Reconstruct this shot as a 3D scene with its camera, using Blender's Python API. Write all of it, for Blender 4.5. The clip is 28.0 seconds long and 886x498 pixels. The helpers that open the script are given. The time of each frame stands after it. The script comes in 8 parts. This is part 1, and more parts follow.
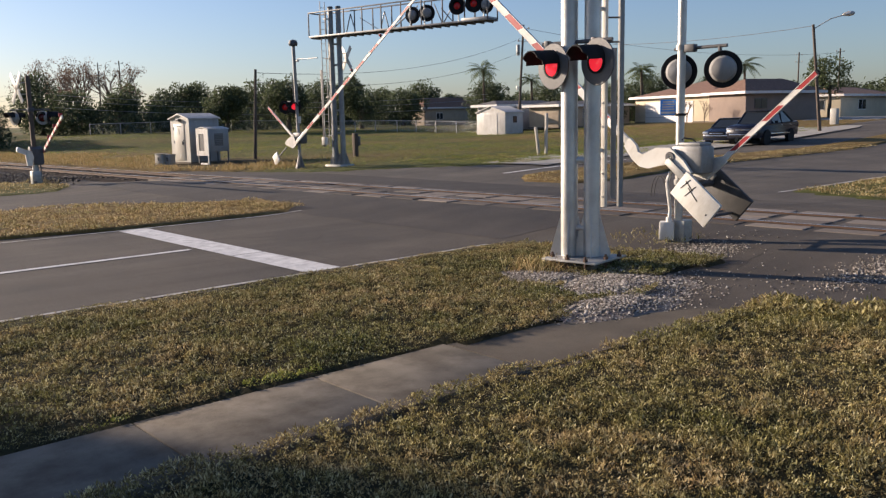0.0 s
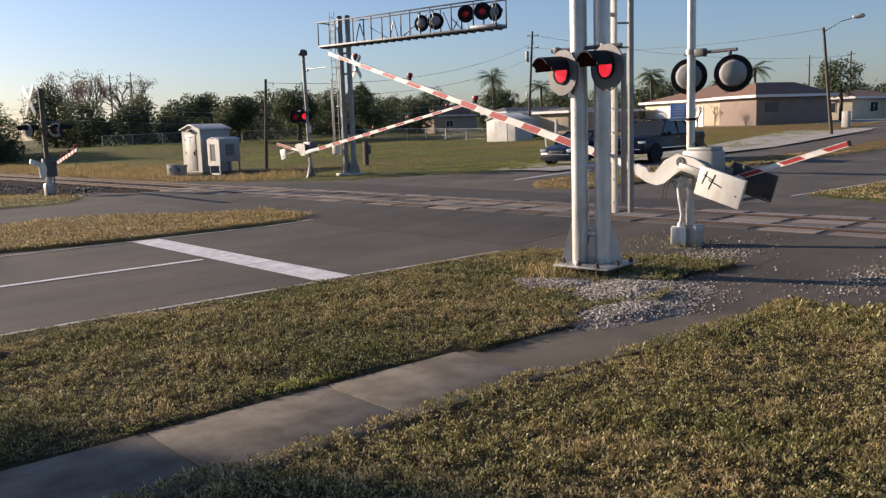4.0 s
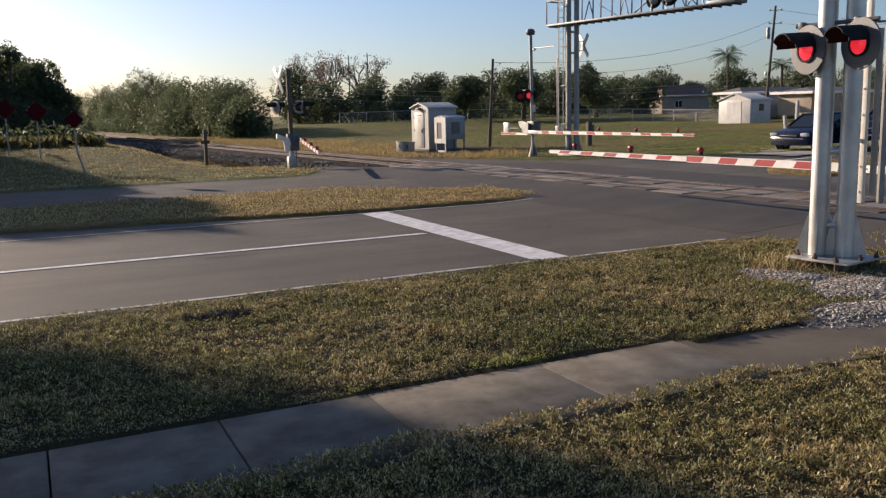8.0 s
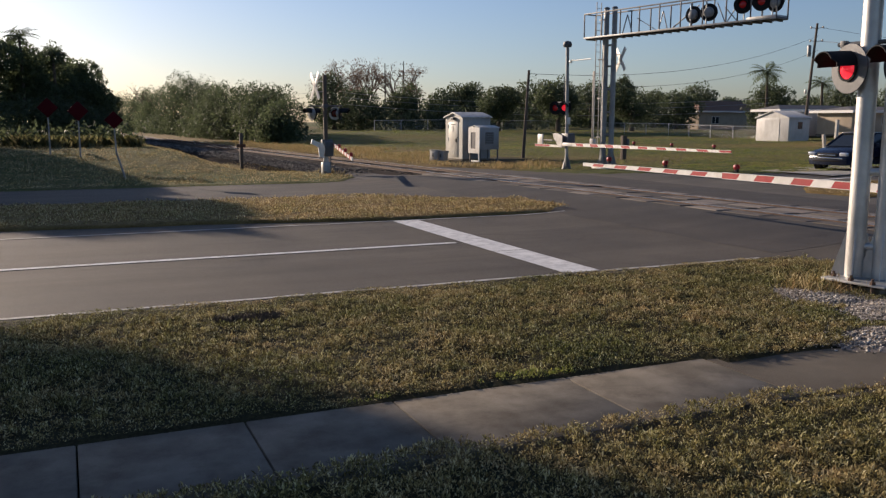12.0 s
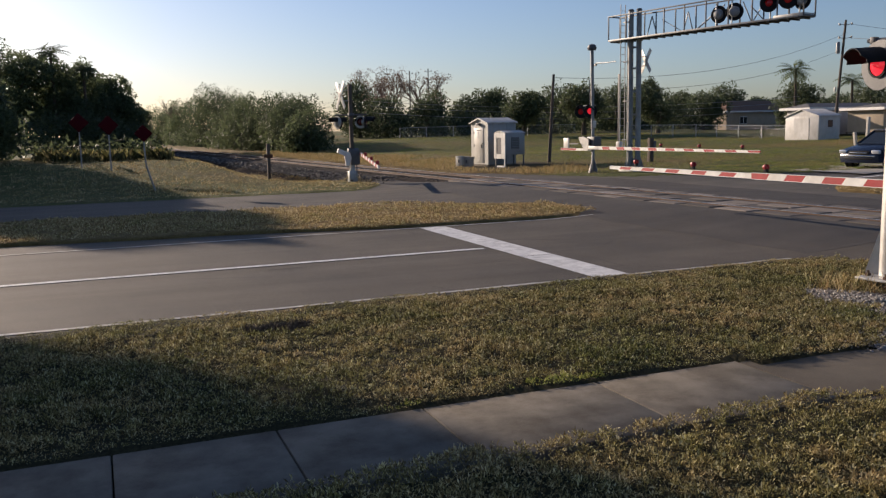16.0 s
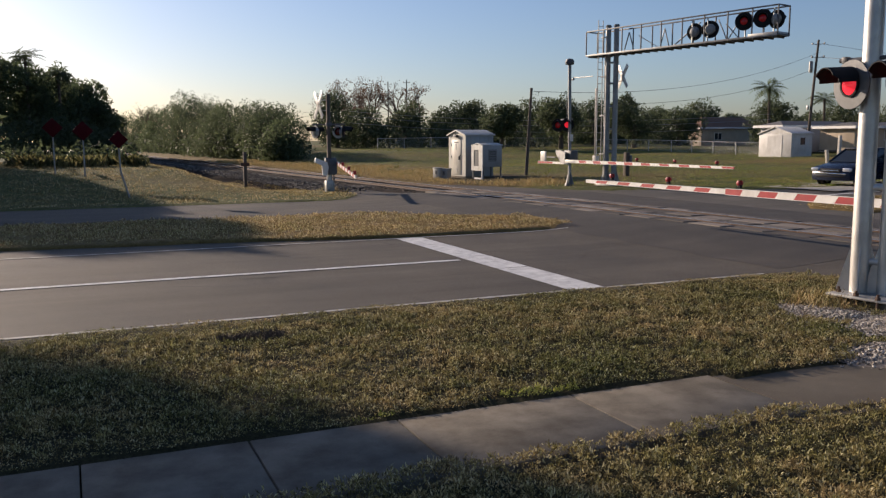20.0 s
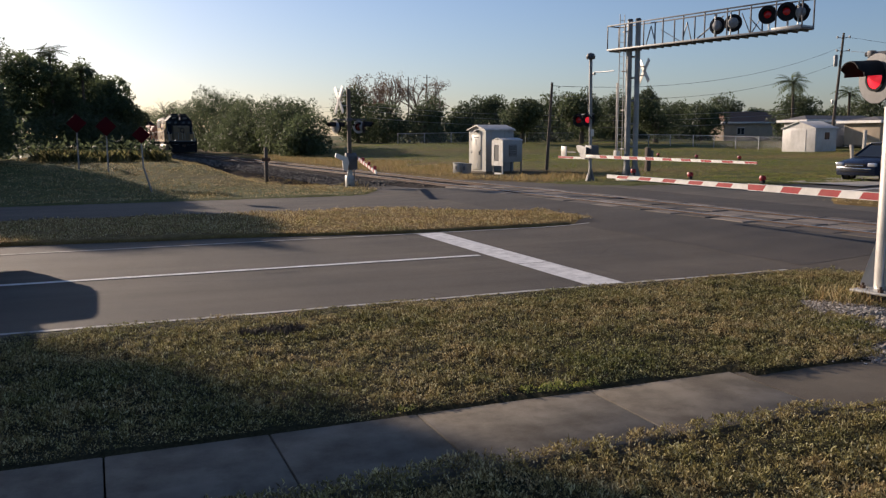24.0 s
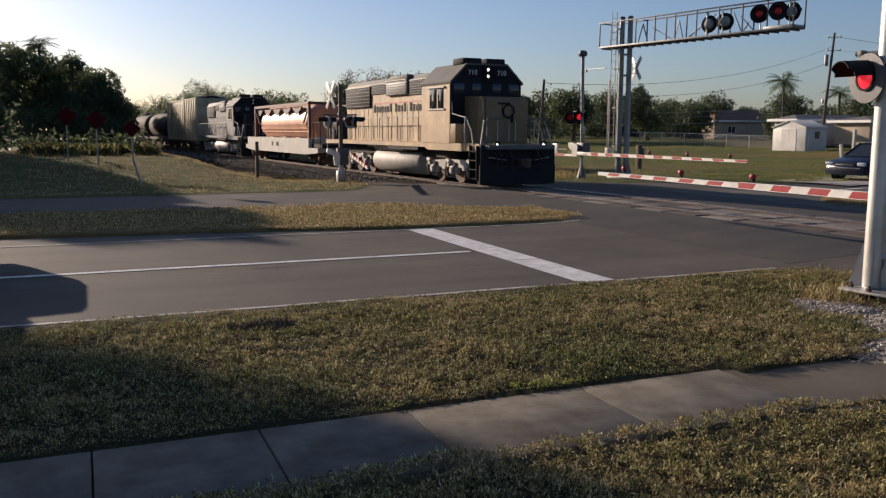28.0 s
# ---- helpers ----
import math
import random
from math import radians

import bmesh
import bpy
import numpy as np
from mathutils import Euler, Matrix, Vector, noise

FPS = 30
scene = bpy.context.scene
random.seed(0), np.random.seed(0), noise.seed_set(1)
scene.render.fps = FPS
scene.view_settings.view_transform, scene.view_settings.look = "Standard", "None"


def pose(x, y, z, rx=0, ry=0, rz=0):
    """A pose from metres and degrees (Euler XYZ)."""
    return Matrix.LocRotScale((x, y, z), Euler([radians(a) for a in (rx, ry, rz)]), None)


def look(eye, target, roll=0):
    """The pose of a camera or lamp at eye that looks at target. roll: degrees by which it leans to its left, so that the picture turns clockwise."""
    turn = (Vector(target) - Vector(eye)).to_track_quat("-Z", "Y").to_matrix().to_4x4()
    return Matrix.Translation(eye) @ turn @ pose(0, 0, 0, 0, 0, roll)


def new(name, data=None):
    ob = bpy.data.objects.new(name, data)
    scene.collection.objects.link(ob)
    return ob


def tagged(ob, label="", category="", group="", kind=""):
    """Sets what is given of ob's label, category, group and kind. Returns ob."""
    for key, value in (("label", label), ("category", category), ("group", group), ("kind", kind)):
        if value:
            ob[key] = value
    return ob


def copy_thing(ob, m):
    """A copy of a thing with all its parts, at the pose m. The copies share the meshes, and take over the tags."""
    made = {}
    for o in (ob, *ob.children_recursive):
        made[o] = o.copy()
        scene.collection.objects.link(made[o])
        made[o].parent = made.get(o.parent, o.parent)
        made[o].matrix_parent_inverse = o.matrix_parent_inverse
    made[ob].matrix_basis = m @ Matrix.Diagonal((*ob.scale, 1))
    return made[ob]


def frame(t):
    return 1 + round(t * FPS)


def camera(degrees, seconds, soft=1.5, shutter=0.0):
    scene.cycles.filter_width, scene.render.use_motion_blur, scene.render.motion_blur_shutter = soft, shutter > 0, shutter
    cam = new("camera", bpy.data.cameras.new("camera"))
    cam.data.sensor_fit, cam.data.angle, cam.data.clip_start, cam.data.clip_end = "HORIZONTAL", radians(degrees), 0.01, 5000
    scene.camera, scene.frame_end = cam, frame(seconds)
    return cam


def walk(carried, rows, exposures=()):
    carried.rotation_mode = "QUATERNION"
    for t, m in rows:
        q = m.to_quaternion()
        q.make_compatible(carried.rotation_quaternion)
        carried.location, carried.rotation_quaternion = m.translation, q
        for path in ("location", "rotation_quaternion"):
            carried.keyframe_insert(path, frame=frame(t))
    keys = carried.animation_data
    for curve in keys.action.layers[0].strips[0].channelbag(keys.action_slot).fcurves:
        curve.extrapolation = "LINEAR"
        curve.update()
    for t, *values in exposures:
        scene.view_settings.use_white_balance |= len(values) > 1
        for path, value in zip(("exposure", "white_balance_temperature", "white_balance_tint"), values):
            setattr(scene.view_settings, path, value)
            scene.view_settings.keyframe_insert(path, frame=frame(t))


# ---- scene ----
cam = camera(55.0, 28.0, soft=1.3)
PATH = [
    (0.0, pose(0, 0, 2.15, 81.277, 1.215, -41.630)),
    (0.5, pose(0, 0, 2.15, 81.362, 1.496, -41.249)),
    (1.0, pose(0, 0, 2.15, 81.433, 1.795, -41.206)),
    (1.5, pose(0, 0, 2.15, 81.606, 1.651, -41.059)),
    (2.0, pose(0, 0, 2.15, 81.601, 1.662, -40.892)),
    (2.5, pose(0, 0, 2.15, 81.525, 1.985, -40.987)),
    (3.0, pose(0, 0, 2.15, 81.545, 2.156, -40.959)),
    (3.5, pose(0, 0, 2.15, 81.738, 2.056, -40.930)),
    (5.5, pose(0, 0, 2.15, 81.785, 1.630, -41.112)),
    (6.0, pose(0, 0, 2.15, 81.554, 1.529, -41.034)),
    (6.5, pose(0, 0, 2.15, 81.135, 1.439, -40.520)),
    (7.0, pose(0, 0, 2.15, 80.724, 1.624, -38.393)),
    (7.5, pose(0, 0, 2.15, 80.587, 1.888, -32.419)),
    (8.0, pose(0, 0, 2.15, 80.875, 1.373, -26.143)),
    (8.5, pose(0, 0, 2.15, 81.127, 0.878, -23.142)),
    (9.0, pose(0, 0, 2.15, 80.969, 0.879, -22.788)),
    (9.5, pose(0, 0, 2.15, 81.173, 0.906, -23.119)),
    (10.0, pose(0, 0, 2.15, 81.169, 0.346, -23.077)),
    (10.5, pose(0, 0, 2.15, 81.396, 0.061, -22.771)),
    (11.0, pose(0, 0, 2.15, 81.735, -0.260, -22.928)),
    (11.5, pose(0, 0, 2.15, 81.728, -0.397, -23.602)),
    (12.0, pose(0, 0, 2.15, 81.525, -0.097, -23.852)),
    (12.5, pose(0, 0, 2.15, 81.631, 0.431, -22.885)),
    (14.5, pose(0, 0, 2.15, 81.697, 0.780, -22.087)),
    (15.0, pose(0, 0, 2.15, 81.627, 0.789, -22.241)),
    (15.5, pose(0, 0, 2.15, 81.861, 0.960, -22.235)),
    (16.0, pose(0, 0, 2.15, 81.963, 1.167, -22.164)),
    (16.5, pose(0, 0, 2.15, 81.929, 1.290, -21.875)),
    (17.0, pose(0, 0, 2.15, 82.005, 1.368, -21.626)),
    (17.5, pose(0, 0, 2.15, 82.245, 1.289, -21.583)),
    (18.0, pose(0, 0, 2.15, 82.219, 1.266, -21.768)),
    (18.5, pose(0, 0, 2.15, 82.373, 1.047, -22.097)),
    (19.0, pose(0, 0, 2.15, 82.712, 0.868, -22.758)),
    (19.5, pose(0, 0, 2.15, 82.802, 0.498, -23.559)),
    (20.0, pose(0, 0, 2.15, 82.699, 0.217, -23.648)),
    (20.5, pose(0, 0, 2.15, 82.387, 0.498, -23.536)),
    (22.5, pose(0, 0, 2.15, 82.066, 1.185, -23.197)),
    (23.0, pose(0, 0, 2.15, 81.830, 1.218, -22.992)),
    (23.5, pose(0, 0, 2.15, 82.053, 0.705, -22.171)),
    (24.0, pose(0, 0, 2.15, 82.377, 0.276, -22.300)),
    (24.5, pose(0, 0, 2.15, 82.547, 0.110, -23.375)),
    (25.0, pose(0, 0, 2.15, 82.877, 0.052, -23.532)),
    (25.5, pose(0, 0, 2.15, 82.935, 0.042, -23.625)),
    (26.0, pose(0, 0, 2.15, 83.070, -0.130, -23.417)),
    (26.5, pose(0, 0, 2.15, 83.047, -0.271, -23.228)),
    (27.0, pose(0, 0, 2.15, 82.816, -0.167, -23.203)),
    (27.5, pose(0, 0, 2.15, 82.539, -0.264, -22.839)),
    (28.0, pose(0, 0, 2.15, 82.112, -0.215, -22.856)),
]
# the phone opens up a little while the view faces away from the sun
walk(cam, PATH, exposures=((0, 0.65, 6580, 16), (6.5, 0.64, 6580, 16), (7.5, 0.62, 6580, 16), (9.0, 0.36, 6580, 16), (11.0, 0.32, 6580, 16), (24.0, 0.36, 6580, 16), (26.0, 0.38, 6580, 16), (28.0, 0.24, 6580, 16)))

# ---- light ----
SUN_AZ, SUN_EL = 114.0, 16.0
world = bpy.data.worlds.new("sky")
scene.world = world
world.use_nodes = True
wn = world.node_tree.nodes
sky = wn.new("ShaderNodeTexSky")
sky.sky_type = "NISHITA"
sky.sun_disc = False
sky.sun_elevation = radians(SUN_EL)
sky.sun_rotation = radians(90 - SUN_AZ)
sky.air_density, sky.dust_density, sky.ozone_density = 1.0, 0.9, 2.9
wn["Background"].inputs["Strength"].default_value = 0.083
tone = wn.new("ShaderNodeMix")
tone.data_type, tone.blend_type = "RGBA", "MULTIPLY"
tone.inputs[0].default_value = 1.0
tone.inputs[7].default_value = (0.925, 0.975, 1.125, 1)
world.node_tree.links.new(sky.outputs[0], tone.inputs[6])
world.node_tree.links.new(tone.outputs[2], wn["Background"].inputs["Color"])
lamp = bpy.data.lights.new("sun", "SUN")
lamp.energy, lamp.angle, lamp.color = 5.5, radians(0.55), (1.0, 0.84, 0.66)
sun = new("sun", lamp)
sd = Vector((math.cos(radians(SUN_AZ)) * math.cos(radians(SUN_EL)), math.sin(radians(SUN_AZ)) * math.cos(radians(SUN_EL)), math.sin(radians(SUN_EL))))
sun.matrix_world = look(sd * 60, (0, 0, 0))


# ---- materials ----
def nodes_of(name):
    m = bpy.data.materials.new(name)
    m.use_nodes = True
    return m, m.node_tree.nodes, m.node_tree.links


def ramp(nt, links, fac, stops):
    r = nt.new("ShaderNodeValToRGB")
    e = r.color_ramp.elements
    while len(e) < len(stops):
        e.new(0.5)
    for k, (p, c) in enumerate(stops):
        e[k].position = p
        e[k].color = (*c, 1) if len(c) == 3 else c
    links.new(fac, r.inputs[0])
    return r.outputs[0]


def noise_tex(nt, links, coord, scale, detail=4.0, rough=0.55, stretch=None):
    if stretch:
        mp = nt.new("ShaderNodeMapping")
        mp.inputs["Scale"].default_value = stretch
        links.new(coord, mp.inputs["Vector"])
        coord = mp.outputs[0]
    n = nt.new("ShaderNodeTexNoise")
    n.inputs["Scale"].default_value = scale
    n.inputs["Detail"].default_value = detail
    n.inputs["Roughness"].default_value = rough
    links.new(coord, n.inputs["Vector"])
    return n.outputs[0]


def mixc(nt, links, fac, a, b, mode="MIX"):
    m = nt.new("ShaderNodeMix")
    m.data_type, m.blend_type = "RGBA", mode
    for sock, v in ((m.inputs[0], fac), (m.inputs[6], a), (m.inputs[7], b)):
        if isinstance(v, (int, float)):
            sock.default_value = v
        elif isinstance(v, tuple):
            sock.default_value = (*v, 1)
        else:
            links.new(v, sock)
    return m.outputs[2]


def surf(name, colour, rough=0.6, metal=0.0, var=0.25, scale=3.0, dirt=None, dirt_amount=0.35, dirt_scale=2.0, bump=0.15, bump_scale=40.0, island=0.0, spec=0.5, stretch=None):
    """Painted, worn or rough surface: colour, two scales of variation, dirt stains, fine relief."""
    m, nt, links = nodes_of(name)
    bs = nt["Principled BSDF"]
    tc = nt.new("ShaderNodeTexCoord").outputs["Object"]
    big = noise_tex(nt, links, tc, scale, 5, 0.6, stretch)
    fine = noise_tex(nt, links, tc, bump_scale, 3)
    dark = tuple(c * (1 - var) for c in colour)
    lite = tuple(min(1, c * (1 + var * 0.6)) for c in colour)
    col = ramp(nt, links, big, [(0.3, dark), (0.7, lite)])
    if dirt:
        st = noise_tex(nt, links, tc, dirt_scale, 8, 0.7, (1, 1, 0.35))
        f = ramp(nt, links, st, [(0.45, (0, 0, 0)), (0.75, (dirt_amount,) * 3)])
        col = mixc(nt, links, f, col, dirt)
    if island:
        oi = nt.new("ShaderNodeObjectInfo").outputs["Random"]
        v = ramp(nt, links, oi, [(0, (1 - island,) * 3), (1, (1 + island * 0.5,) * 3)])
        col = mixc(nt, links, 1.0, col, v, "MULTIPLY")
    links.new(col, bs.inputs["Base Color"])
    rr = ramp(nt, links, fine, [(0.3, (max(0.02, rough - 0.1),) * 3), (0.7, (min(1, rough + 0.1),) * 3)])
    links.new(rr, bs.inputs["Roughness"])
    bs.inputs["Metallic"].default_value = metal
    bs.inputs["Specular IOR Level"].default_value = spec
    if bump:
        bp = nt.new("ShaderNodeBump")
        bp.inputs["Strength"].default_value = bump
        bp.inputs["Distance"].default_value = 0.01
        links.new(fine, bp.inputs["Height"])
        links.new(bp.outputs[0], bs.inputs["Normal"])
    return m


def glow(name, colour, strength):
    m, nt, links = nodes_of(name)
    bs = nt["Principled BSDF"]
    bs.inputs["Base Color"].default_value = (*colour, 1)
    bs.inputs["Emission Color"].default_value = (*colour, 1)
    bs.inputs["Emission Strength"].default_value = strength
    bs.inputs["Roughness"].default_value = 0.2
    return m


def glass(name, colour=(0.02, 0.025, 0.03), rough=0.05):
    m, nt, links = nodes_of(name)
    bs = nt["Principled BSDF"]
    bs.inputs["Base Color"].default_value = (*colour, 1)
    bs.inputs["Roughness"].default_value = rough
    bs.inputs["Specular IOR Level"].default_value = 0.4
    return m


def leafy(name, a, b, c, trans=0.35):
    """Leaves: three tints picked leaf by leaf, some light through them."""
    m, nt, links = nodes_of(name)
    bs = nt["Principled BSDF"]
    g = nt.new("ShaderNodeNewGeometry").outputs["Random Per Island"]
    col = ramp(nt, links, g, [(0.0, a), (0.55, b), (1.0, c)])
    tc = nt.new("ShaderNodeTexCoord").outputs["Object"]
    big = noise_tex(nt, links, tc, 0.5, 3)
    col = mixc(nt, links, 0.8, col, ramp(nt, links, big, [(0.3, (0.65,) * 3), (0.7, (1.25,) * 3)]), "MULTIPLY")
    links.new(col, bs.inputs["Base Color"])
    bs.inputs["Roughness"].default_value = 0.6
    bs.inputs["Specular IOR Level"].default_value = 0.25
    tr = nt.new("ShaderNodeBsdfTranslucent")
    links.new(col, tr.inputs["Color"])
    mx = nt.new("ShaderNodeMixShader")
    mx.inputs[0].default_value = trans
    links.new(bs.outputs[0], mx.inputs[1])
    links.new(tr.outputs[0], mx.inputs[2])
    links.new(mx.outputs[0], nt["Material Output"].inputs["Surface"])
    return m


def lawn(name):
    """Coarse mown turf: olive, green and straw in patches, broken by soil."""
    m, nt, links = nodes_of(name)
    bs = nt["Principled BSDF"]
    tc = nt.new("ShaderNodeTexCoord").outputs["Object"]
    n1 = noise_tex(nt, links, tc, 0.35, 5, 0.6)
    n2 = noise_tex(nt, links, tc, 3.0, 5, 0.65)
    n3 = noise_tex(nt, links, tc, 30.0, 4, 0.7)
    green = ramp(nt, links, n2, [(0.3, (0.05, 0.060, 0.016)), (0.55, (0.105, 0.118, 0.032)), (0.75, (0.17, 0.15, 0.055))])
    straw = ramp(nt, links, n2, [(0.3, (0.13, 0.085, 0.03)), (0.6, (0.24, 0.165, 0.06)), (0.8, (0.33, 0.24, 0.10))])
    at = nt.new("ShaderNodeAttribute")
    at.attribute_name = "dry"
    ad = nt.new("ShaderNodeMath")
    ad.operation = "ADD"
    links.new(at.outputs["Fac"], ad.inputs[0])
    links.new(ramp(nt, links, n1, [(0.35, (0, 0, 0)), (0.8, (0.45,) * 3)]), ad.inputs[1])
    cl = nt.new("ShaderNodeMath")
    cl.operation, cl.use_clamp = "SUBTRACT", True
    cl.inputs[1].default_value = 0.12
    links.new(ad.outputs[0], cl.inputs[0])
    col = mixc(nt, links, cl.outputs[0], green, straw)
    col = mixc(nt, links, 0.75, col, ramp(nt, links, n3, [(0.3, (0.4,) * 3), (0.65, (1.25,) * 3)]), "MULTIPLY")
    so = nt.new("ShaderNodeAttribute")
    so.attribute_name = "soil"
    # soil, coloured near black so the gaps between near blades look shadowed
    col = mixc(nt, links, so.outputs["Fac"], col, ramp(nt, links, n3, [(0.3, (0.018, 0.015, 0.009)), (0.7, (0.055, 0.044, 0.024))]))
    links.new(col, bs.inputs["Base Color"])
    bs.inputs["Roughness"].default_value = 0.9
    bs.inputs["Specular IOR Level"].default_value = 0.15
    bp = nt.new("ShaderNodeBump")
    bp.inputs["Strength"].default_value = 0.9
    bp.inputs["Distance"].default_value = 0.04
    links.new(n3, bp.inputs["Height"])
    links.new(bp.outputs[0], bs.inputs["Normal"])
    return m


def asphalt(name, base=(0.080, 0.069, 0.056), streak=0.45):
    """Worn asphalt with wheel tracks along x, aggregate, cracks and oil stains."""
    m, nt, links = nodes_of(name)
    bs = nt["Principled BSDF"]
    tc = nt.new("ShaderNodeTexCoord").outputs["Object"]
    lanes = noise_tex(nt, links, tc, 1.0, 4, 0.6, (0.07, 1.2, 1))
    blot = noise_tex(nt, links, tc, 0.5, 6, 0.65)
    grain = noise_tex(nt, links, tc, 120.0, 2, 0.6)
    col = ramp(nt, links, blot, [(0.25, tuple(c * 0.62 for c in base)), (0.75, tuple(c * 1.35 for c in base))])
    col = mixc(nt, links, streak, col, ramp(nt, links, lanes, [(0.3, (0.5,) * 3), (0.7, (1.5,) * 3)]), "MULTIPLY")
    col = mixc(nt, links, 0.5, col, ramp(nt, links, grain, [(0.3, (0.6,) * 3), (0.75, (1.5,) * 3)]), "MULTIPLY")
    vo = nt.new("ShaderNodeTexVoronoi")
    vo.feature = "DISTANCE_TO_EDGE"
    vo.inputs["Scale"].default_value = 0.33
    wob = nt.new("ShaderNodeMix")
    wob.data_type = "VECTOR"
    wob.inputs[0].default_value = 0.12
    ntex = nt.new("ShaderNodeTexNoise")
    ntex.inputs["Scale"].default_value = 1.3
    ntex.inputs["Detail"].default_value = 6
    links.new(tc, ntex.inputs["Vector"])
    links.new(tc, wob.inputs[4])
    links.new(ntex.outputs["Color"], wob.inputs[5])
    links.new(wob.outputs[1], vo.inputs["Vector"])
    crack = ramp(nt, links, vo.outputs["Distance"], [(0.0, (1, 1, 1)), (0.006, (0, 0, 0))])
    mask = ramp(nt, links, noise_tex(nt, links, tc, 0.21, 3), [(0.5, (0, 0, 0)), (0.62, (0.7,) * 3)])
    cm = mixc(nt, links, 1.0, crack, mask, "MULTIPLY")
    col = mixc(nt, links, cm, col, (0.02, 0.019, 0.018))
    links.new(col, bs.inputs["Base Color"])
    links.new(ramp(nt, links, blot, [(0.3, (0.75,) * 3), (0.7, (0.9,) * 3)]), bs.inputs["Roughness"])
    bs.inputs["Specular IOR Level"].default_value = 0.24
    bp = nt.new("ShaderNodeBump")
    bp.inputs["Strength"].default_value = 0.5
    bp.inputs["Distance"].default_value = 0.006
    links.new(grain, bp.inputs["Height"])
    links.new(bp.outputs[0], bs.inputs["Normal"])
    return m


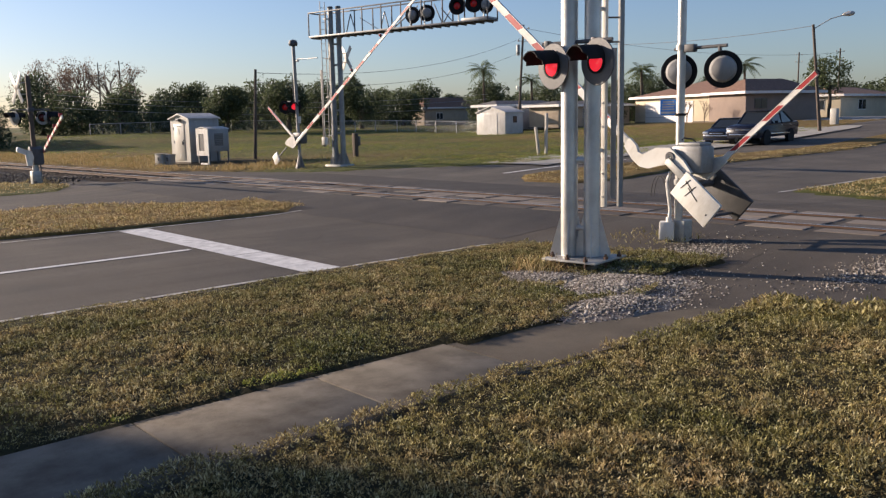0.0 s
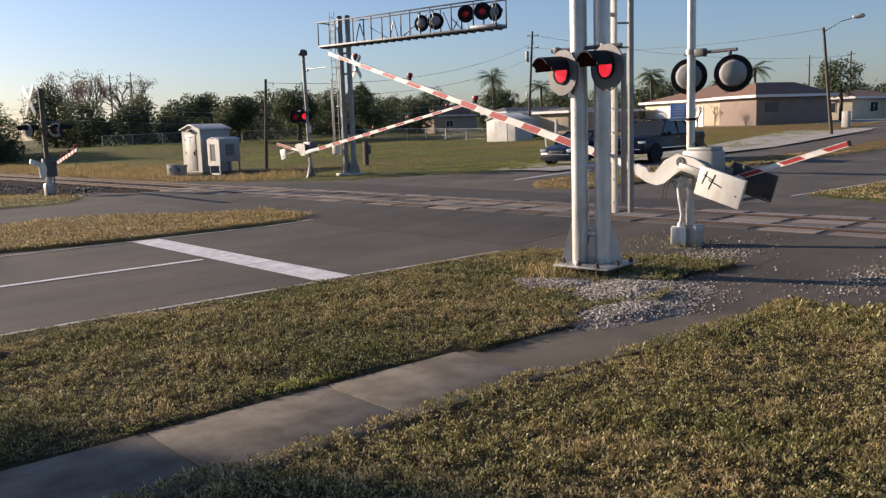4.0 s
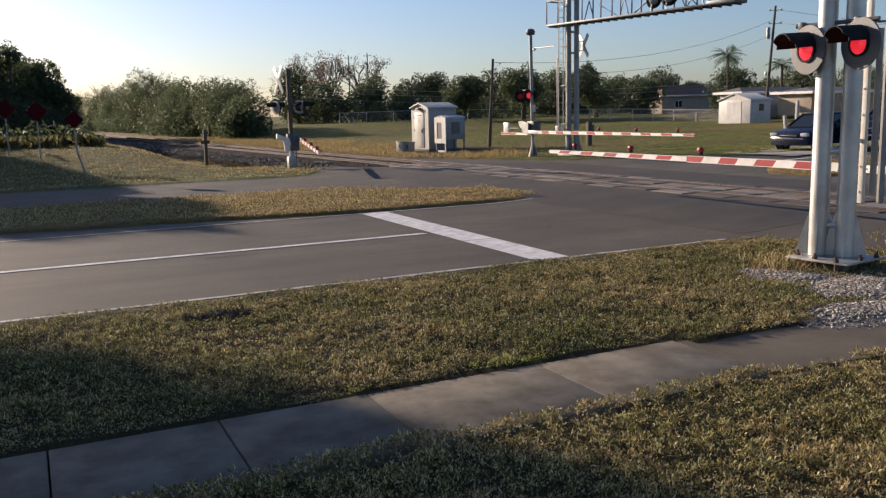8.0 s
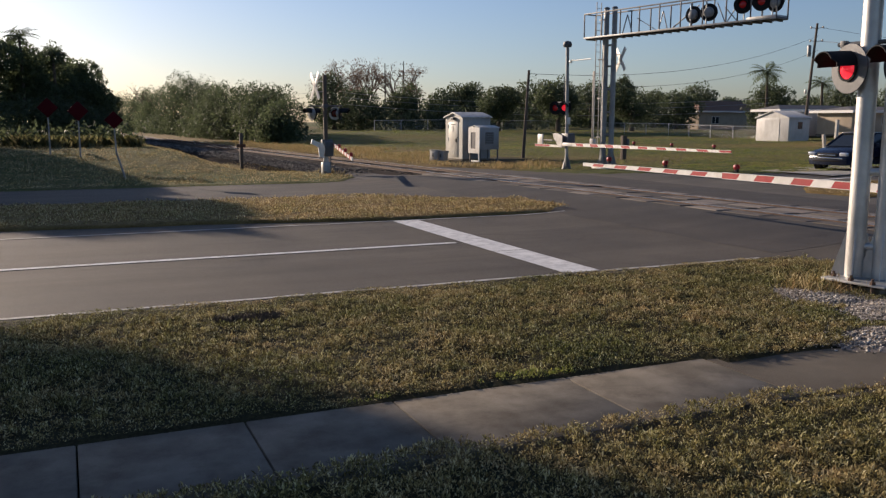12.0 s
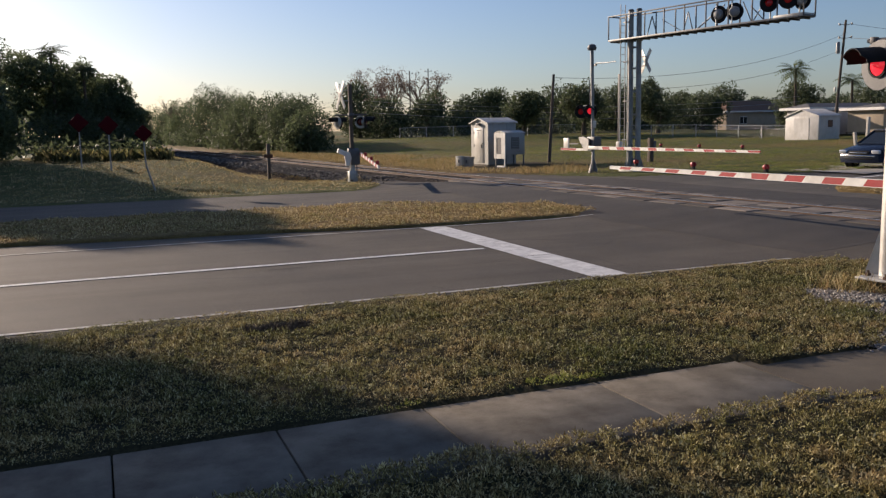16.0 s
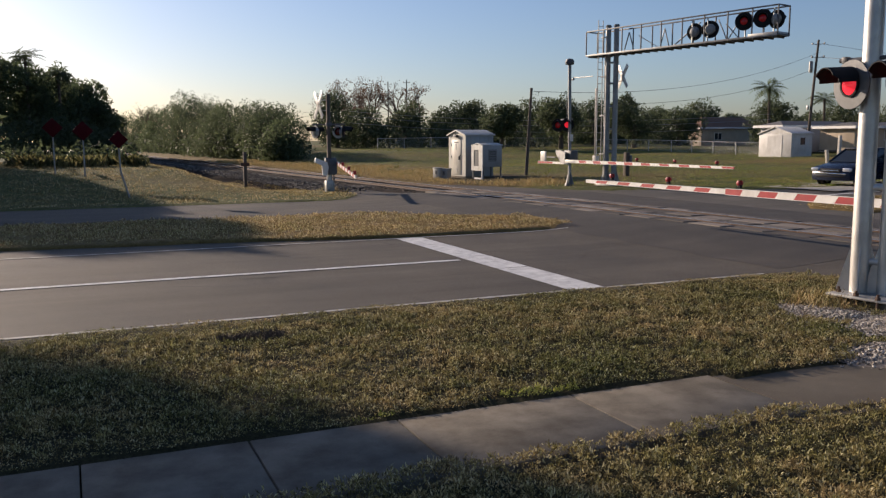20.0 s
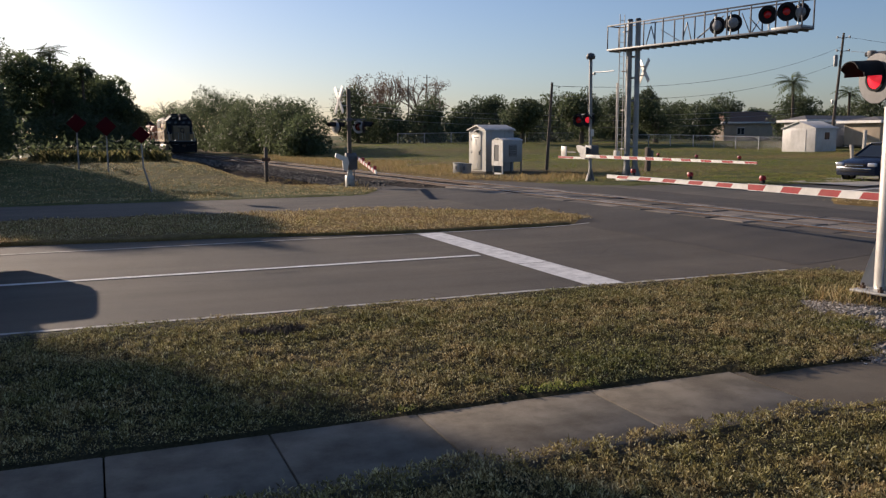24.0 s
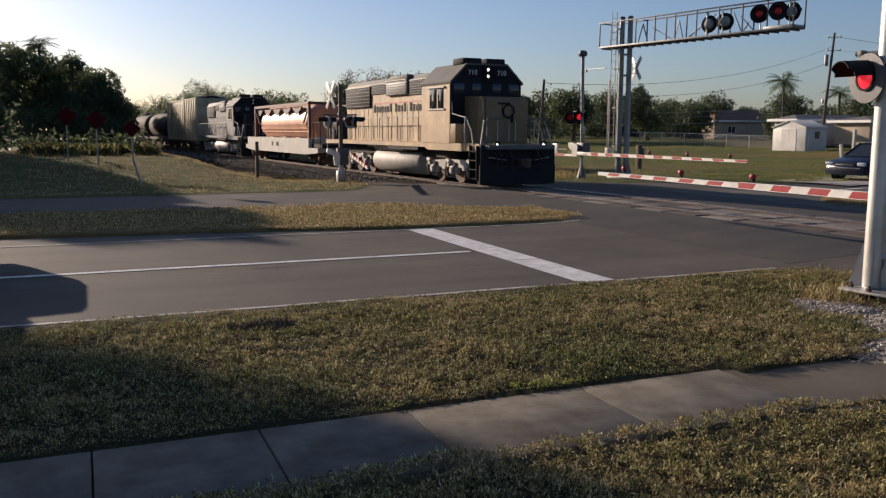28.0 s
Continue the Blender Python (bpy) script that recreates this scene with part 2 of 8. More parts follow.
M = dict(
    lawn=lawn("turf"),
    asphalt=asphalt("worn_asphalt"),
    asphalt_dark=asphalt("patch_asphalt", (0.060, 0.053, 0.046), 0.3),
    asphalt_pale=asphalt("pale_asphalt", (0.104, 0.092, 0.076), 0.35),
    line=surf("road_paint", (0.70, 0.69, 0.66), 0.6, var=0.2, scale=2, dirt=(0.14, 0.13, 0.12), dirt_amount=0.65, dirt_scale=5, bump=0.3, bump_scale=120),
    line_worn=surf("worn_paint", (0.46, 0.44, 0.40), 0.7, var=0.3, scale=2, dirt=(0.12, 0.105, 0.09), dirt_amount=0.9, dirt_scale=3.5, bump=0.3, bump_scale=120),
    slab=surf("old_concrete", (0.190, 0.168, 0.134), 0.85, var=0.35, scale=2.2, dirt=(0.075, 0.06, 0.042), dirt_amount=0.75, dirt_scale=2.4, bump=0.4, bump_scale=90, island=0.05, spec=0.1),
    slab_dark=surf("dark_path", (0.120, 0.100, 0.074), 0.9, var=0.35, scale=1.2, dirt=(0.10, 0.09, 0.07), dirt_amount=0.4, bump=0.4, bump_scale=90, spec=0.3),
    panel=surf("crossing_panel", (0.21, 0.178, 0.145), 0.8, var=0.3, scale=1.2, dirt=(0.08, 0.06, 0.05), dirt_amount=0.7, dirt_scale=1.0, bump=0.3, bump_scale=60, island=0.7, spec=0.3),
    ballast=surf("ballast", (0.05, 0.044, 0.039), 0.95, var=0.5, scale=9, dirt=(0.07, 0.05, 0.04), dirt_amount=0.7, bump=1.0, bump_scale=18, spec=0.02),
    stone=surf("gravel", (0.24, 0.205, 0.17), 0.9, var=0.45, scale=25, bump=0.4, bump_scale=60, spec=0.25),
    tie=surf("tie_wood", (0.06, 0.045, 0.035), 0.9, var=0.4, scale=5, bump=0.6, bump_scale=30, island=0.4, spec=0.2),
    rail_side=surf("rust_rail", (0.10, 0.055, 0.035), 0.8, var=0.3, scale=6, bump=0.3),
    rail_top=surf("bright_rail", (0.55, 0.53, 0.5), 0.28, metal=1.0, var=0.15, scale=8, bump=0.05),
    alu=surf("aluminium", (0.62, 0.60, 0.56), 0.45, metal=0.55, var=0.2, scale=2.5, dirt=(0.28, 0.25, 0.2), dirt_amount=0.5, dirt_scale=3, bump=0.12, bump_scale=50),
    galv=surf("galvanised", (0.42, 0.42, 0.40), 0.5, metal=0.5, var=0.25, scale=4, dirt=(0.2, 0.17, 0.13), dirt_amount=0.5, bump=0.15),
    dkgalv=surf("dull_galvanised", (0.30, 0.30, 0.29), 0.55, metal=0.45, var=0.25, scale=3, dirt=(0.14, 0.12, 0.10), dirt_amount=0.5, bump=0.15),
    white=surf("white_enamel", (0.72, 0.70, 0.64), 0.45, var=0.12, scale=2, dirt=(0.33, 0.28, 0.18), dirt_amount=0.55, dirt_scale=4, bump=0.1),
    cream=surf("cream_box", (0.48, 0.465, 0.41), 0.5, var=0.12, scale=2, dirt=(0.33, 0.28, 0.2), dirt_amount=0.5, dirt_scale=2.5, bump=0.08),
    black=surf("black_paint", (0.020, 0.020, 0.021), 0.7, var=0.3, scale=4, bump=0.1, spec=0.12),
    grey=surf("grey_paint", (0.30, 0.30, 0.29), 0.5, var=0.2, scale=4, dirt=(0.16, 0.14, 0.11), bump=0.1),
    target=surf("target_grey", (0.115, 0.115, 0.115), 0.6, var=0.2, scale=3, dirt=(0.10, 0.09, 0.08), bump=0.1),
    dkgrey=surf("dark_grey", (0.09, 0.09, 0.092), 0.55, var=0.25, scale=4, bump=0.1),
    red=surf("red_reflector", (0.36, 0.018, 0.022), 0.45, var=0.2, scale=6, dirt=(0.3, 0.1, 0.08), bump=0.1),
    armwhite=surf("arm_white", (0.75, 0.73, 0.68), 0.4, var=0.12, scale=6, dirt=(0.4, 0.34, 0.26), dirt_amount=0.5, bump=0.1),
    grime=surf("grimy_plate", (0.06, 0.058, 0.055), 0.6, var=0.3, scale=4, dirt=(0.10, 0.08, 0.06), dirt_amount=0.4, bump=0.2),
    lens_on=glow("lit_red", (1.0, 0.03, 0.05), 0.45),
    lens_dim=glow("dim_red", (0.30, 0.008, 0.01), 0.07),
    lens_off=surf("unlit_red", (0.10, 0.008, 0.008), 0.2, var=0.2, bump=0.05),
    blue=surf("blue_sign", (0.06, 0.33, 0.90), 0.4, var=0.1, scale=5, bump=0.05),
    wood=surf("weathered_pole", (0.11, 0.085, 0.065), 0.9, var=0.35, scale=4, bump=0.5, bump_scale=25, stretch=(6, 6, 0.6)),
    wood_pale=surf("pale_stake", (0.45, 0.42, 0.36), 0.85, var=0.25, scale=4, bump=0.4, stretch=(6, 6, 0.6)),
    post_brown=surf("rust_post", (0.10, 0.05, 0.03), 0.85, var=0.4, scale=5, bump=0.3),
    wire=surf("cable", (0.03, 0.03, 0.032), 0.6, var=0.2, bump=0),
    # brighter copy of the cable, with the glint on sunlit wires in its colour
    wire_lit=surf("cable_lit", (0.3, 0.3, 0.3), 0.4, metal=0.6, var=0.2, bump=0),
    mesh=surf("fence_steel", (0.40, 0.40, 0.39), 0.5, metal=0.4, var=0.2, bump=0.1),
    rubber=surf("tyre", (0.02, 0.02, 0.02), 0.85, var=0.3, bump=0.3),
    rim=surf("alloy", (0.5, 0.5, 0.5), 0.3, metal=0.9, var=0.15, bump=0.05),
    chrome=surf("chrome", (0.75, 0.75, 0.76), 0.12, metal=1.0, var=0.05, bump=0),
    glass=glass("tinted_glass"),
    glass_house=glass("window_glass", (0.03, 0.035, 0.04), 0.08),
    bark=surf("bark", (0.09, 0.07, 0.05), 0.9, var=0.4, scale=6, bump=0.6, bump_scale=25),
)


# ---- building helpers ----
def xf(bm, verts, m):
    bmesh.ops.transform(bm, matrix=m, verts=verts)


def box(bm, c, s, m=None, bev=0.0):
    r = bmesh.ops.create_cube(bm, size=1.0)
    xf(bm, r["verts"], Matrix.Diagonal((*s, 1)))
    vs = r["verts"]
    if bev:
        es = list({e for v in vs for e in v.link_edges})
        g = bmesh.ops.bevel(bm, geom=es, offset=bev, segments=2, affect="EDGES", profile=0.5)
        vs = list({v for f in g["faces"] for v in f.verts} | {v for v in vs if v.is_valid})
    t = Matrix.Translation(c)
    xf(bm, vs, t @ m if m is not None else t)
    return vs


def tube(bm, p, q, r0, r1=None, n=12, cap=True):
    p, q = Vector(p), Vector(q)
    d = q - p
    r = bmesh.ops.create_cone(bm, cap_ends=cap, segments=n, radius1=r0, radius2=r0 if r1 is None else r1, depth=d.length)
    xf(bm, r["verts"], Matrix.Translation((p + q) / 2) @ d.to_track_quat("Z", "Y").to_matrix().to_4x4())
    return r["verts"]


def lathe(bm, prof, c, axis, n=20):
    """A turned form: (radius, height along axis) pairs, from c along axis."""
    rot = Vector(axis).to_track_quat("Z", "Y").to_matrix().to_4x4()
    m = Matrix.Translation(c) @ rot
    rings = []
    for r, h in prof:
        if r < 1e-4:
            rings.append([bm.verts.new(m @ Vector((0, 0, h)))])
        else:
            rings.append([bm.verts.new(m @ Vector((r * math.cos(2 * math.pi * k / n), r * math.sin(2 * math.pi * k / n), h))) for k in range(n)])
    for a, b in zip(rings, rings[1:]):
        for k in range(n):
            f = [a[k % len(a)], a[(k + 1) % len(a)], b[(k + 1) % len(b)], b[k % len(b)]]
            u = []
            for v in f:
                if v not in u:
                    u.append(v)
            if len(u) > 2:
                try:
                    bm.faces.new(u)
                except ValueError:
                    pass


def slab_poly(bm, pts, z0, z1, m=None):
    """A flat outline in xy, given thickness from z0 to z1; m lays it elsewhere."""
    m = m if m is not None else Matrix()
    lo = [bm.verts.new(m @ Vector((x, y, z0))) for x, y in pts]
    hi = [bm.verts.new(m @ Vector((x, y, z1))) for x, y in pts]
    bm.faces.new(lo[::-1])
    bm.faces.new(hi)
    for k in range(len(pts)):
        j = (k + 1) % len(pts)
        bm.faces.new([lo[k], lo[j], hi[j], hi[k]])


def pipe(bm, pts, r, n=8):
    for a, b in zip(pts, pts[1:]):
        tube(bm, a, b, r, n=n)


def mesh_of(name, bm, mat, smooth=None):
    me = bpy.data.meshes.new(name)
    bmesh.ops.recalc_face_normals(bm, faces=bm.faces[:])
    bm.to_mesh(me)
    bm.free()
    for x in mat if isinstance(mat, (list, tuple)) else (mat,):
        me.materials.append(x)
    if smooth is not None:
        me.polygons.foreach_set("use_smooth", [True] * len(me.polygons))
        me.set_sharp_from_angle(angle=radians(smooth))
    return me


def part(name, bm, mat, parent, label="", m=None, smooth=35):
    ob = new(name, mesh_of(name, bm, mat, smooth))
    ob.parent = parent
    if m is not None:
        ob.matrix_basis = m
    if label:
        ob["label"] = label
    return ob


def thing(name, label, cat, m=None, group="", kind=""):
    ob = new(name)
    ob.empty_display_size = 0.2
    if m is not None:
        ob.matrix_basis = m
    return tagged(ob, label, cat, group, kind)


def single(name, bm, mat, label, cat, m=None, group="", kind="", smooth=35):
    ob = new(name, mesh_of(name, bm, mat, smooth))
    if m is not None:
        ob.matrix_basis = m
    return tagged(ob, label, cat, group, kind)


def raw(name, verts, faces, mat, kind="", label="", cat="", parent=None, smooth=False):
    me = bpy.data.meshes.new(name)
    verts, faces = np.asarray(verts, np.float32), np.asarray(faces, np.int32)
    k = faces.shape[1]
    me.vertices.add(len(verts))
    me.vertices.foreach_set("co", verts.ravel())
    me.loops.add(faces.size)
    me.loops.foreach_set("vertex_index", faces.ravel())
    me.polygons.add(len(faces))
    me.polygons.foreach_set("loop_start", np.arange(0, faces.size, k, dtype=np.int32))
    me.update(calc_edges=True)
    me.validate()
    me.materials.append(mat)
    if smooth:
        me.polygons.foreach_set("use_smooth", np.ones(len(faces), bool))
    ob = new(name, me)
    if parent is not None:
        ob.parent = parent
    return tagged(ob, label, cat, "", kind)


def sstep(t):
    t = np.clip(t, 0, 1)
    return t * t * (3 - 2 * t)


# ---- the lie of the land ----
def track_x(y):
    return 14.75 - 0.053 * (y - 18)


TRACK_DIR = math.degrees(math.atan2(1, -0.053)) - 90


def hump(x, y):
    return 0.15 * (1 - sstep((np.abs(x - track_x(y)) - 1.6) / 3.6)) * (1 - sstep((y - 29) / 4.5))


def land(x, y):
    """Height of the open ground, roads included."""
    az = np.degrees(np.arctan2(y, np.maximum(x, 1e-3)))
    right = 0.24 * sstep((x - 18) / 10) * sstep((y - 12) / 10) + 1.06 * sstep((x - 40) / 34) * (1 - 0.5 * np.exp(-((az - 44) / 7.0) ** 2)) * sstep((y + 10) / 20)
    mound = 1.1 * sstep((y - 58) / 38) * sstep((x - 17) / 16)
    off = x - track_x(y)
    ditch = 0.62 * np.exp(-((off + 4.4) / 2.4) ** 2) * sstep((y - 35) / 6)
    bank = 0.85 * sstep((y - 31.0) / 14) * (1 - sstep((off + 9.5) / 4.5))
    swell = 0.10 * np.sin(x * 0.21 + 1.3) * np.sin(y * 0.17) * sstep((x - 22) / 8) * sstep((y - 34) / 8)
    return np.maximum(right, mound) + hump(x, y) - ditch + bank + swell


def wavy(x, y, s, k):
    return np.sin(x * s + k) * np.cos(y * s * 1.3 + 2 * k) + 0.5 * np.sin(x * s * 2.7 - k + y * s * 1.9)


def near_edge(x):
    return 10.08 + 0.05 * np.sin(x * 2.1) + 0.03 * np.sin(x * 5.3 + 1)


def left_far_edge(x):
    return 29.6 + 0.06 * np.sin(x * 1.7) + 9.0 * sstep((x - 8.5) / 5.5)


def on_road(x, y):
    """1 where paving lies, 0 on grass."""
    left = (y > near_edge(x)) & (y < left_far_edge(x)) & (x < 15)
    edge_r = np.where(x < 22, 10.08 - 6.5 * sstep((x - 10.3) / 1.6) + 7.2 * sstep((x - 19.8) / 2.4), 10.8)
    far_r = 38 - 8.5 * sstep((x - 16) / 5) - 5.0 * sstep((x - 20.5) / 6)
    right = (x >= 10.3) & (x <= 22) & (y > np.minimum(edge_r, 10.1)) & (y < far_r)
    right2 = (x > 22) & (y > edge_r) & (y < np.where(x < 27, far_r, 24.5 + 0.09 * np.maximum(x - 30, 0)))
    path = (x > 5.2) & (x < 10.4) & (y > 4.75 - 0.02 * (x - 5)) & (y < 5.75 + 0.75 * sstep((x - 8) / 2.2)) 
    pad = (x >= 9.2) & (x < 20) & (y > 3.9 - 0.45 * (x - 9.2)) & (y < 6.4)
    return left | right | right2 | path | pad


def spaced(lo, hi, marks):
    """Uneven steps: marks are (from, step), the step held until the next mark."""
    out, v = [], lo
    while v < hi:
        out.append(v)
        v += [s for f, s in marks if v >= f][-1]
    return np.array(out + [hi])


gx = spaced(-900, 1500, [(-9999, 100), (-300, 20), (-60, 4), (-12, 0.6), (-5, 0.2), (16, 0.4), (32, 2), (70, 5), (150, 25), (400, 100)])
gy = spaced(-400, 1800, [(-9999, 60), (-60, 8), (-8, 0.6), (0.5, 0.2), (12, 0.35), (36, 1), (60, 3), (140, 20), (400, 120)])
GX, GY = np.meshgrid(gx, gy, indexing="xy")
road = (on_road(GX, GY) | ((GX < 5.3) & (GY > 4.78) & (GY < 5.92))).astype(float)
lump = 0.012 * wavy(GX, GY, 2.3, 1) + 0.006 * wavy(GX, GY, 6.1, 3)
GZ = land(GX, GY) + np.where(road > 0, -0.06, 0.035 + lump)
off = GX - track_x(GY)
GZ -= 0.10 * sstep((GY - 31) / 4) * (np.abs(off) < 3.2)
nx, ny = len(gx), len(gy)
idx = np.arange(nx * ny).reshape(ny, nx)
quads = np.stack([idx[:-1, :-1], idx[:-1, 1:], idx[1:, 1:], idx[1:, :-1]], -1).reshape(-1, 4)
ground = raw("ground", np.stack([GX, GY, GZ], -1).reshape(-1, 3), quads, M["lawn"], "structure", "mown olive-green lawn with straw-coloured dry patches", "ground", smooth=True)
near_track = np.exp(-((GX - track_x(GY) - 2) / 9.0) ** 2) * sstep((GY - 30) / 8)
dry = np.clip(0.95 * near_track + 0.12 * wavy(GX, GY, 0.5, 2) + 0.3 * np.exp(-((GX - 9) ** 2 + (GY - 7.7) ** 2) / 3.0), 0, 1)
yard = sstep((GX - 44) / 14) * (1 - sstep((GY - 48) / 10))
streaks = sstep((GX - 18) / 6) * sstep((GY - 30) / 5) * np.clip(np.sin((GY + 0.35 * GX) * 0.30 + 0.8 * np.sin(GX * 0.11)) - 0.1, 0, 1)
dry = np.clip(dry + 0.85 * yard + 0.5 * streaks, 0, 1)
# dark soil under the near turf, deepening the gaps between its blades
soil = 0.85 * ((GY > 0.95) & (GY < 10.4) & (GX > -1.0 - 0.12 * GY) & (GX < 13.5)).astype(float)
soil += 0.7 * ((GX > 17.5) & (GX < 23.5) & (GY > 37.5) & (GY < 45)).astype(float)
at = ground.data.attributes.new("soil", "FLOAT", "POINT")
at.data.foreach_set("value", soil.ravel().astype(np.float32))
at = ground.data.attributes.new("dry", "FLOAT", "POINT")
at.data.foreach_set("value", dry.ravel().astype(np.float32))

# paving: one sheet over both carriageways and the crossing
px = spaced(-140, 140, [(-9999, 5), (-12, 0.5), (10, 0.25), (22, 0.6), (36, 4)])
py = spaced(3.0, 40.0, [(-9999, 0.25), (12, 0.5)])
PX, PY = np.meshgrid(px, py, indexing="xy")
keep = on_road(PX, PY)
cell = keep[:-1, :-1] | keep[1:, :-1] | keep[:-1, 1:] | keep[1:, 1:]
pid = np.arange(PX.size).reshape(PX.shape)
pq = np.stack([pid[:-1, :-1], pid[:-1, 1:], pid[1:, 1:], pid[1:, :-1]], -1)[cell]
PZ = land(PX, PY)
past = PX.ravel()[pq].mean(1) > 19.6
for far_side, mat, lab in ((False, "asphalt", "worn brown-grey asphalt road with faint wheel tracks"), (True, "asphalt_pale", "older pale grey asphalt past the crossing")):
    raw("road", np.stack([PX, PY, PZ], -1).reshape(-1, 3), pq[past == far_side], M[mat], "structure", lab, "road", smooth=True)


def strip(name, x0, x1, y0, y1, mat, label, lift=0.009, step=0.5, wob=0.0, cat="road marking", skew=0.0):
    """A thin painted band that follows the road."""
    n = max(2, int((x1 - x0) / step))
    vs, fs = [], []
    rng = random.Random(hash((x0, y0)) % 1000)
    for k in range(n + 1):
        x = x0 + (x1 - x0) * k / n
        for y in (y0, y1):
            yy = y + rng.uniform(-wob, wob)
            xx = x + skew * (yy - y0)
            vs.append((xx, yy, float(land(np.float64(xx), np.float64(yy))) + lift))
    for k in range(n):
        fs.append((2 * k, 2 * k + 2, 2 * k + 3, 2 * k + 1))
    return raw(name, vs, fs, mat, "structure", label, cat)


# newer, darker asphalt over the crossing
ax, ay = np.meshgrid(np.linspace(0, 1, 36), np.linspace(10.5, 30.0, 60), indexing="xy")
AX = 10.6 + 0.05 * np.sin(ay * 3) + (19.6 - 10.6) * ax
AQ = np.arange(AX.size).reshape(AX.shape)
AK = on_road(AX, ay)
AQ = np.stack([AQ[:-1, :-1], AQ[:-1, 1:], AQ[1:, 1:], AQ[1:, :-1]], -1)[AK[:-1, :-1] & AK[1:, 1:]]
raw("asphalt_patch", np.stack([AX, ay, land(AX, ay) + 0.004], -1).reshape(-1, 3), AQ, M["asphalt_dark"], "structure", "newer dark asphalt round the rails", "road", smooth=True)
strip("edge_line", -60, 10.1, 10.23, 10.32, M["line_worn"], "thin worn white edge line beside the grass", wob=0.012)
strip("lane_line", -60, 6.35, 13.70, 13.85, M["line"], "solid white lane line ending at the stop line", wob=0.008)
strip("median_line", -60, 10.9, 17.37, 17.46, M["line_worn"], "thin white line along the median", wob=0.012)
strip("edge_line", 21.8, 60, 11.0, 11.12, M["line_worn"], "thin white edge line past the crossing", wob=0.01)
strip("edge_line", 22.5, 30, 21.9, 22.1, M["line"], "thin white line along the far carriageway", wob=0.01)
strip("tar_patch", 2.4, 2.95, 13.28, 13.40, M["asphalt_dark"], "small dark tar patch in the lane", lift=0.003, wob=0.03, cat="tar patch")
# stop line in two runs of paint
for ya, yb in ((10.25, 12.55), (12.58, 17.35)):
    strip("stop_line", 6.48, 7.08, ya, yb, M["line"], "broad white stop line across both lanes", step=0.3, lift=0.009)


def grass_patch(name, outline, label, top=0.07, dryness=0.6, seed=3):
    """A turf island lying on the paving, thick in the middle and thin at its ragged edge."""
    rng = random.Random(seed)
    pts = []
    for k, (x, y) in enumerate(outline):
        x2, y2 = outline[(k + 1) % len(outline)]
        n = max(1, int(math.hypot(x2 - x, y2 - y) / 0.5))
        n = min(n, 120)
        for j in range(n):
            t = j / n
            pts.append((x + (x2 - x) * t + rng.uniform(-0.05, 0.05), y + (y2 - y) * t + rng.uniform(-0.06, 0.06)))
    cx, cy = sum(p[0] for p in pts) / len(pts), sum(p[1] for p in pts) / len(pts)
    bm = bmesh.new()
    rings = []
    for f, h in ((1.0, 0.003), (0.985, top * 0.6), (0.93, top), (0.8, top * 1.1)):
        ring = []
        for x, y in pts:
            # shrink towards the long axis, not to a point
            xx = x + (cx - x) * (1 - f) * 0.4
            yy = y + (cy - y) * (1 - f)
            ring.append(bm.verts.new((xx, yy, float(land(np.float64(xx), np.float64(yy))) + h)))
        rings.append(ring)
    for a, b in zip(rings, rings[1:]):
        for k in range(len(pts)):
            j = (k + 1) % len(pts)
            bm.faces.new([a[k], a[j], b[j], b[k]])
    bm.faces.new(rings[-1])
    bmesh.ops.triangulate(bm, faces=[f for f in bm.faces if len(f.verts) > 4])
    ob = single(name, bm, M["lawn"], label, "grass", kind="structure", smooth=60)
    a = ob.data.attributes.new("dry", "FLOAT", "POINT")
    a.data.foreach_set("value", [dryness] * len(ob.data.vertices))
    return ob


grass_patch("median", [(-60, 19.0), (-8, 18.95), (-1.5, 18.75), (2.8, 18.3), (6.5, 17.6), (10.6, 17.55), (11.5, 18.6), (11.2, 20.6), (9.6, 22.6), (6.7, 23.4), (2, 23.7), (-8, 24.2), (-60, 24.3)], "strip of dry golden grass between the carriageways", dryness=1.0)
grass_patch("median", [(20.6, 19.2), (20.9, 17.4), (23, 16.9), (31, 18.0), (58, 19.0), (58, 21.0), (31, 20.2), (22, 20.6)], "thin dry grass median past the crossing", dryness=0.95, seed=5)

# ---- railway ----
track = thing("railway_track", "single railway track on brown ballast crossing the road", "railway", kind="structure")
TM = Matrix.Translation((track_x(0), 0, 0)) @ pose(0, 0, 0, 0, 0, TRACK_DIR)
RAIL_TOP = 0.19


def rail(side):
    bm = bmesh.new()
    prof = [(-0.07, 0), (0.07, 0), (0.07, 0.012), (0.012, 0.03), (0.012, 0.115), (0.036, 0.125), (0.036, 0.155), (-0.036, 0.155), (-0.036, 0.125), (-0.012, 0.115), (-0.012, 0.03), (-0.07, 0.012)]
    slab_poly(bm, prof, -60, 720, pose(side * 0.753, 0, RAIL_TOP - 0.158, 90, 0, 180))
    part("rail", bm, M["rail_side"], track, m=TM, smooth=None)
    bm = bmesh.new()
    box(bm, (side * 0.753, 330, RAIL_TOP - 0.0005), (0.055, 780, 0.003))
    part("rail_head", bm, M["rail_top"], track, "bright worn running surface", m=TM, smooth=None)


rail(-1), rail(1)
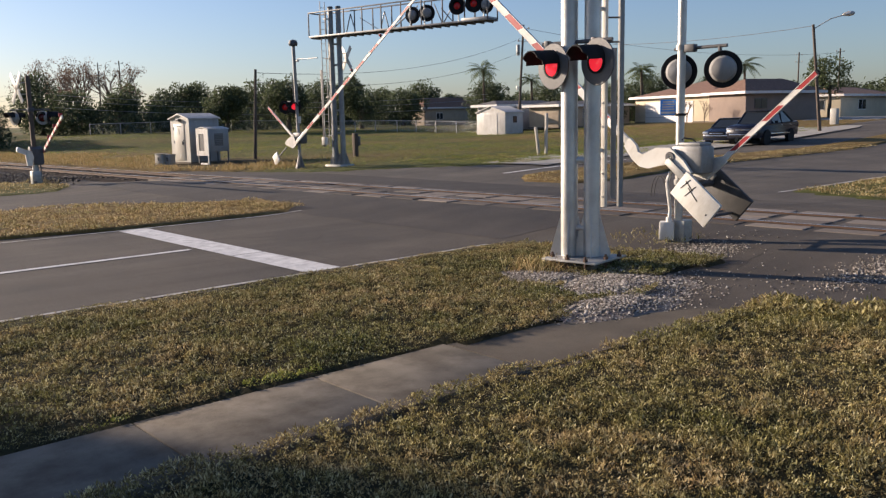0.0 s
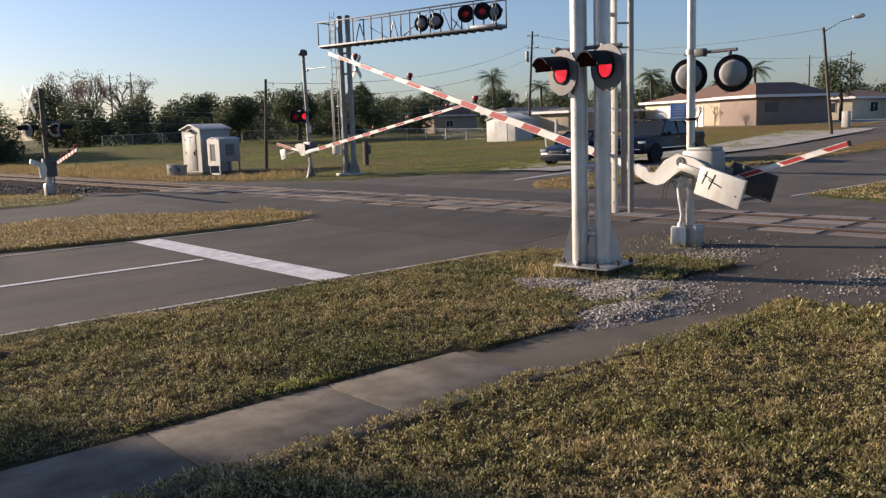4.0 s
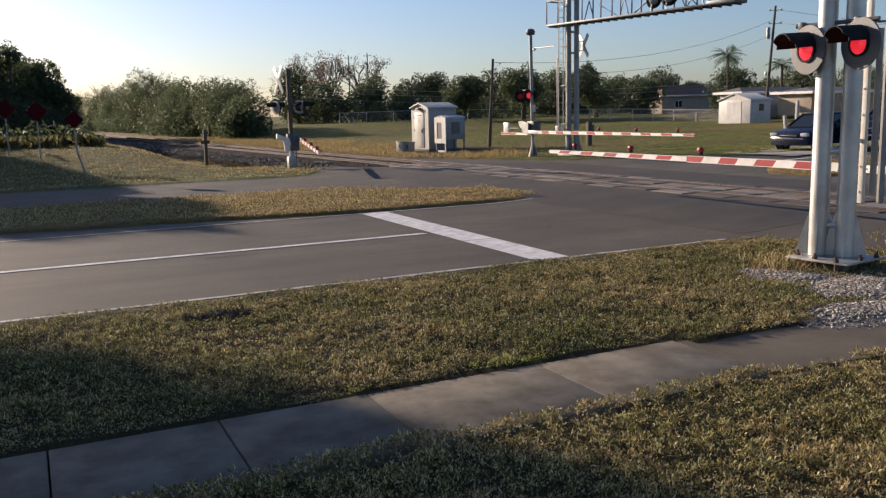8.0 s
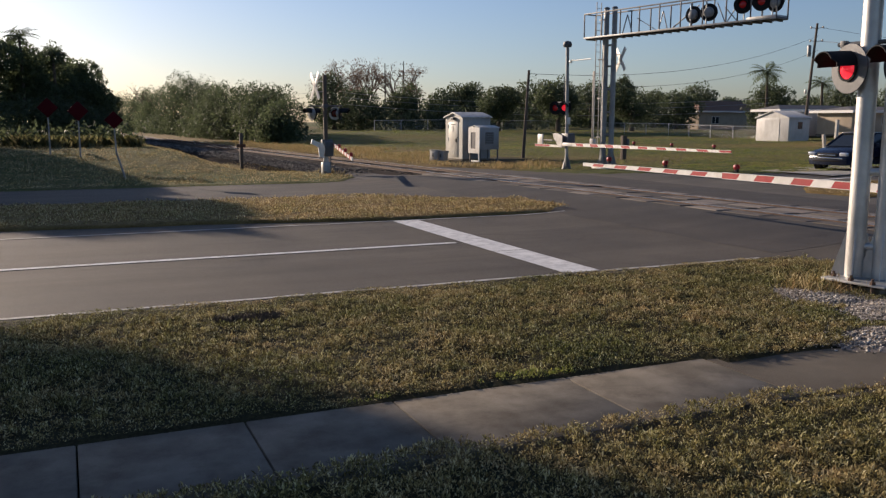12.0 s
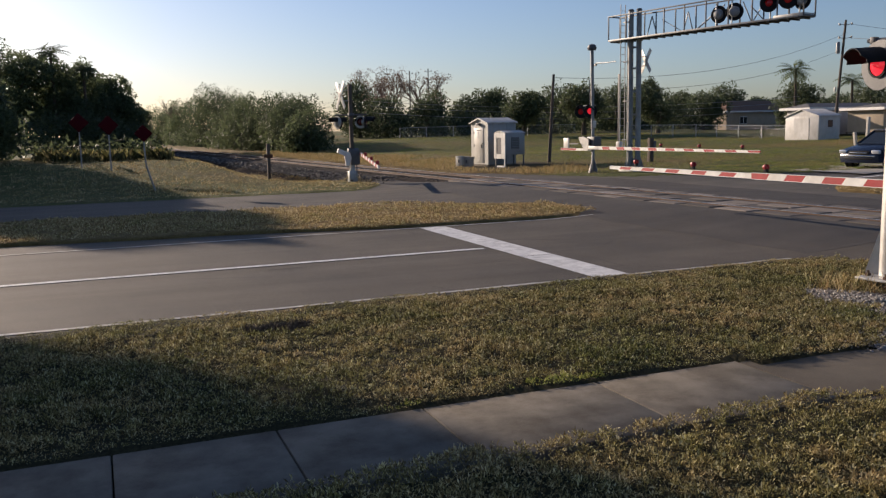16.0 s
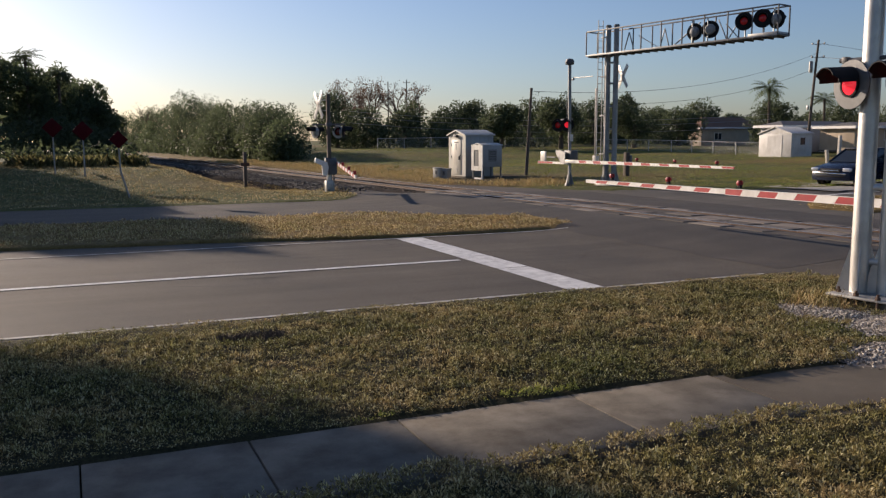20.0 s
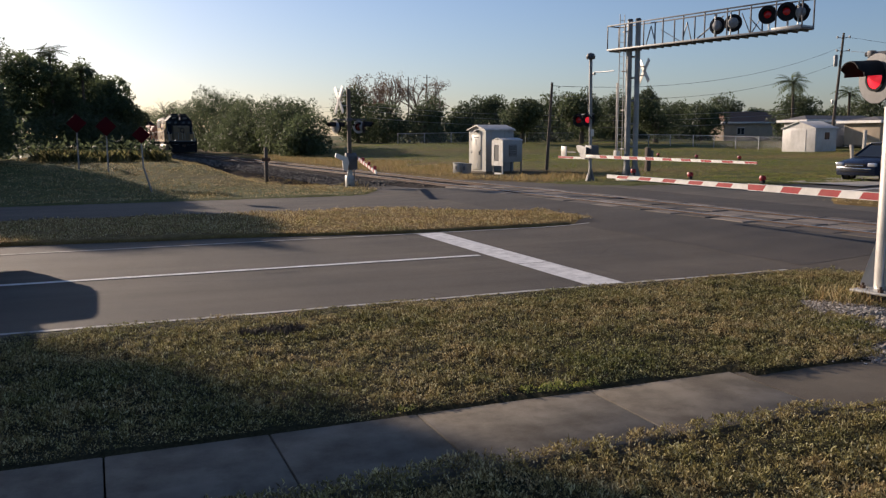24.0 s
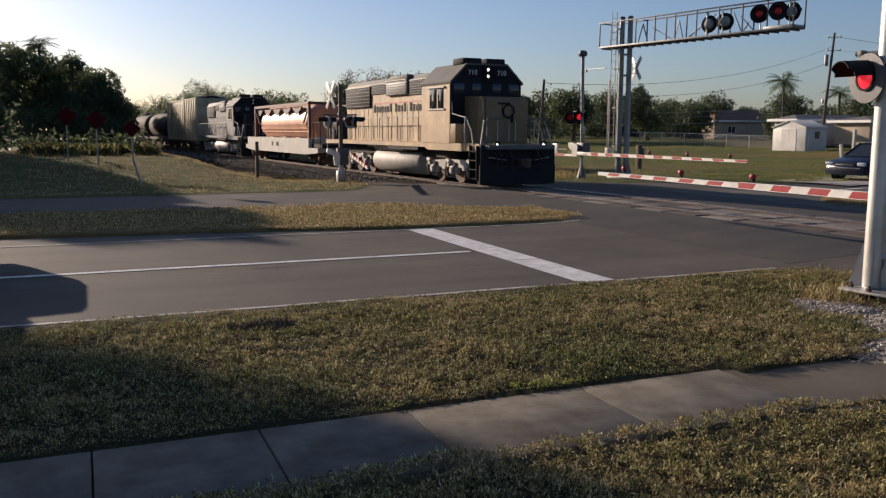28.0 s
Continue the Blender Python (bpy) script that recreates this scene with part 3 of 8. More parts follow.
# ballast shoulder beyond the paving
bm = bmesh.new()
for y0, y1 in ((31.5, 720), (-60, 2.8)):
    prof = [(-3.6, -0.55), (-1.8, 0.02), (-1.25, 0.06), (1.25, 0.06), (1.8, 0.03), (2.9, -0.16)]
    ys = spaced(y0, y1, [(-999, 0.7), (80, 4), (200, 20)])
    rng = random.Random(2)
    prev = None
    for y in ys:
        ring = [bm.verts.new((x + rng.uniform(-0.08, 0.08), y, z + rng.uniform(-0.02, 0.02))) for x, z in prof]
        if prev:
            for k in range(len(prof) - 1):
                bm.faces.new([prev[k], prev[k + 1], ring[k + 1], ring[k]])
        prev = ring
part("ballast", bm, M["ballast"], track, "coarse brown and grey ballast", m=TM, smooth=None)


# ---- sidewalk ----
walkway = thing("sidewalk", "old stained concrete sidewalk of separate slabs in the lawn", "sidewalk", kind="structure")
joints = [-60, -50, -40, -30, -20, -10, -6, -4.8, -3.6, -2.4, -1.2, -0.04, 1.07, 2.2, 3.75, 5.22]
for xa, xb in zip(joints, joints[1:]):
    bm = bmesh.new()
    box(bm, ((xa + xb) / 2, 5.35, -0.03), (xb - xa - 0.010, 1.16, 0.11), bev=0.012)
    part("slab", bm, M["slab"], walkway)
bm = bmesh.new()
slab_poly(bm, [(5.235, 4.80), (5.6, 4.76), (7.0, 4.62), (7.9, 4.60), (8.4, 4.75), (8.2, 5.0), (7.5, 5.35), (6.6, 5.72), (5.235, 5.90)], -0.05, 0.018)
part("path_end", bm, M["slab_dark"], walkway, "dark patched end of the path")


def top_z(x, y):
    """Top of the turf or paving."""
    return land(x, y) + np.where(on_road(x, y), 0.0, 0.035 + 0.012 * wavy(x, y, 2.3, 1))


# ---- crossing signals ----
def az_vec(az):
    return Vector((math.cos(radians(az)), math.sin(radians(az)), 0))


def visor(bm, c, az, r, length, droop=0.0):
    """A long curved hood over a lens, open below, with thickness."""
    f = az_vec(az)
    s = Vector((-f.y, f.x, 0))
    rows = []
    n = 12
    for u in (0.0, 0.35, 0.7, 1.0):
        row = []
        for rr in (r, r - 0.012):
            for k in range(n + 1):
                a = radians(-4 + 188 * k / n)
                cut = u * length * (1.0 if 14 < -4 + 188 * k / n < 166 else 0.8)
                p = Vector(c) + f * (0.03 + cut) + s * (rr * math.cos(a)) + Vector((0, 0, rr * math.sin(a) - droop * u))
                row.append(bm.verts.new(p))
        rows.append(row)
    for a, b in zip(rows, rows[1:]):
        for k in range(n):
            bm.faces.new([a[k], a[k + 1], b[k + 1], b[k]])
            bm.faces.new([a[n + 1 + k], b[n + 1 + k], b[n + 2 + k], a[n + 2 + k]])
    e = rows[-1]
    for k in range(n):
        bm.faces.new([e[k], e[k + 1], e[n + 2 + k], e[n + 1 + k]])


def flasher(owner, c, az, lens, disc=0.31, back="grey", face="target", m=None, hood=0.46):
    """One round flashing light: disc, lens, hood and domed housing."""
    f = az_vec(az)
    c = Vector(c)
    bm = bmesh.new()
    lathe(bm, [(0, 0.0), (disc * 0.55, 0.004), (disc, 0.0), (disc + 0.006, -0.012), (disc, -0.024), (disc * 0.6, -0.026), (0, -0.026)], c, f, 32)
    d = part("background", bm, M[face], owner, "round target disc")
    bm = bmesh.new()
    lathe(bm, [(0.155, 0.004), (0.162, 0.03), (0.134, 0.034), (0.13, 0.012)], c, f, 24)
    part("lens_ring", bm, M["black"], d)
    bm = bmesh.new()
    lathe(bm, [(0.136, 0.02), (0.10, 0.034), (0.05, 0.043), (0, 0.046)], c, f, 24)
    part("lens", bm, M[lens], d, "red signal lens")
    bm = bmesh.new()
    visor(bm, c + Vector((0, 0, 0.045)), az, 0.18, hood, 0.02)
    part("hood", bm, M["black"], d, "long black hood")
    bm = bmesh.new()
    lathe(bm, [(0.20, -0.027), (0.205, -0.06), (0.17, -0.13), (0.09, -0.17), (0, -0.18)], c, f, 24)
    part("housing", bm, M[back], d, "domed lamp housing")
    return d


def bolt_ring(bm, c, r, n, z):
    for k in range(n):
        a = 2 * math.pi * k / n + 0.4
        tube(bm, (c[0] + r * math.cos(a), c[1] + r * math.sin(a), z - 0.12), (c[0] + r * math.cos(a), c[1] + r * math.sin(a), z + 0.05), 0.016, n=6)


def gusset(bm, c, az, r, w, h, z):
    f = az_vec(az)
    s = Vector((-f.y, f.x, 0)) * 0.008
    p = [Vector((c[0], c[1], z)) + f * r, Vector((c[0], c[1], z)) + f * (r + w), Vector((c[0], c[1], z + 0.05)) + f * (r + w), Vector((c[0], c[1], z + h)) + f * r]
    a = [bm.verts.new(v + s) for v in p]
    b = [bm.verts.new(v - s) for v in p]
    bm.faces.new(a)
    bm.faces.new(b[::-1])
    for k in range(4):
        j = (k + 1) % 4
        bm.faces.new([a[k], b[k], b[j], a[j]])


# near cantilever: twin columns in the grass
near_cant = thing("cantilever_signal", "twin grey-white aluminium signal columns on a steel base plate", "railway signal")
bm = bmesh.new()
box(bm, (9.40, 7.62, 0.155), (0.86, 0.86, 0.03), pose(0, 0, 0, 0, 0, 8), bev=0.004)
part("base_plate", bm, M["galv"], near_cant, "square galvanised base plate")
bm = bmesh.new()
box(bm, (9.40, 7.62, 0.02), (0.62, 0.62, 0.16), pose(0, 0, 0, 0, 0, 8), bev=0.02)
part("footing", bm, M["slab"], near_cant, "low concrete footing")
COLS = ((9.36, 7.86, 0.12), (9.505, 7.57, 0.115))
for cx, cy, r in COLS:
    bm = bmesh.new()
    tube(bm, (cx, cy, 0.17), (cx, cy, 7.2), r, r * 0.95, n=28)
    col = part("column", bm, M["alu"], near_cant, "weathered aluminium tube")
    for k in range(4):
        bm = bmesh.new()
        gusset(bm, (cx, cy), 35 + 90 * k, r - 0.01, 0.16, 0.62, 0.17)
        part("gusset", bm, M["alu"], col)
for k, (bx, by) in enumerate(((9.03, 7.30), (9.10, 7.95), (9.72, 7.25), (9.80, 7.95), (9.40, 7.24), (9.03, 7.62))):
    bm = bmesh.new()
    tube(bm, (bx, by, 0.0), (bx, by, 0.24), 0.018, n=8)
    tube(bm, (bx, by, 0.17), (bx, by, 0.205), 0.036, n=6)
    part("anchor_bolt", bm, M["rail_side"], near_cant)
for z in (0.57, 1.53, 2.98, 4.4, 5.8):
    bm = bmesh.new()
    tube(bm, (9.36, 7.86, z), (9.52, 7.55, z), 0.05, n=14)
    part("cross_tube", bm, M["alu"], near_cant)
bm = bmesh.new()
tube(bm, (9.28, 8.28, 3.15), (9.46, 7.20, 3.15), 0.028, n=10)
for y in (8.2, 7.46):
    tube(bm, (9.28 + (8.28 - y) * 0.165, y, 3.15), (9.2 + (8.28 - y) * 0.165, y, 2.98), 0.02, n=8)
    box(bm, (9.28 + (8.28 - y) * 0.165, y, 3.15), (0.09, 0.07, 0.09), bev=0.01)
part("cross_arm", bm, M["dkgrey"], near_cant, "grey lamp cross arm")
flasher(near_cant, (9.17, 8.00, 2.83), 172, "lens_on", hood=0.38)
flasher(near_cant, (9.30, 7.33, 2.86), 172, "lens_on", hood=0.38)
# ladder with climbing guard
bm = bmesh.new()
box(bm, (9.72, 7.545, 4.0), (0.012, 0.07, 6.3), bev=0.002)
box(bm, (9.745, 7.515, 4.0), (0.05, 0.01, 6.3), bev=0.002)
for z in np.arange(1.0, 3.0, 0.33):
    tube(bm, (9.70, 7.56, z), (9.715, 7.56, z), 0.014, n=8)
lad = part("ladder", bm, M["white"], near_cant, "white ladder rail with bolts")
bm = bmesh.new()
box(bm, (9.92, 7.40, 4.0), (0.012, 0.10, 6.3), bev=0.002)
box(bm, (9.88, 7.36, 4.0), (0.08, 0.012, 6.3), bev=0.002)
part("guard_channel", bm, M["grey"], lad, "grey steel channel")
bm = bmesh.new()
box(bm, (9.84, 7.46, 2.02), (0.012, 0.08, 2.1), pose(0, 0, 0, 0, 0, 35), bev=0.003)
part("climbing_guard", bm, M["grey"], lad, "grey sheet climbing guard")
for k in range(12):
    bm = bmesh.new()
    tube(bm, (9.72, 7.56, 3.15 + k * 0.33), (9.92, 7.41, 3.15 + k * 0.33), 0.013, n=8)
    part("rung", bm, M["dkgrey"], lad)
for z in (1.66, 3.6, 5.6):
    bm = bmesh.new()
    box(bm, (9.63, 7.57, z), (0.20, 0.05, 0.05), bev=0.006)
    part("bracket", bm, M["white"], lad)


def arm_stripes(owner, m, x, y0, y1, z, h0, h1, first_red=True, step=0.42, thick=0.035, lamps=()):
    """A tapering gate arm in red and white bands along y, with small lamps on top."""
    n = max(2, round(abs(y1 - y0) / step))
    for k in range(n):
        a, b = k / n, (k + 1) / n
        ya, yb = y0 + (y1 - y0) * a, y0 + (y1 - y0) * b
        ha, hb = h0 + (h1 - h0) * a, h0 + (h1 - h0) * b
        bm = bmesh.new()
        sl = 0.045 * (1 if y1 > y0 else -1)
        vs = []
        for xx in (x - thick / 2, x + thick / 2):
            vs.append([bm.verts.new((xx, ya + (sl if k else 0), z - ha / 2)), bm.verts.new((xx, yb + (sl if k < n - 1 else 0), z - hb / 2)), bm.verts.new((xx, yb - (sl if k < n - 1 else 0), z + hb / 2)), bm.verts.new((xx, ya - (sl if k else 0), z + ha / 2))])
        p, q = vs
        bm.faces.new(p)
        bm.faces.new(q[::-1])
        for j in range(4):
            i = (j + 1) % 4
            bm.faces.new([p[j], q[j], q[i], p[i]])
        part("band", bm, M["red" if (k % 2 == 0) == first_red else "armwhite"], owner, smooth=None)
    bm = bmesh.new()
    for sgn in (-1, 1):
        hs = lambda t: h0 + (h1 - h0) * t
        va = [bm.verts.new((x + dx, y, z + sgn * (hs(t) / 2 + dz))) for t, y in ((0, y0), (1, y1)) for dx in (-0.021, 0.021) for dz in (-0.003, 0.006)]
        for f in ((0, 1, 3, 2), (4, 6, 7, 5), (0, 4, 5, 1), (2, 3, 7, 6), (0, 2, 6, 4), (1, 5, 7, 3)):
            bm.faces.new([va[i] for i in f])
    part("edge_strip", bm, M["armwhite"], owner, smooth=None)
    for y in lamps:
        bm = bmesh.new()
        box(bm, (x, y, z + h0 / 2 + 0.05), (0.05, 0.09, 0.06), bev=0.008)
        lamp_ob = part("arm_lamp", bm, M["black"], owner, "small red arm lamp")
        bm = bmesh.new()
        for s in (-1, 1):
            lathe(bm, [(0.052, 0.0), (0.05, 0.022), (0.03, 0.034), (0, 0.037)], (x + s * 0.022, y, z + h0 / 2 + 0.12), (s, 0, 0), 14)
        part("arm_lens", bm, M["red"], lamp_ob)


def plate_weight(bm, x, y0, y1, z0, z1, t=0.05):
    box(bm, (x, (y0 + y1) / 2, (z0 + z1) / 2), (t, abs(y1 - y0), z1 - z0), bev=0.012)


SIDE = Matrix(((0, 0, 1, 0), (1, 0, 0, 0), (0, 1, 0, 0), (0, 0, 0, 1)))   # outline in (y, z), thickness along x


# near gate
gate = thing("crossing_gate", "white railway crossing gate with red-striped arms and counterweights", "crossing gate", pose(12.03, 7.80, 0))
PZ_ = 1.46
bm = bmesh.new()
tube(bm, (0, 0, 0.02), (0, 0, 5.2), 0.066, n=24)
part("mast", bm, M["alu"], gate, "round aluminium mast")
bm = bmesh.new()
box(bm, (0.02, -0.03, 0.03), (0.5, 0.5, 0.1), bev=0.02)
part("footing", bm, M["slab"], gate)
bm = bmesh.new()
box(bm, (-0.14, 0.12, 0.26), (0.17, 0.24, 0.30), pose(0, 0, 0, 0, 0, 30), bev=0.02)
jb = part("junction_box", bm, M["white"], gate, "white junction box with a worn label")
bm = bmesh.new()
box(bm, (-0.205, 0.075, 0.29), (0.004, 0.07, 0.11), pose(0, 0, 0, 0, 0, 30))
part("notice", bm, M["cream"], jb)
bm = bmesh.new()
box(bm, (0.05, -0.04, 0.22), (0.24, 0.24, 0.42), bev=0.015)
part("mast_base", bm, M["galv"], gate, "cast mast base")
bm = bmesh.new()
pipe(bm, [(-0.12, 0.10, 0.40), (-0.11, 0.08, 0.60), (-0.12, 0.12, 0.85), (-0.10, 0.16, 1.05), (-0.06, 0.12, 1.22)], 0.03, 10)
lathe(bm, [(0.045, 0), (0.05, 0.05), (0.035, 0.08)], (-0.12, 0.10, 0.40), (0, 0, 1), 12)
part("conduit", bm, M["white"], gate, "flexible white conduit")
bm = bmesh.new()
for off in (0.0, 0.06):
    pts = [Vector((-0.1, 0.26 + off + 0.14 * math.sin(a), 1.15 - 0.34 * (1 - math.cos(a)) / 1.1)) for a in np.linspace(-1.5, 1.7, 12)]
    pipe(bm, pts, 0.008, 6)
part("cable", bm, M["wire"], gate)
bm = bmesh.new()
box(bm, (0.06, -0.20, 1.42), (0.40, 0.58, 0.46), bev=0.07)
box(bm, (0.06, -0.24, 1.66), (0.34, 0.40, 0.06), bev=0.02)
tube(bm, (0.06, 0.02, 1.20), (0.06, 0.02, 1.62), 0.10, n=16)
mech = part("mechanism", bm, M["dkgalv"], gate, "blue-grey cast gate mechanism housing")
bm = bmesh.new()
box(bm, (0.25, -0.24, 1.38), (0.02, 0.34, 0.34), bev=0.01)
part("cover", bm, M["dkgrey"], mech)
bm = bmesh.new()
pipe(bm, [(-0.02, -0.02, 1.7), (-0.03, -0.1, 1.76), (0.02, -0.22, 1.74), (0.05, -0.3, 1.66)], 0.012, 6)
part("hose", bm, M["wire"], mech)
for z in (1.05, 1.25, 3.18):
    bm = bmesh.new()
    lathe(bm, [(0.068, -0.04), (0.09, -0.04), (0.09, 0.04), (0.068, 0.04)], (0, 0, z), (0, 0, 1), 20)
    part("clamp", bm, M["galv"], gate)
bm = bmesh.new()
lathe(bm, [(0.067, -0.02), (0.085, -0.02), (0.085, 0.02), (0.067, 0.02)], (0, 0, 2.13), (0, 0, 1), 20)
part("sign_band", bm, M["black"], gate)
# rear lamps seen from behind
bm = bmesh.new()
tube(bm, (0.02, 0.14, 3.16), (0.02, -0.78, 3.16), 0.026, n=10)
box(bm, (0, -0.16, 3.16), (0.12, 0.18, 0.12), bev=0.015)
tube(bm, (0.02, -0.66, 3.16), (0.02, -0.66, 3.08), 0.03, n=10)
part("cross_arm", bm, M["dkgrey"], gate, "lamp cross arm with clamps")
flasher(gate, (0.12, 0.12, 2.81), 30, "lens_off", disc=0.28, face="black", hood=0.3)
flasher(gate, (0.12, -0.66, 2.81), 30, "lens_off", disc=0.28, face="black", hood=0.3)
# blue notice
bm = bmesh.new()
box(bm, (-0.05, 0.20, 2.25), (0.012, 0.25, 0.27), pose(0, 0, 0, 0, 0, 40), bev=0.003)
sign = part("blue_sign", bm, M["blue"], gate, "small blue notice with white lines of writing")
for k, (w, z) in enumerate(((0.17, 2.338), (0.2, 2.298), (0.19, 2.258), (0.2, 2.218), (0.215, 2.165))):
    bm = bmesh.new()
    box(bm, (-0.05, 0.20, z), (0.018, w, 0.022 if k < 4 else 0.035), pose(0, 0, 0, 0, 0, 40))
    part("text_bar", bm, M["white"], sign, smooth=None)
bm = bmesh.new()
box(bm, (-0.05, 0.20, 2.379), (0.018, 0.24, 0.012), pose(0, 0, 0, 0, 0, 40))
part("border", bm, M["white"], sign, smooth=None)
bm = bmesh.new()
box(bm, (-0.05, 0.20, 2.121), (0.018, 0.24, 0.012), pose(0, 0, 0, 0, 0, 40))
part("border", bm, M["white"], sign, smooth=None)

# main arm assembly turns about (y 0.10, z PZ_); built with the pivot at its origin, arm lowered
main_arm = new("main_arm")
main_arm.parent = gate
main_arm["label"] = "long red and white striped gate arm"
main_arm.matrix_basis = pose(-0.2, 0.03, PZ_)
bm = bmesh.new()
sl = [(0.10, 0.11), (-0.22, 0.12), (-0.45, 0.07), (-0.47, -0.07), (-0.22, -0.08), (-0.04, -0.12), (0.08, -0.26), (0.20, -0.42), (0.34, -0.50), (0.54, -0.51), (0.80, -0.45), (0.80, -0.27), (0.62, -0.28), (0.53, -0.34), (0.43, -0.31), (0.30, -0.06)]
slab_poly(bm, [(y, z) for y, z in sl], -0.03, 0.03, Matrix(((0, 0, 1, 0), (1, 0, 0, 0), (0, 1, 0, 0), (0, 0, 0, 1))))
crank = part("crank", bm, M["white"], main_arm, "white bent crank casting")
bm = bmesh.new()
lathe(bm, [(0.03, -0.045), (0.075, -0.045), (0.085, -0.035), (0.085, 0.0)], (0, 0, 0), (1, 0, 0), 20)
part("pivot_ring", bm, M["dkgrey"], crank)
bm = bmesh.new()
plate_weight(bm, -0.10, -0.42, -1.22, -0.38, 0.08, 0.06)
cw = part("counterweight", bm, M["white"], main_arm, "white painted counterweight plate with black scrawl")
bm = bmesh.new()
for y, z, w, h in ((-0.54, -0.02, 0.014, 0.22), (-0.68, -0.05, 0.014, 0.25), (-0.61, 0.0, 0.20, 0.014), (-0.74, -0.06, 0.26, 0.014)):
    bm = bmesh.new()
    box(bm, (-0.133, y, z - 0.06), (0.004, w, h), pose(0, 0, 0, 12, 0, 0))
    part("scrawl", bm, M["black"], cw, smooth=None)
bm = bmesh.new()
box(bm, (-0.133, -1.12, -0.2), (0.006, 0.02, 0.025))
part("bolt", bm, M["black"], cw, smooth=None)
bm = bmesh.new()
plate_weight(bm, 0.78, -0.44, -1.24, -0.34, 0.10, 0.06)
cw2 = part("counterweight", bm, M["grime"], main_arm, "dark grimy counterweight plate")
bm = bmesh.new()
box(bm, (0.34, -0.50, -0.16), (0.86, 0.10, 0.10), bev=0.02)
part("weight_bar", bm, M["dkgrey"], main_arm)
bm = bmesh.new()
box(bm, (0.34, -1.1, -0.28), (0.86, 0.04, 0.04), bev=0.01)
part("weight_bar", bm, M["dkgrey"], main_arm)
for x in (-0.06, 0.72):
    bm = bmesh.new()
    box(bm, (x, -0.26, -0.06), (0.05, 0.5, 0.12), bev=0.01)
    part("weight_arm", bm, M["galv"], main_arm)
bm = bmesh.new()
box(bm, (0.0, 1.06, -0.35), (0.05, 0.58, 0.12), bev=0.006)
for y in (0.95, 1.1, 1.25):
    tube(bm, (-0.035, y, -0.34), (0.035, y, -0.34), 0.016, n=8)
part("arm_adapter", bm, M["white"], main_arm, "bolted white arm adapter")
arm_stripes(main_arm, None, 0.0, 1.30, 5.30, -0.34, 0.128, 0.118, step=0.47, lamps=(4.93,))
arm_stripes(main_arm, None, 0.0, 5.30, 10.25, -0.34, 0.095, 0.070, first_red=False, step=0.47, lamps=(7.07, 9.16))
# short arm over the footpath
short_arm = new("short_arm")
short_arm.parent = gate
short_arm["label"] = "short red and white arm for the footpath"
short_arm.matrix_basis = pose(0.33, 0.03, PZ_)
bm = bmesh.new()
slab_poly(bm, [(0.12, 0.08), (-0.10, 0.10), (-0.12, -0.2), (-0.45, -0.40), (-0.45, -0.52), (0.0, -0.52), (0.14, -0.30)], -0.02, 0.02, Matrix(((0, 0, 1, 0), (1, 0, 0, 0), (0, 1, 0, 0), (0, 0, 0, 1))))
part("short_crank", bm, M["white"], short_arm)
arm_stripes(short_arm, None, 0.0, -0.30, -2.36, -0.45, 0.068, 0.070, first_red=False, step=0.37)
bm = bmesh.new()
box(bm, (0, -2.37, -0.45), (0.05, 0.03, 0.075))
part("end_cap", bm, M["black"], short_arm, smooth=None)

# far gate with bell and lights
fgate = thing("crossing_gate", "grey mast with bell, red lights and a lowered striped arm", "crossing gate", pose(20.75, 33.1, 0))
bm = bmesh.new()
tube(bm, (0, 0, 0.1), (-0.05, 0.05, 5.45), 0.075, n=16)
part("mast", bm, M["dkgalv"], fgate, "galvanised mast")
bm = bmesh.new()
lathe(bm, [(0.24, 0), (0.2, 0.12), (0.1, 0.5), (0.075, 0.6)], (0, 0, 0.02), (0, 0, 1), 16)
part("mast_base", bm, M["dkgrey"], fgate)
bm = bmesh.new()
lathe(bm, [(0.05, -0.12), (0.18, -0.1), (0.21, 0.0), (0.16, 0.13), (0, 0.18)], (-0.05, 0.06, 5.56), (0, 0, 1), 18)
part("bell", bm, M["dkgrey"], fgate, "dark round crossing bell")
bm = bmesh.new()
pipe(bm, [(0, -0.05, 4.78), (0.0, -0.2, 4.88), (0, -0.6, 4.85), (0, -1.75, 4.83)], 0.022, 8)
box(bm, (0, -0.12, 4.8), (0.1, 0.2, 0.08), bev=0.01)
part("bracket_arm", bm, M["galv"], fgate)
bm = bmesh.new()
tube(bm, (0, 1.05, 3.05), (0, -0.2, 3.05), 0.03, n=10)
part("cross_arm", bm, M["dkgrey"], fgate)
flasher(fgate, (-0.08, 0.93, 2.80), 215, "lens_dim", disc=0.30, face="black", back="black", hood=0.2)
flasher(fgate, (-0.10, 0.10, 2.80), 222, "lens_on", disc=0.30, face="black", back="black", hood=0.2)
bm = bmesh.new()
box(bm, (-0.07, -0.22, 2.22), (0.01, 0.14, 0.3), pose(0, 0, 0, 0, 0, 40), bev=0.003)
part("number_plate", bm, M["white"], fgate)
bm = bmesh.new()
box(bm, (0.05, 0.0, 1.42), (0.4, 0.62, 0.5), bev=0.06)
part("mechanism", bm, M["dkgrey"], fgate, "dark gate mechanism housing")
bm = bmesh.new()
pipe(bm, [(-0.1, -0.1, 0.1), (-0.14, -0.2, 0.6), (-0.1, -0.15, 1.1)], 0.035, 8)
part("conduit", bm, M["dkgalv"], fgate)
bm = bmesh.new()
tube(bm, (0, 0.3, 3.05), (0, 0.34, 4.2), 0.02, n=8)
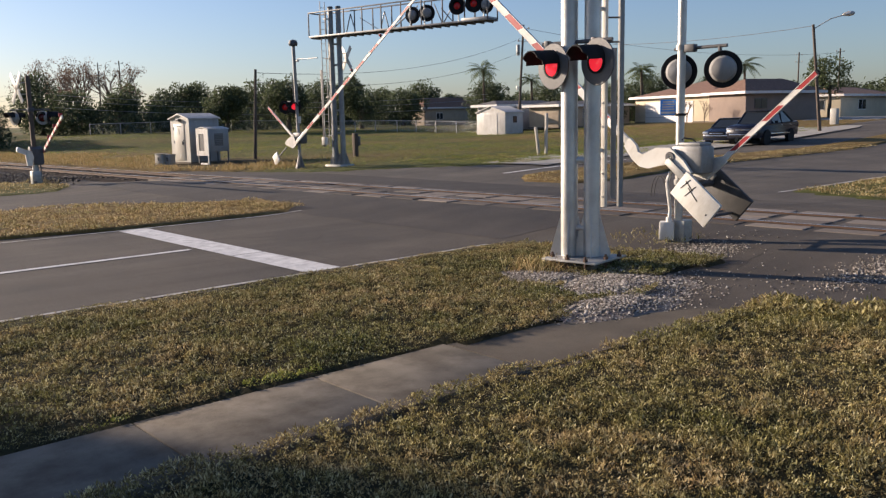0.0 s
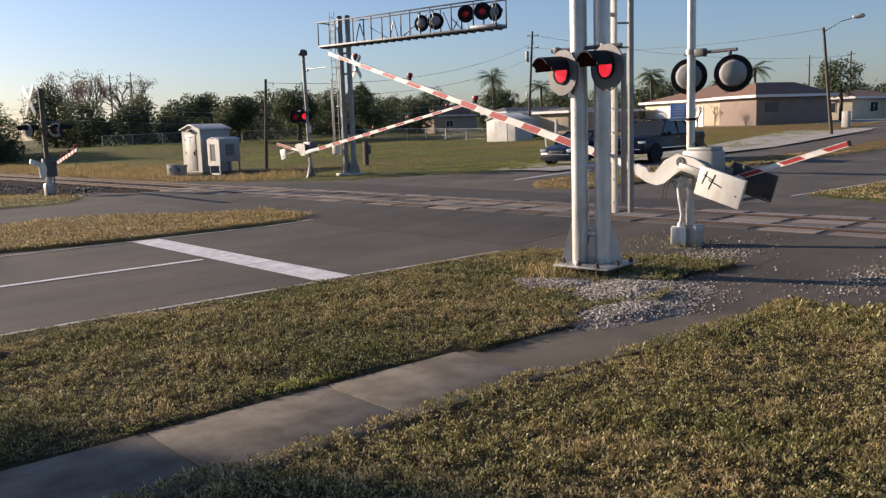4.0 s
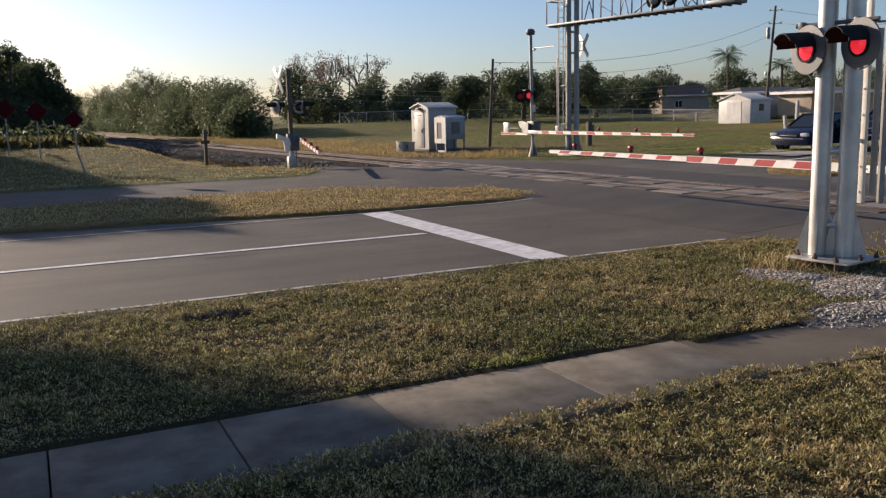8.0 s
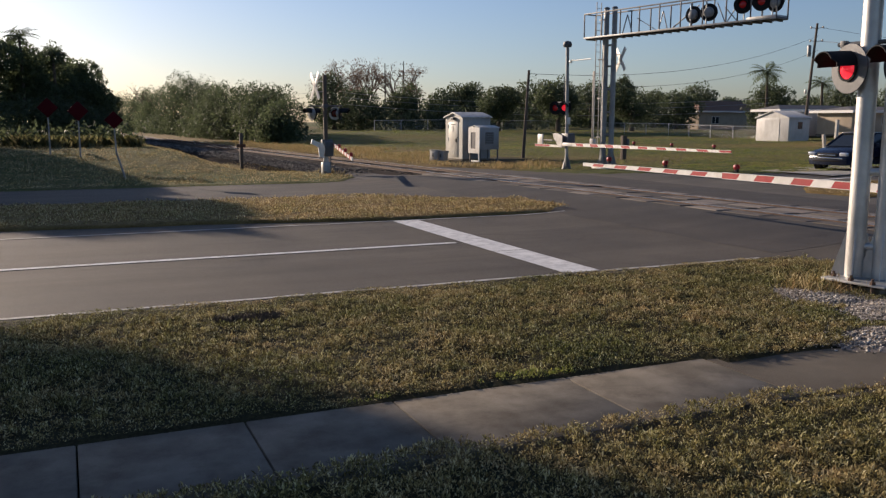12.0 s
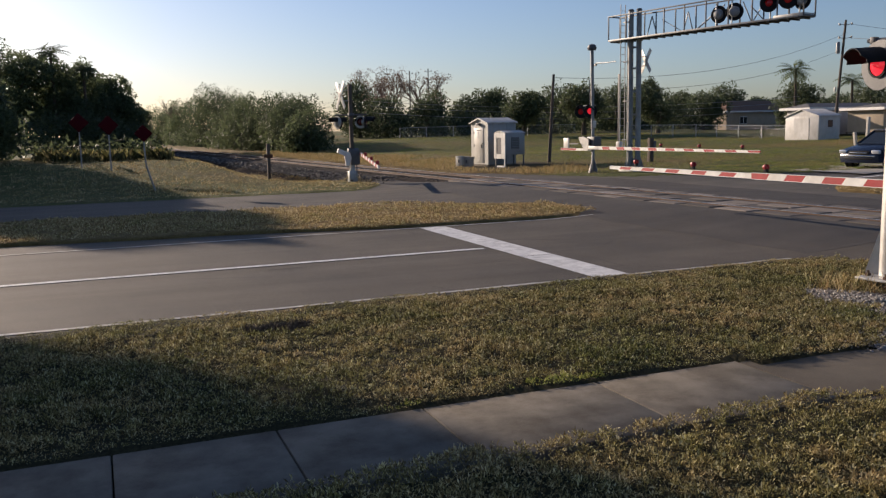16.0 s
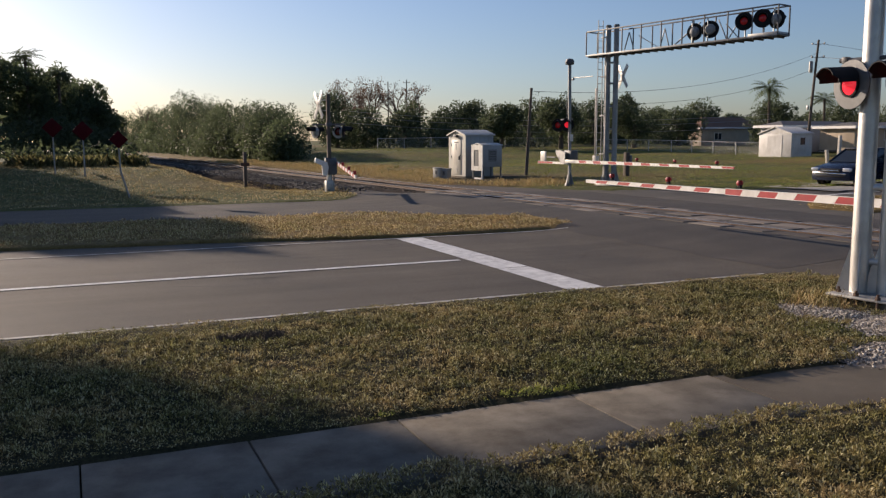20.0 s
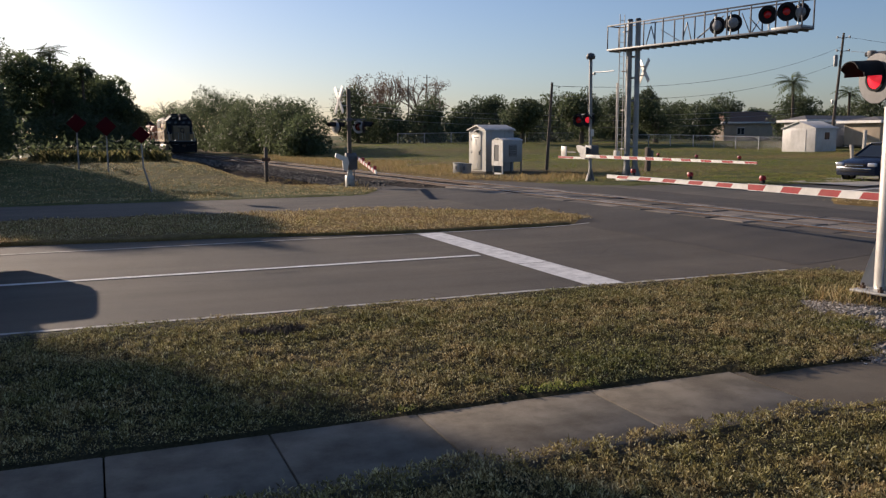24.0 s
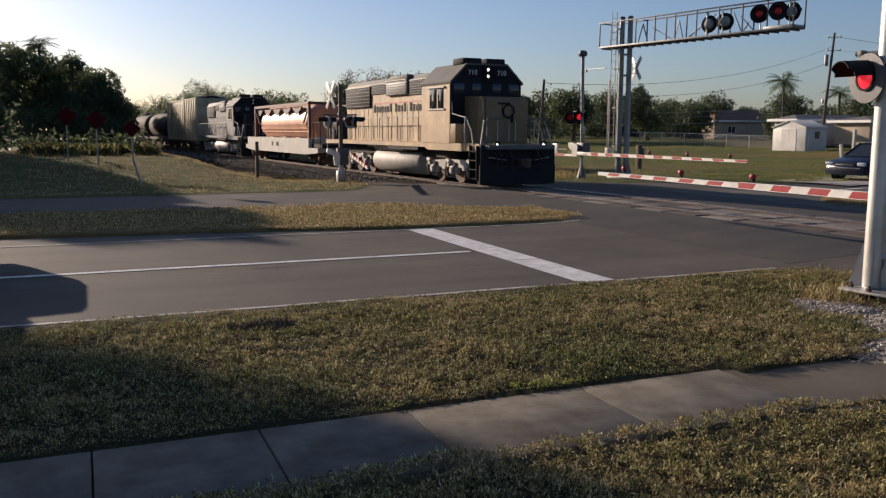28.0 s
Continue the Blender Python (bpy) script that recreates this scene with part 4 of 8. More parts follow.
part("antenna", bm, M["dkgrey"], fgate)
far_arm = new("main_arm")
far_arm.parent = fgate
far_arm["label"] = "white and red striped gate arm"
far_arm.matrix_basis = pose(-0.25, 0.0, 1.45)
bm = bmesh.new()
slab_poly(bm, [(-0.05, 0.12), (0.45, 0.22), (0.80, 0.20), (0.72, 0.02), (0.35, -0.36), (0.0, -0.38)], -0.03, 0.03, Matrix(((0, 0, 1, 0), (1, 0, 0, 0), (0, 1, 0, 0), (0, 0, 0, 1))))
part("crank", bm, M["dkgalv"], far_arm)
bm = bmesh.new()
box(bm, (0.0, -0.4, -0.27), (0.05, 0.9, 0.15), bev=0.01)
part("arm_adapter", bm, M["white"], far_arm)
bm = bmesh.new()
plate_weight(bm, -0.12, 1.5, 1.95, -0.30, 0.16, 0.06)
part("counterweight", bm, M["white"], far_arm, "white counterweight")
bm = bmesh.new()
box(bm, (-0.1, 1.1, -0.1), (0.05, 0.9, 0.05))
part("weight_bar", bm, M["dkgrey"], far_arm)
arm_stripes(far_arm, None, 0.0, -0.6, -5.6, -0.27, 0.13, 0.115, first_red=False, step=0.55, lamps=(-5.3,))
arm_stripes(far_arm, None, 0.0, -5.6, -10.7, -0.27, 0.10, 0.075, first_red=True, step=0.55, lamps=(-7.6, -9.85))
far_short = new("short_arm")
far_short.parent = fgate
far_short.matrix_basis = pose(0.2, 0.1, 1.45)
arm_stripes(far_short, None, 0.0, 0.3, 3.1, -0.38, 0.09, 0.10, first_red=False, step=1.4)

# far cantilever
fc = thing("cantilever_signal", "tall grey cantilever signal bridge reaching over the far lanes", "railway signal", pose(22.1, 32.0, 0, 0, 0, 11.8))
for px_, py_ in ((0.0, 0.18), (0.10, -0.20)):
    bm = bmesh.new()
    tube(bm, (px_, py_, 0.2), (px_, py_, 7.08), 0.120, 0.112, n=20)
    col = part("column", bm, M["dkgalv"], fc, "weathered aluminium column")
    bm = bmesh.new()
    lathe(bm, [(0.126, -0.03), (0.13, 0.0), (0.09, 0.05), (0, 0.06)], (px_, py_, 7.08), (0, 0, 1), 16)
    part("cap", bm, M["dkgrey"], col)
    for k in range(4):
        bm = bmesh.new()
        gusset(bm, (px_, py_), 45 + 90 * k, 0.11, 0.16, 0.62, 0.2)
        part("gusset", bm, M["dkgalv"], col)
bm = bmesh.new()
box(bm, (0.05, 0, 0.1), (0.9, 0.95, 0.2), bev=0.02)
part("base_plate", bm, M["galv"], fc)
for z in (0.6, 1.6, 2.6, 3.6, 4.6, 5.5):
    bm = bmesh.new()
    tube(bm, (0, 0.18, z), (0.10, -0.20, z), 0.045, n=10)
    part("cross_tube", bm, M["dkgalv"], fc)
YA, YB = 1.2, -8.36
for xx in (-0.34, 0.36):
    for z, r, mat, lab in ((5.86, 0.036, "dkgalv", "aluminium truss chord"), (6.90, 0.026, "dkgrey", "dark handrail")):
        bm = bmesh.new()
        box(bm, (xx, (YA + YB) / 2, z), (r * 1.6, YA - YB, r * 2), bev=0.005)
        part("chord", bm, M[mat], fc, lab)
    for y in np.linspace(YA, YB, 10):
        bm = bmesh.new()
        box(bm, (xx, y, 6.38), (0.04, 0.045, 1.06), bev=0.004)
        part("upright", bm, M["dkgrey"], fc)
for y in (YA, YB):
    for z, wy, wz in ((6.90, 0.04, 0.05), (5.87, 0.05, 0.07)):
        bm = bmesh.new()
        box(bm, (0.01, y, z), (0.70, wy, wz))
        part("end_rail", bm, M["dkgrey"], fc, smooth=None)
for ya, yb, za, zb, r in ((-0.45, -0.75, 5.9, 6.75, 0.024), (-0.75, -1.05, 6.75, 5.9, 0.024), (-1.3, -2.4, 6.55, 5.95, 0.016), (-2.45, -2.7, 5.9, 6.7, 0.024), (-2.7, -2.95, 6.7, 5.9, 0.024), (-3.1, -4.5, 5.92, 6.75, 0.03), (-5.35, -5.75, 6.75, 5.95, 0.022), (-5.8, -6.4, 5.95, 6.75, 0.022), (-6.3, -5.7, 5.95, 6.55, 0.022)):
    bm = bmesh.new()
    tube(bm, (0.30, ya, za), (0.30, yb, zb), r, n=8)
    part("diagonal", bm, M["dkgalv"], fc)
bm = bmesh.new()
box(bm, (0.01, (YA + YB) / 2, 5.85), (0.62, YA - YB - 0.05, 0.03))
for y in np.arange(YB + 0.2, YA, 0.42):
    box(bm, (0.01, y, 5.80), (0.68, 0.05, 0.06))
part("walkway", bm, M["dkgrey"], fc, "grated walkway", smooth=None)
bm = bmesh.new()
box(bm, (-0.02, -7.75, 5.92), (0.70, 1.2, 0.10), bev=0.01)
part("end_tray", bm, M["galv"], fc, "pale cable tray at the tip")
bm = bmesh.new()
for xx in (-0.14, 0.14):
    tube(bm, (xx - 0.16, 0.50, 1.0), (xx - 0.16, 0.50, 7.35), 0.02, n=6)
lad = part("ladder", bm, M["galv"], fc)
for k in range(20):
    bm = bmesh.new()
    tube(bm, (-0.30, 0.50, 1.2 + 0.31 * k), (-0.02, 0.50, 1.2 + 0.31 * k), 0.012, n=6)
    part("rung", bm, M["galv"], lad)
bm = bmesh.new()
box(bm, (-0.30, 0.56, 2.7), (0.02, 0.14, 3.4), bev=0.004)
part("climbing_guard", bm, M["dkgrey"], lad)
for z in (1.5, 3.2, 4.9, 6.6):
    bm = bmesh.new()
    box(bm, (-0.10, 0.34, z), (0.05, 0.36, 0.05), bev=0.006)
    part("bracket", bm, M["dkgalv"], lad)
bm = bmesh.new()
box(bm, (-0.30, 0.52, 1.25), (0.2, 0.24, 0.36), bev=0.02)
part("junction_box", bm, M["white"], fc)
bm = bmesh.new()
pipe(bm, [(-0.16, 0.2, 0.2), (-0.17, 0.2, 3.0), (-0.17, 0.2, 5.8)], 0.022, 8)
part("conduit", bm, M["galv"], fc)
for y, z, az, lens, hd_ in ((-4.56, 6.34, 22, "lens_off", 0.25), (-5.29, 6.36, 38, "lens_off", 0.25), (-6.98, 6.46, 215, "lens_dim", 0.16), (-7.76, 6.48, 215, "lens_dim", 0.16), (-8.17, 6.42, 12, "lens_off", 0.3)):
    flasher(fc, (-0.38 if az > 90 else -0.12, y, z), az - 11.8, lens, disc=0.33, face="black", hood=hd_)
    bm = bmesh.new()
    tube(bm, (-0.2, y + 0.06, 5.88), (-0.2, y + 0.06, 6.80), 0.028, n=8)
    box(bm, (-0.2, y + 0.06, z), (0.14, 0.12, 0.14), bev=0.02)
    part("lamp_post", bm, M["galv"], fc)
bm = bmesh.new()
for s in (-1, 1):
    box(bm, (0, 0, 0), (0.02, 1.22, 0.2), pose(0, 0, 0, s * 50, 0, 0), bev=0.003)
part("crossbuck", bm, M["white"], fc, "white crossbuck seen obliquely", m=pose(0.26, -0.46, 4.88, 0, 0, -17))
for dz in (-0.2, 0.2):
    bm = bmesh.new()
    tube(bm, (0.10, -0.20, 4.88 + dz), (0.27, -0.46, 4.88 + dz), 0.018, n=6)
    part("sign_bracket", bm, M["dkgalv"], fc)

# footpath gate by the far lanes
pg = thing("footpath_gate", "dark mast with crossbuck, lamps and a striped lane arm", "crossing gate", pose(9.92, 34.45, 0))
bm = bmesh.new()
box(bm, (0, 0, 2.03), (0.15, 0.15, 4.05), bev=0.015)
part("mast", bm, M["wood"], pg, "dark weathered post")
for z in (3.38, 3.80):
    bm = bmesh.new()
    tube(bm, (0, 0, z), (-0.30, 0.22, z), 0.018, n=6)
    part("bracket", bm, M["galv"], pg)
bm = bmesh.new()
box(bm, (0, 0, 0.25), (0.36, 0.3, 0.5), bev=0.03)
lathe(bm, [(0.12, 0.4), (0.1, 0.9), (0.09, 1.0)], (0.0, 0, 0.05), (0, 0, 1), 12)
part("mast_base", bm, M["galv"], pg)
bm = bmesh.new()
for s in (-1, 1):
    box(bm, (0, 0, 0), (0.02, 0.20, 1.32), pose(0, 0, 0, s * 38, 0, 0), bev=0.003)
part("crossbuck", bm, M["armwhite"], pg, "pale crossbuck turned away", m=pose(-0.34, 0.26, 3.60, 0, 0, 9))
bm = bmesh.new()
tube(bm, (-0.62, 0.34, 2.80), (0.62, -0.34, 2.80), 0.03, n=8)
box(bm, (0, 0, 2.80), (0.22, 0.22, 0.14), bev=0.02)
part("cross_arm", bm, M["dkgrey"], pg)
for dx, dy, az, fce, hd_ in ((-0.50, 0.30, 200, "galv", 0.30), (-0.42, 0.28, 20, "black", 0.25), (0.36, -0.18, 232, "galv", 0.16), (0.56, -0.30, 330, "black", 0.34)):
    flasher(pg, (dx, dy, 2.50), az, "lens_off", disc=0.26, face=fce, back="grey", hood=hd_)
bm = bmesh.new()
box(bm, (0.08, 0.0, 1.05), (0.40, 0.46, 0.62), bev=0.05)
lathe(bm, [(0, -0.25), (0.14, -0.22), (0.14, 0.22), (0, 0.25)], (0.05, 0, 1.30), (1, 0, 0), 14)
part("mechanism", bm, M["dkgrey"], pg)
bm = bmesh.new()
slab_poly(bm, [(-0.18, 0.12), (-0.34, 0.16), (-0.66, 0.30), (-0.70, 0.12), (-0.40, -0.02), (-0.36, -0.42), (-0.20, -0.45), (-0.12, -0.1)], -0.05, 0.05, Matrix(((1, 0, 0, 0), (0, 0, 1, -0.28), (0, 1, 0, 1.15), (0, 0, 0, 1))))
part("counterweight", bm, M["white"], pg, "white cast counterweight")
bm = bmesh.new()
pipe(bm, [(0.12, -0.12, 0.2), (0.16, -0.14, 0.6), (0.12, -0.1, 0.9)], 0.03, 6)
part("conduit", bm, M["dkgrey"], pg)
ped_arm = new("lane_arm")
ped_arm.parent = pg
ped_arm.matrix_basis = pose(0.3, -0.1, 1.22, 0, 0, -100)
for k in range(7):
    for j, mat in ((0, "red"), (1, "armwhite")):
        bm = bmesh.new()
        box(bm, (0.35 + k * 0.8 + 0.4 * j, 0, 0), (0.4, 0.05, 0.13 - 0.004 * k))
        part("band", bm, M[mat], ped_arm, smooth=None)
for k in (2.0, 3.8, 5.4):
    bm = bmesh.new()
    lathe(bm, [(0, 0), (0.06, 0), (0.06, 0.12), (0, 0.14)], (k, 0, 0.07), (0, 0, 1), 10)
    part("arm_lamp", bm, M["red"], ped_arm)

# equipment house and boxes
cab = thing("signal_house", "pale metal signal equipment house with a low gabled roof", "equipment cabinet", pose(19.95, 42.45, 0, 0, 0, 6.4))
HW, HL = 1.8, 1.8
# greyer than the front: shade on the side walls is put into this colour
M["house_shade"] = surf("shaded_metal", (0.27, 0.28, 0.285), 0.5, metal=0.2, var=0.12, scale=1.2, dirt=(0.16, 0.14, 0.12), dirt_amount=0.4, bump=0.08)
M["house_front"] = surf("house_front", (0.50, 0.485, 0.42), 0.5, var=0.10, scale=1.0, dirt=(0.34, 0.28, 0.18), dirt_amount=0.5, dirt_scale=1.6, bump=0.08)
bm = bmesh.new()
box(bm, (HL / 2, HW / 2, 1.28), (HL, HW, 2.26), bev=0.01)
part("body", bm, M["house_shade"], cab, "metal side walls, their shade put into a darker grey")
bm = bmesh.new()
slab_poly(bm, [(0.0, 0.15), (HW, 0.15), (HW, 2.41), (HW / 2, 2.63), (0.0, 2.41)], -0.02, 0.004, SIDE)
part("front_panel", bm, M["house_front"], cab, "cream painted gable front", smooth=None)
bm = bmesh.new()
slab_poly(bm, [(-0.09, 2.38), (HW / 2, 2.64), (HW + 0.09, 2.38), (HW + 0.09, 2.44), (HW / 2, 2.71), (-0.09, 2.44)], -0.12, HL + 0.08, SIDE)
part("roof", bm, M["galv"], cab, "shallow gabled metal roof")
bm = bmesh.new()
box(bm, (-0.034, 0.95, 1.20), (0.024, 1.0, 1.92), bev=0.006)
door = part("door", bm, M["house_front"], cab, "flush cream steel door")
bm = bmesh.new()
box(bm, (-0.06, 0.62, 1.16), (0.05, 0.07, 0.20), bev=0.01)
box(bm, (-0.055, 0.50, 1.30), (0.04, 0.05, 0.06), bev=0.01)
part("door_handle", bm, M["black"], door)
for z in (0.5, 1.2, 1.9):
    bm = bmesh.new()
    tube(bm, (-0.05, 1.46, z - 0.07), (-0.05, 1.46, z + 0.07), 0.018, n=8)
    part("hinge", bm, M["galv"], door)
bm = bmesh.new()
box(bm, (-0.05, 0.95, 2.02), (0.012, 0.46, 0.05))
part("notice", bm, M["dkgrey"], door, smooth=None)
bm = bmesh.new()
box(bm, (-0.05, 1.0, 1.78), (0.012, 0.17, 0.34))
part("notice", bm, M["galv"], door, smooth=None)
bm = bmesh.new()
box(bm, (-0.05, 0.9, 0.5), (0.012, 0.16, 0.2))
part("notice", bm, M["galv"], door, smooth=None)
bm = bmesh.new()
box(bm, (-0.10, 0.88, 2.36), (0.16, 0.30, 0.13), bev=0.02)
part("vent_hood", bm, M["dkgrey"], cab)
bm = bmesh.new()
box(bm, (HL / 2, HW / 2, 0.08), (HL + 0.1, HW + 0.1, 0.16), bev=0.02)
part("plinth", bm, M["slab"], cab)
for k in range(1, 6):
    bm = bmesh.new()
    box(bm, (k * HL / 6, 0.0, 1.28), (0.03, 0.014, 2.2), bev=0.003)
    part("seam", bm, M["house_shade"], cab, smooth=None)

bat = thing("battery_cabinet", "grey cabinet on an open steel stand with a white framed panel", "equipment cabinet", pose(20.05, 40.55, 0, 0, 0, 6.4))
bm = bmesh.new()
box(bm, (0.62, 0.55, 1.28), (1.22, 1.06, 1.12), bev=0.02)
part("body", bm, M["house_shade"], bat)
bm = bmesh.new()
slab_poly(bm, [(0.02, 1.84), (0.55, 1.95), (1.08, 1.84), (1.08, 1.88), (0.55, 1.99), (0.02, 1.88)], -0.04, 1.28, SIDE)
part("lid", bm, M["galv"], bat)
bm = bmesh.new()
box(bm, (0.62, 0.012, 1.32), (0.50, 0.02, 0.62))
lv = part("louvre", bm, M["dkgrey"], bat, "dark side louvre", smooth=None)
for k in range(7):
    bm = bmesh.new()
    box(bm, (0.62, -0.005, 1.05 + 0.09 * k), (0.48, 0.03, 0.02), pose(0, 0, 0, 0, 0, 0))
    part("slat", bm, M["house_shade"], lv, smooth=None)
for x in (0.06, 1.18):
    for y in (0.07, 1.03):
        bm = bmesh.new()
        box(bm, (x, y, 0.37), (0.06, 0.06, 0.74))
        part("leg", bm, M["dkgrey"], bat, smooth=None)
bm = bmesh.new()
for y0, y1, z0, z1 in ((-0.02, 1.08, 1.62, 1.90), (-0.02, 1.08, 0.52, 0.76), (-0.02, 0.36, 0.76, 1.62), (0.84, 1.08, 0.76, 1.62)):
    box(bm, (-0.02, (y0 + y1) / 2, (z0 + z1) / 2), (0.04, y1 - y0, z1 - z0))
part("panel", bm, M["white"], bat, "white framed panel", smooth=None)
bm = bmesh.new()
box(bm, (-0.005, 0.60, 1.19), (0.02, 0.48, 0.86))
lv = part("louvre", bm, M["dkgrey"], bat, smooth=None)
for k in range(8):
    bm = bmesh.new()
    box(bm, (-0.02, 0.60, 0.82 + 0.105 * k), (0.02, 0.46, 0.03))
    part("slat", bm, M["dkgrey"], lv, smooth=None)
bm = bmesh.new()
box(bm, (-0.02, 0.04, 0.28), (0.05, 0.06, 0.52))
box(bm, (-0.02, 0.40, 0.09), (0.08, 0.7, 0.12))
part("foot", bm, M["white"], bat, smooth=None)

sb = thing("splice_box", "two small weathered metal boxes on the ground", "junction box", pose(18.95, 43.3, 0, 0, 0, 20))
for k, (w_, h_, mat) in enumerate(((0.52, 0.60, "cream"), (0.36, 0.56, "grey"))):
    bm = bmesh.new()
    box(bm, (0.12 * k, 0.34 - 0.5 * k, h_ / 2), (0.40, w_, h_), bev=0.02)
    b = part("box", bm, M[mat], sb)
    bm = bmesh.new()
    box(bm, (0.12 * k - 0.205, 0.34 - 0.5 * k, h_ * 0.6), (0.012, 0.12, 0.2))
    part("slot", bm, M["dkgrey"], b, smooth=None)
    bm = bmesh.new()
    box(bm, (0.12 * k, 0.34 - 0.5 * k, h_ + 0.015), (0.46, w_ + 0.05, 0.03), bev=0.008)
    part("lid", bm, M[mat], b)


# ---- train ----
M.update(
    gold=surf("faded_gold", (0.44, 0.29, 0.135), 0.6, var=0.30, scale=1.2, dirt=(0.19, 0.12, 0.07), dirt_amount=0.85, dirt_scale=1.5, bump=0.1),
    # the gold again, darker: shade on the nose front is put into it
    gold_dark=surf("gold_nose_shade", (0.19, 0.13, 0.065), 0.5, var=0.2, scale=1.5, dirt=(0.08, 0.06, 0.05), bump=0.1),
    navy=surf("navy_black", (0.018, 0.020, 0.025), 0.75, var=0.3, scale=2, dirt=(0.03, 0.027, 0.024), bump=0.1, spec=0.12),
    roof=surf("train_roof", (0.085, 0.085, 0.078), 0.75, var=0.3, scale=1.5, dirt=(0.08, 0.07, 0.06), bump=0.1),
    silver=surf("tank_silver", (0.33, 0.31, 0.275), 0.65, var=0.25, scale=1.5, dirt=(0.2, 0.16, 0.12), dirt_amount=0.6, bump=0.1),
    truckm=surf("bogie_grey", (0.46, 0.43, 0.38), 0.55, var=0.3, scale=4, dirt=(0.08, 0.06, 0.05), dirt_amount=0.7, bump=0.2),
    orange=surf("faded_orange", (0.62, 0.27, 0.14), 0.55, var=0.2, scale=0.8, dirt=(0.25, 0.12, 0.08), dirt_amount=0.5, bump=0.1),
    maroon=surf("maroon", (0.10, 0.028, 0.022), 0.6, var=0.3, scale=2, bump=0.1),
    carsill=surf("sill_grey", (0.44, 0.42, 0.37), 0.6, var=0.15, scale=1.5, dirt=(0.2, 0.16, 0.12), bump=0.1),
    tan=surf("boxcar_tan", (0.44, 0.36, 0.22), 0.6, var=0.25, scale=0.9, dirt=(0.18, 0.12, 0.08), dirt_amount=0.6, bump=0.1),
    slate=surf("slate_blue", (0.075, 0.08, 0.09), 0.65, var=0.2, scale=1.5, dirt=(0.1, 0.09, 0.08), bump=0.1),
    lamp_white=glow("headlamp", (1.0, 0.93, 0.8), 1.6),
    stripe_red=surf("stripe_red", (0.40, 0.07, 0.05), 0.5, var=0.2, bump=0.05),
)


def bogie(owner, y, axles, base, mat):
    """A cast bogie: side frames with openings over each axle box, brake gear, bolster and wheels."""
    bm = bmesh.new()
    half = base * (axles - 1) / 2
    box(bm, (0, y, 0.62), (2.0, 0.6, 0.3), bev=0.03)
    b = part("bogie", bm, M["rail_side"], owner, "cast steel bogie with bright side frames")
    for s in (-1, 1):
        bm = bmesh.new()
        low, up = [], []
        for k in range(axles):
            ya = y - half + base * k
            low += [(ya - 0.36, 0.60), (ya - 0.30, 0.36), (ya - 0.17, 0.36), (ya - 0.17, 0.56), (ya + 0.17, 0.56), (ya + 0.17, 0.36), (ya + 0.30, 0.36), (ya + 0.36, 0.60)]
            if k < axles - 1:
                low += [(ya + base * 0.40, 0.60), (ya + base * 0.44, 0.50), (ya + base * 0.56, 0.50), (ya + base * 0.60, 0.60)]
        up = [(y + half + 0.62, 0.66), (y + half + 0.55, 0.80), (y + 0.5, 0.90), (y - 0.5, 0.90), (y - half - 0.55, 0.80), (y - half - 0.62, 0.66)]
        slab_poly(bm, low + up, s * 1.08 - 0.06, s * 1.08 + 0.06, SIDE)
        part("side_frame", bm, mat, b)
        for k in range(axles):
            ya = y - half + base * k
            bm = bmesh.new()
            box(bm, (s * 1.17, ya, 0.50), (0.14, 0.28, 0.30), bev=0.04)
            tube(bm, (s * 1.22, ya, 0.50), (s * 1.27, ya, 0.50), 0.11, n=12)
            part("axle_box", bm, mat, b)
            bm = bmesh.new()
            tube(bm, (s * 1.2, ya + 0.40, 0.86), (s * 1.2, ya + 0.14, 0.80), 0.09, n=10)
            pipe(bm, [(s * 1.22, ya + 0.44, 0.84), (s * 1.2, ya + 0.52, 0.55), (s * 1.16, ya + 0.46, 0.26)], 0.028, 6)
            part("brake_gear", bm, mat, b)
            for d in (-0.24, 0.24):
                bm = bmesh.new()
                for j in range(5):
                    tube(bm, (s * 1.15, ya + d, 0.62 + 0.035 * j), (s * 1.15, ya + d, 0.64 + 0.035 * j), 0.075, n=10)
                part("spring", bm, M["rail_side"], b)
            bm = bmesh.new()
            lathe(bm, [(0, 0.03), (0.12, 0.06), (0.3, 0.02), (0.44, 0.05), (0.5, 0.05), (0.5, -0.06), (0.53, -0.07), (0.53, -0.09), (0, -0.09)], (s * 0.76, ya, 0.5), (s, 0, 0), 24)
            part("wheel", bm, M["rail_side"], b)


def coupler(owner, y, s):
    bm = bmesh.new()
    box(bm, (0, y, 0.86), (0.28, 0.6, 0.26), bev=0.04)
    box(bm, (0.06, y + s * 0.35, 0.86), (0.2, 0.24, 0.32), bev=0.05)
    part("coupler", bm, M["rail_side"], owner)


def handrail(owner, pts, posts, mat, r=0.02):
    bm = bmesh.new()
    pipe(bm, pts, r, 6)
    h = part("handrail", bm, mat, owner)
    for a, b in posts:
        bm = bmesh.new()
        tube(bm, a, b, r, n=6)
        part("stanchion", bm, mat, h)


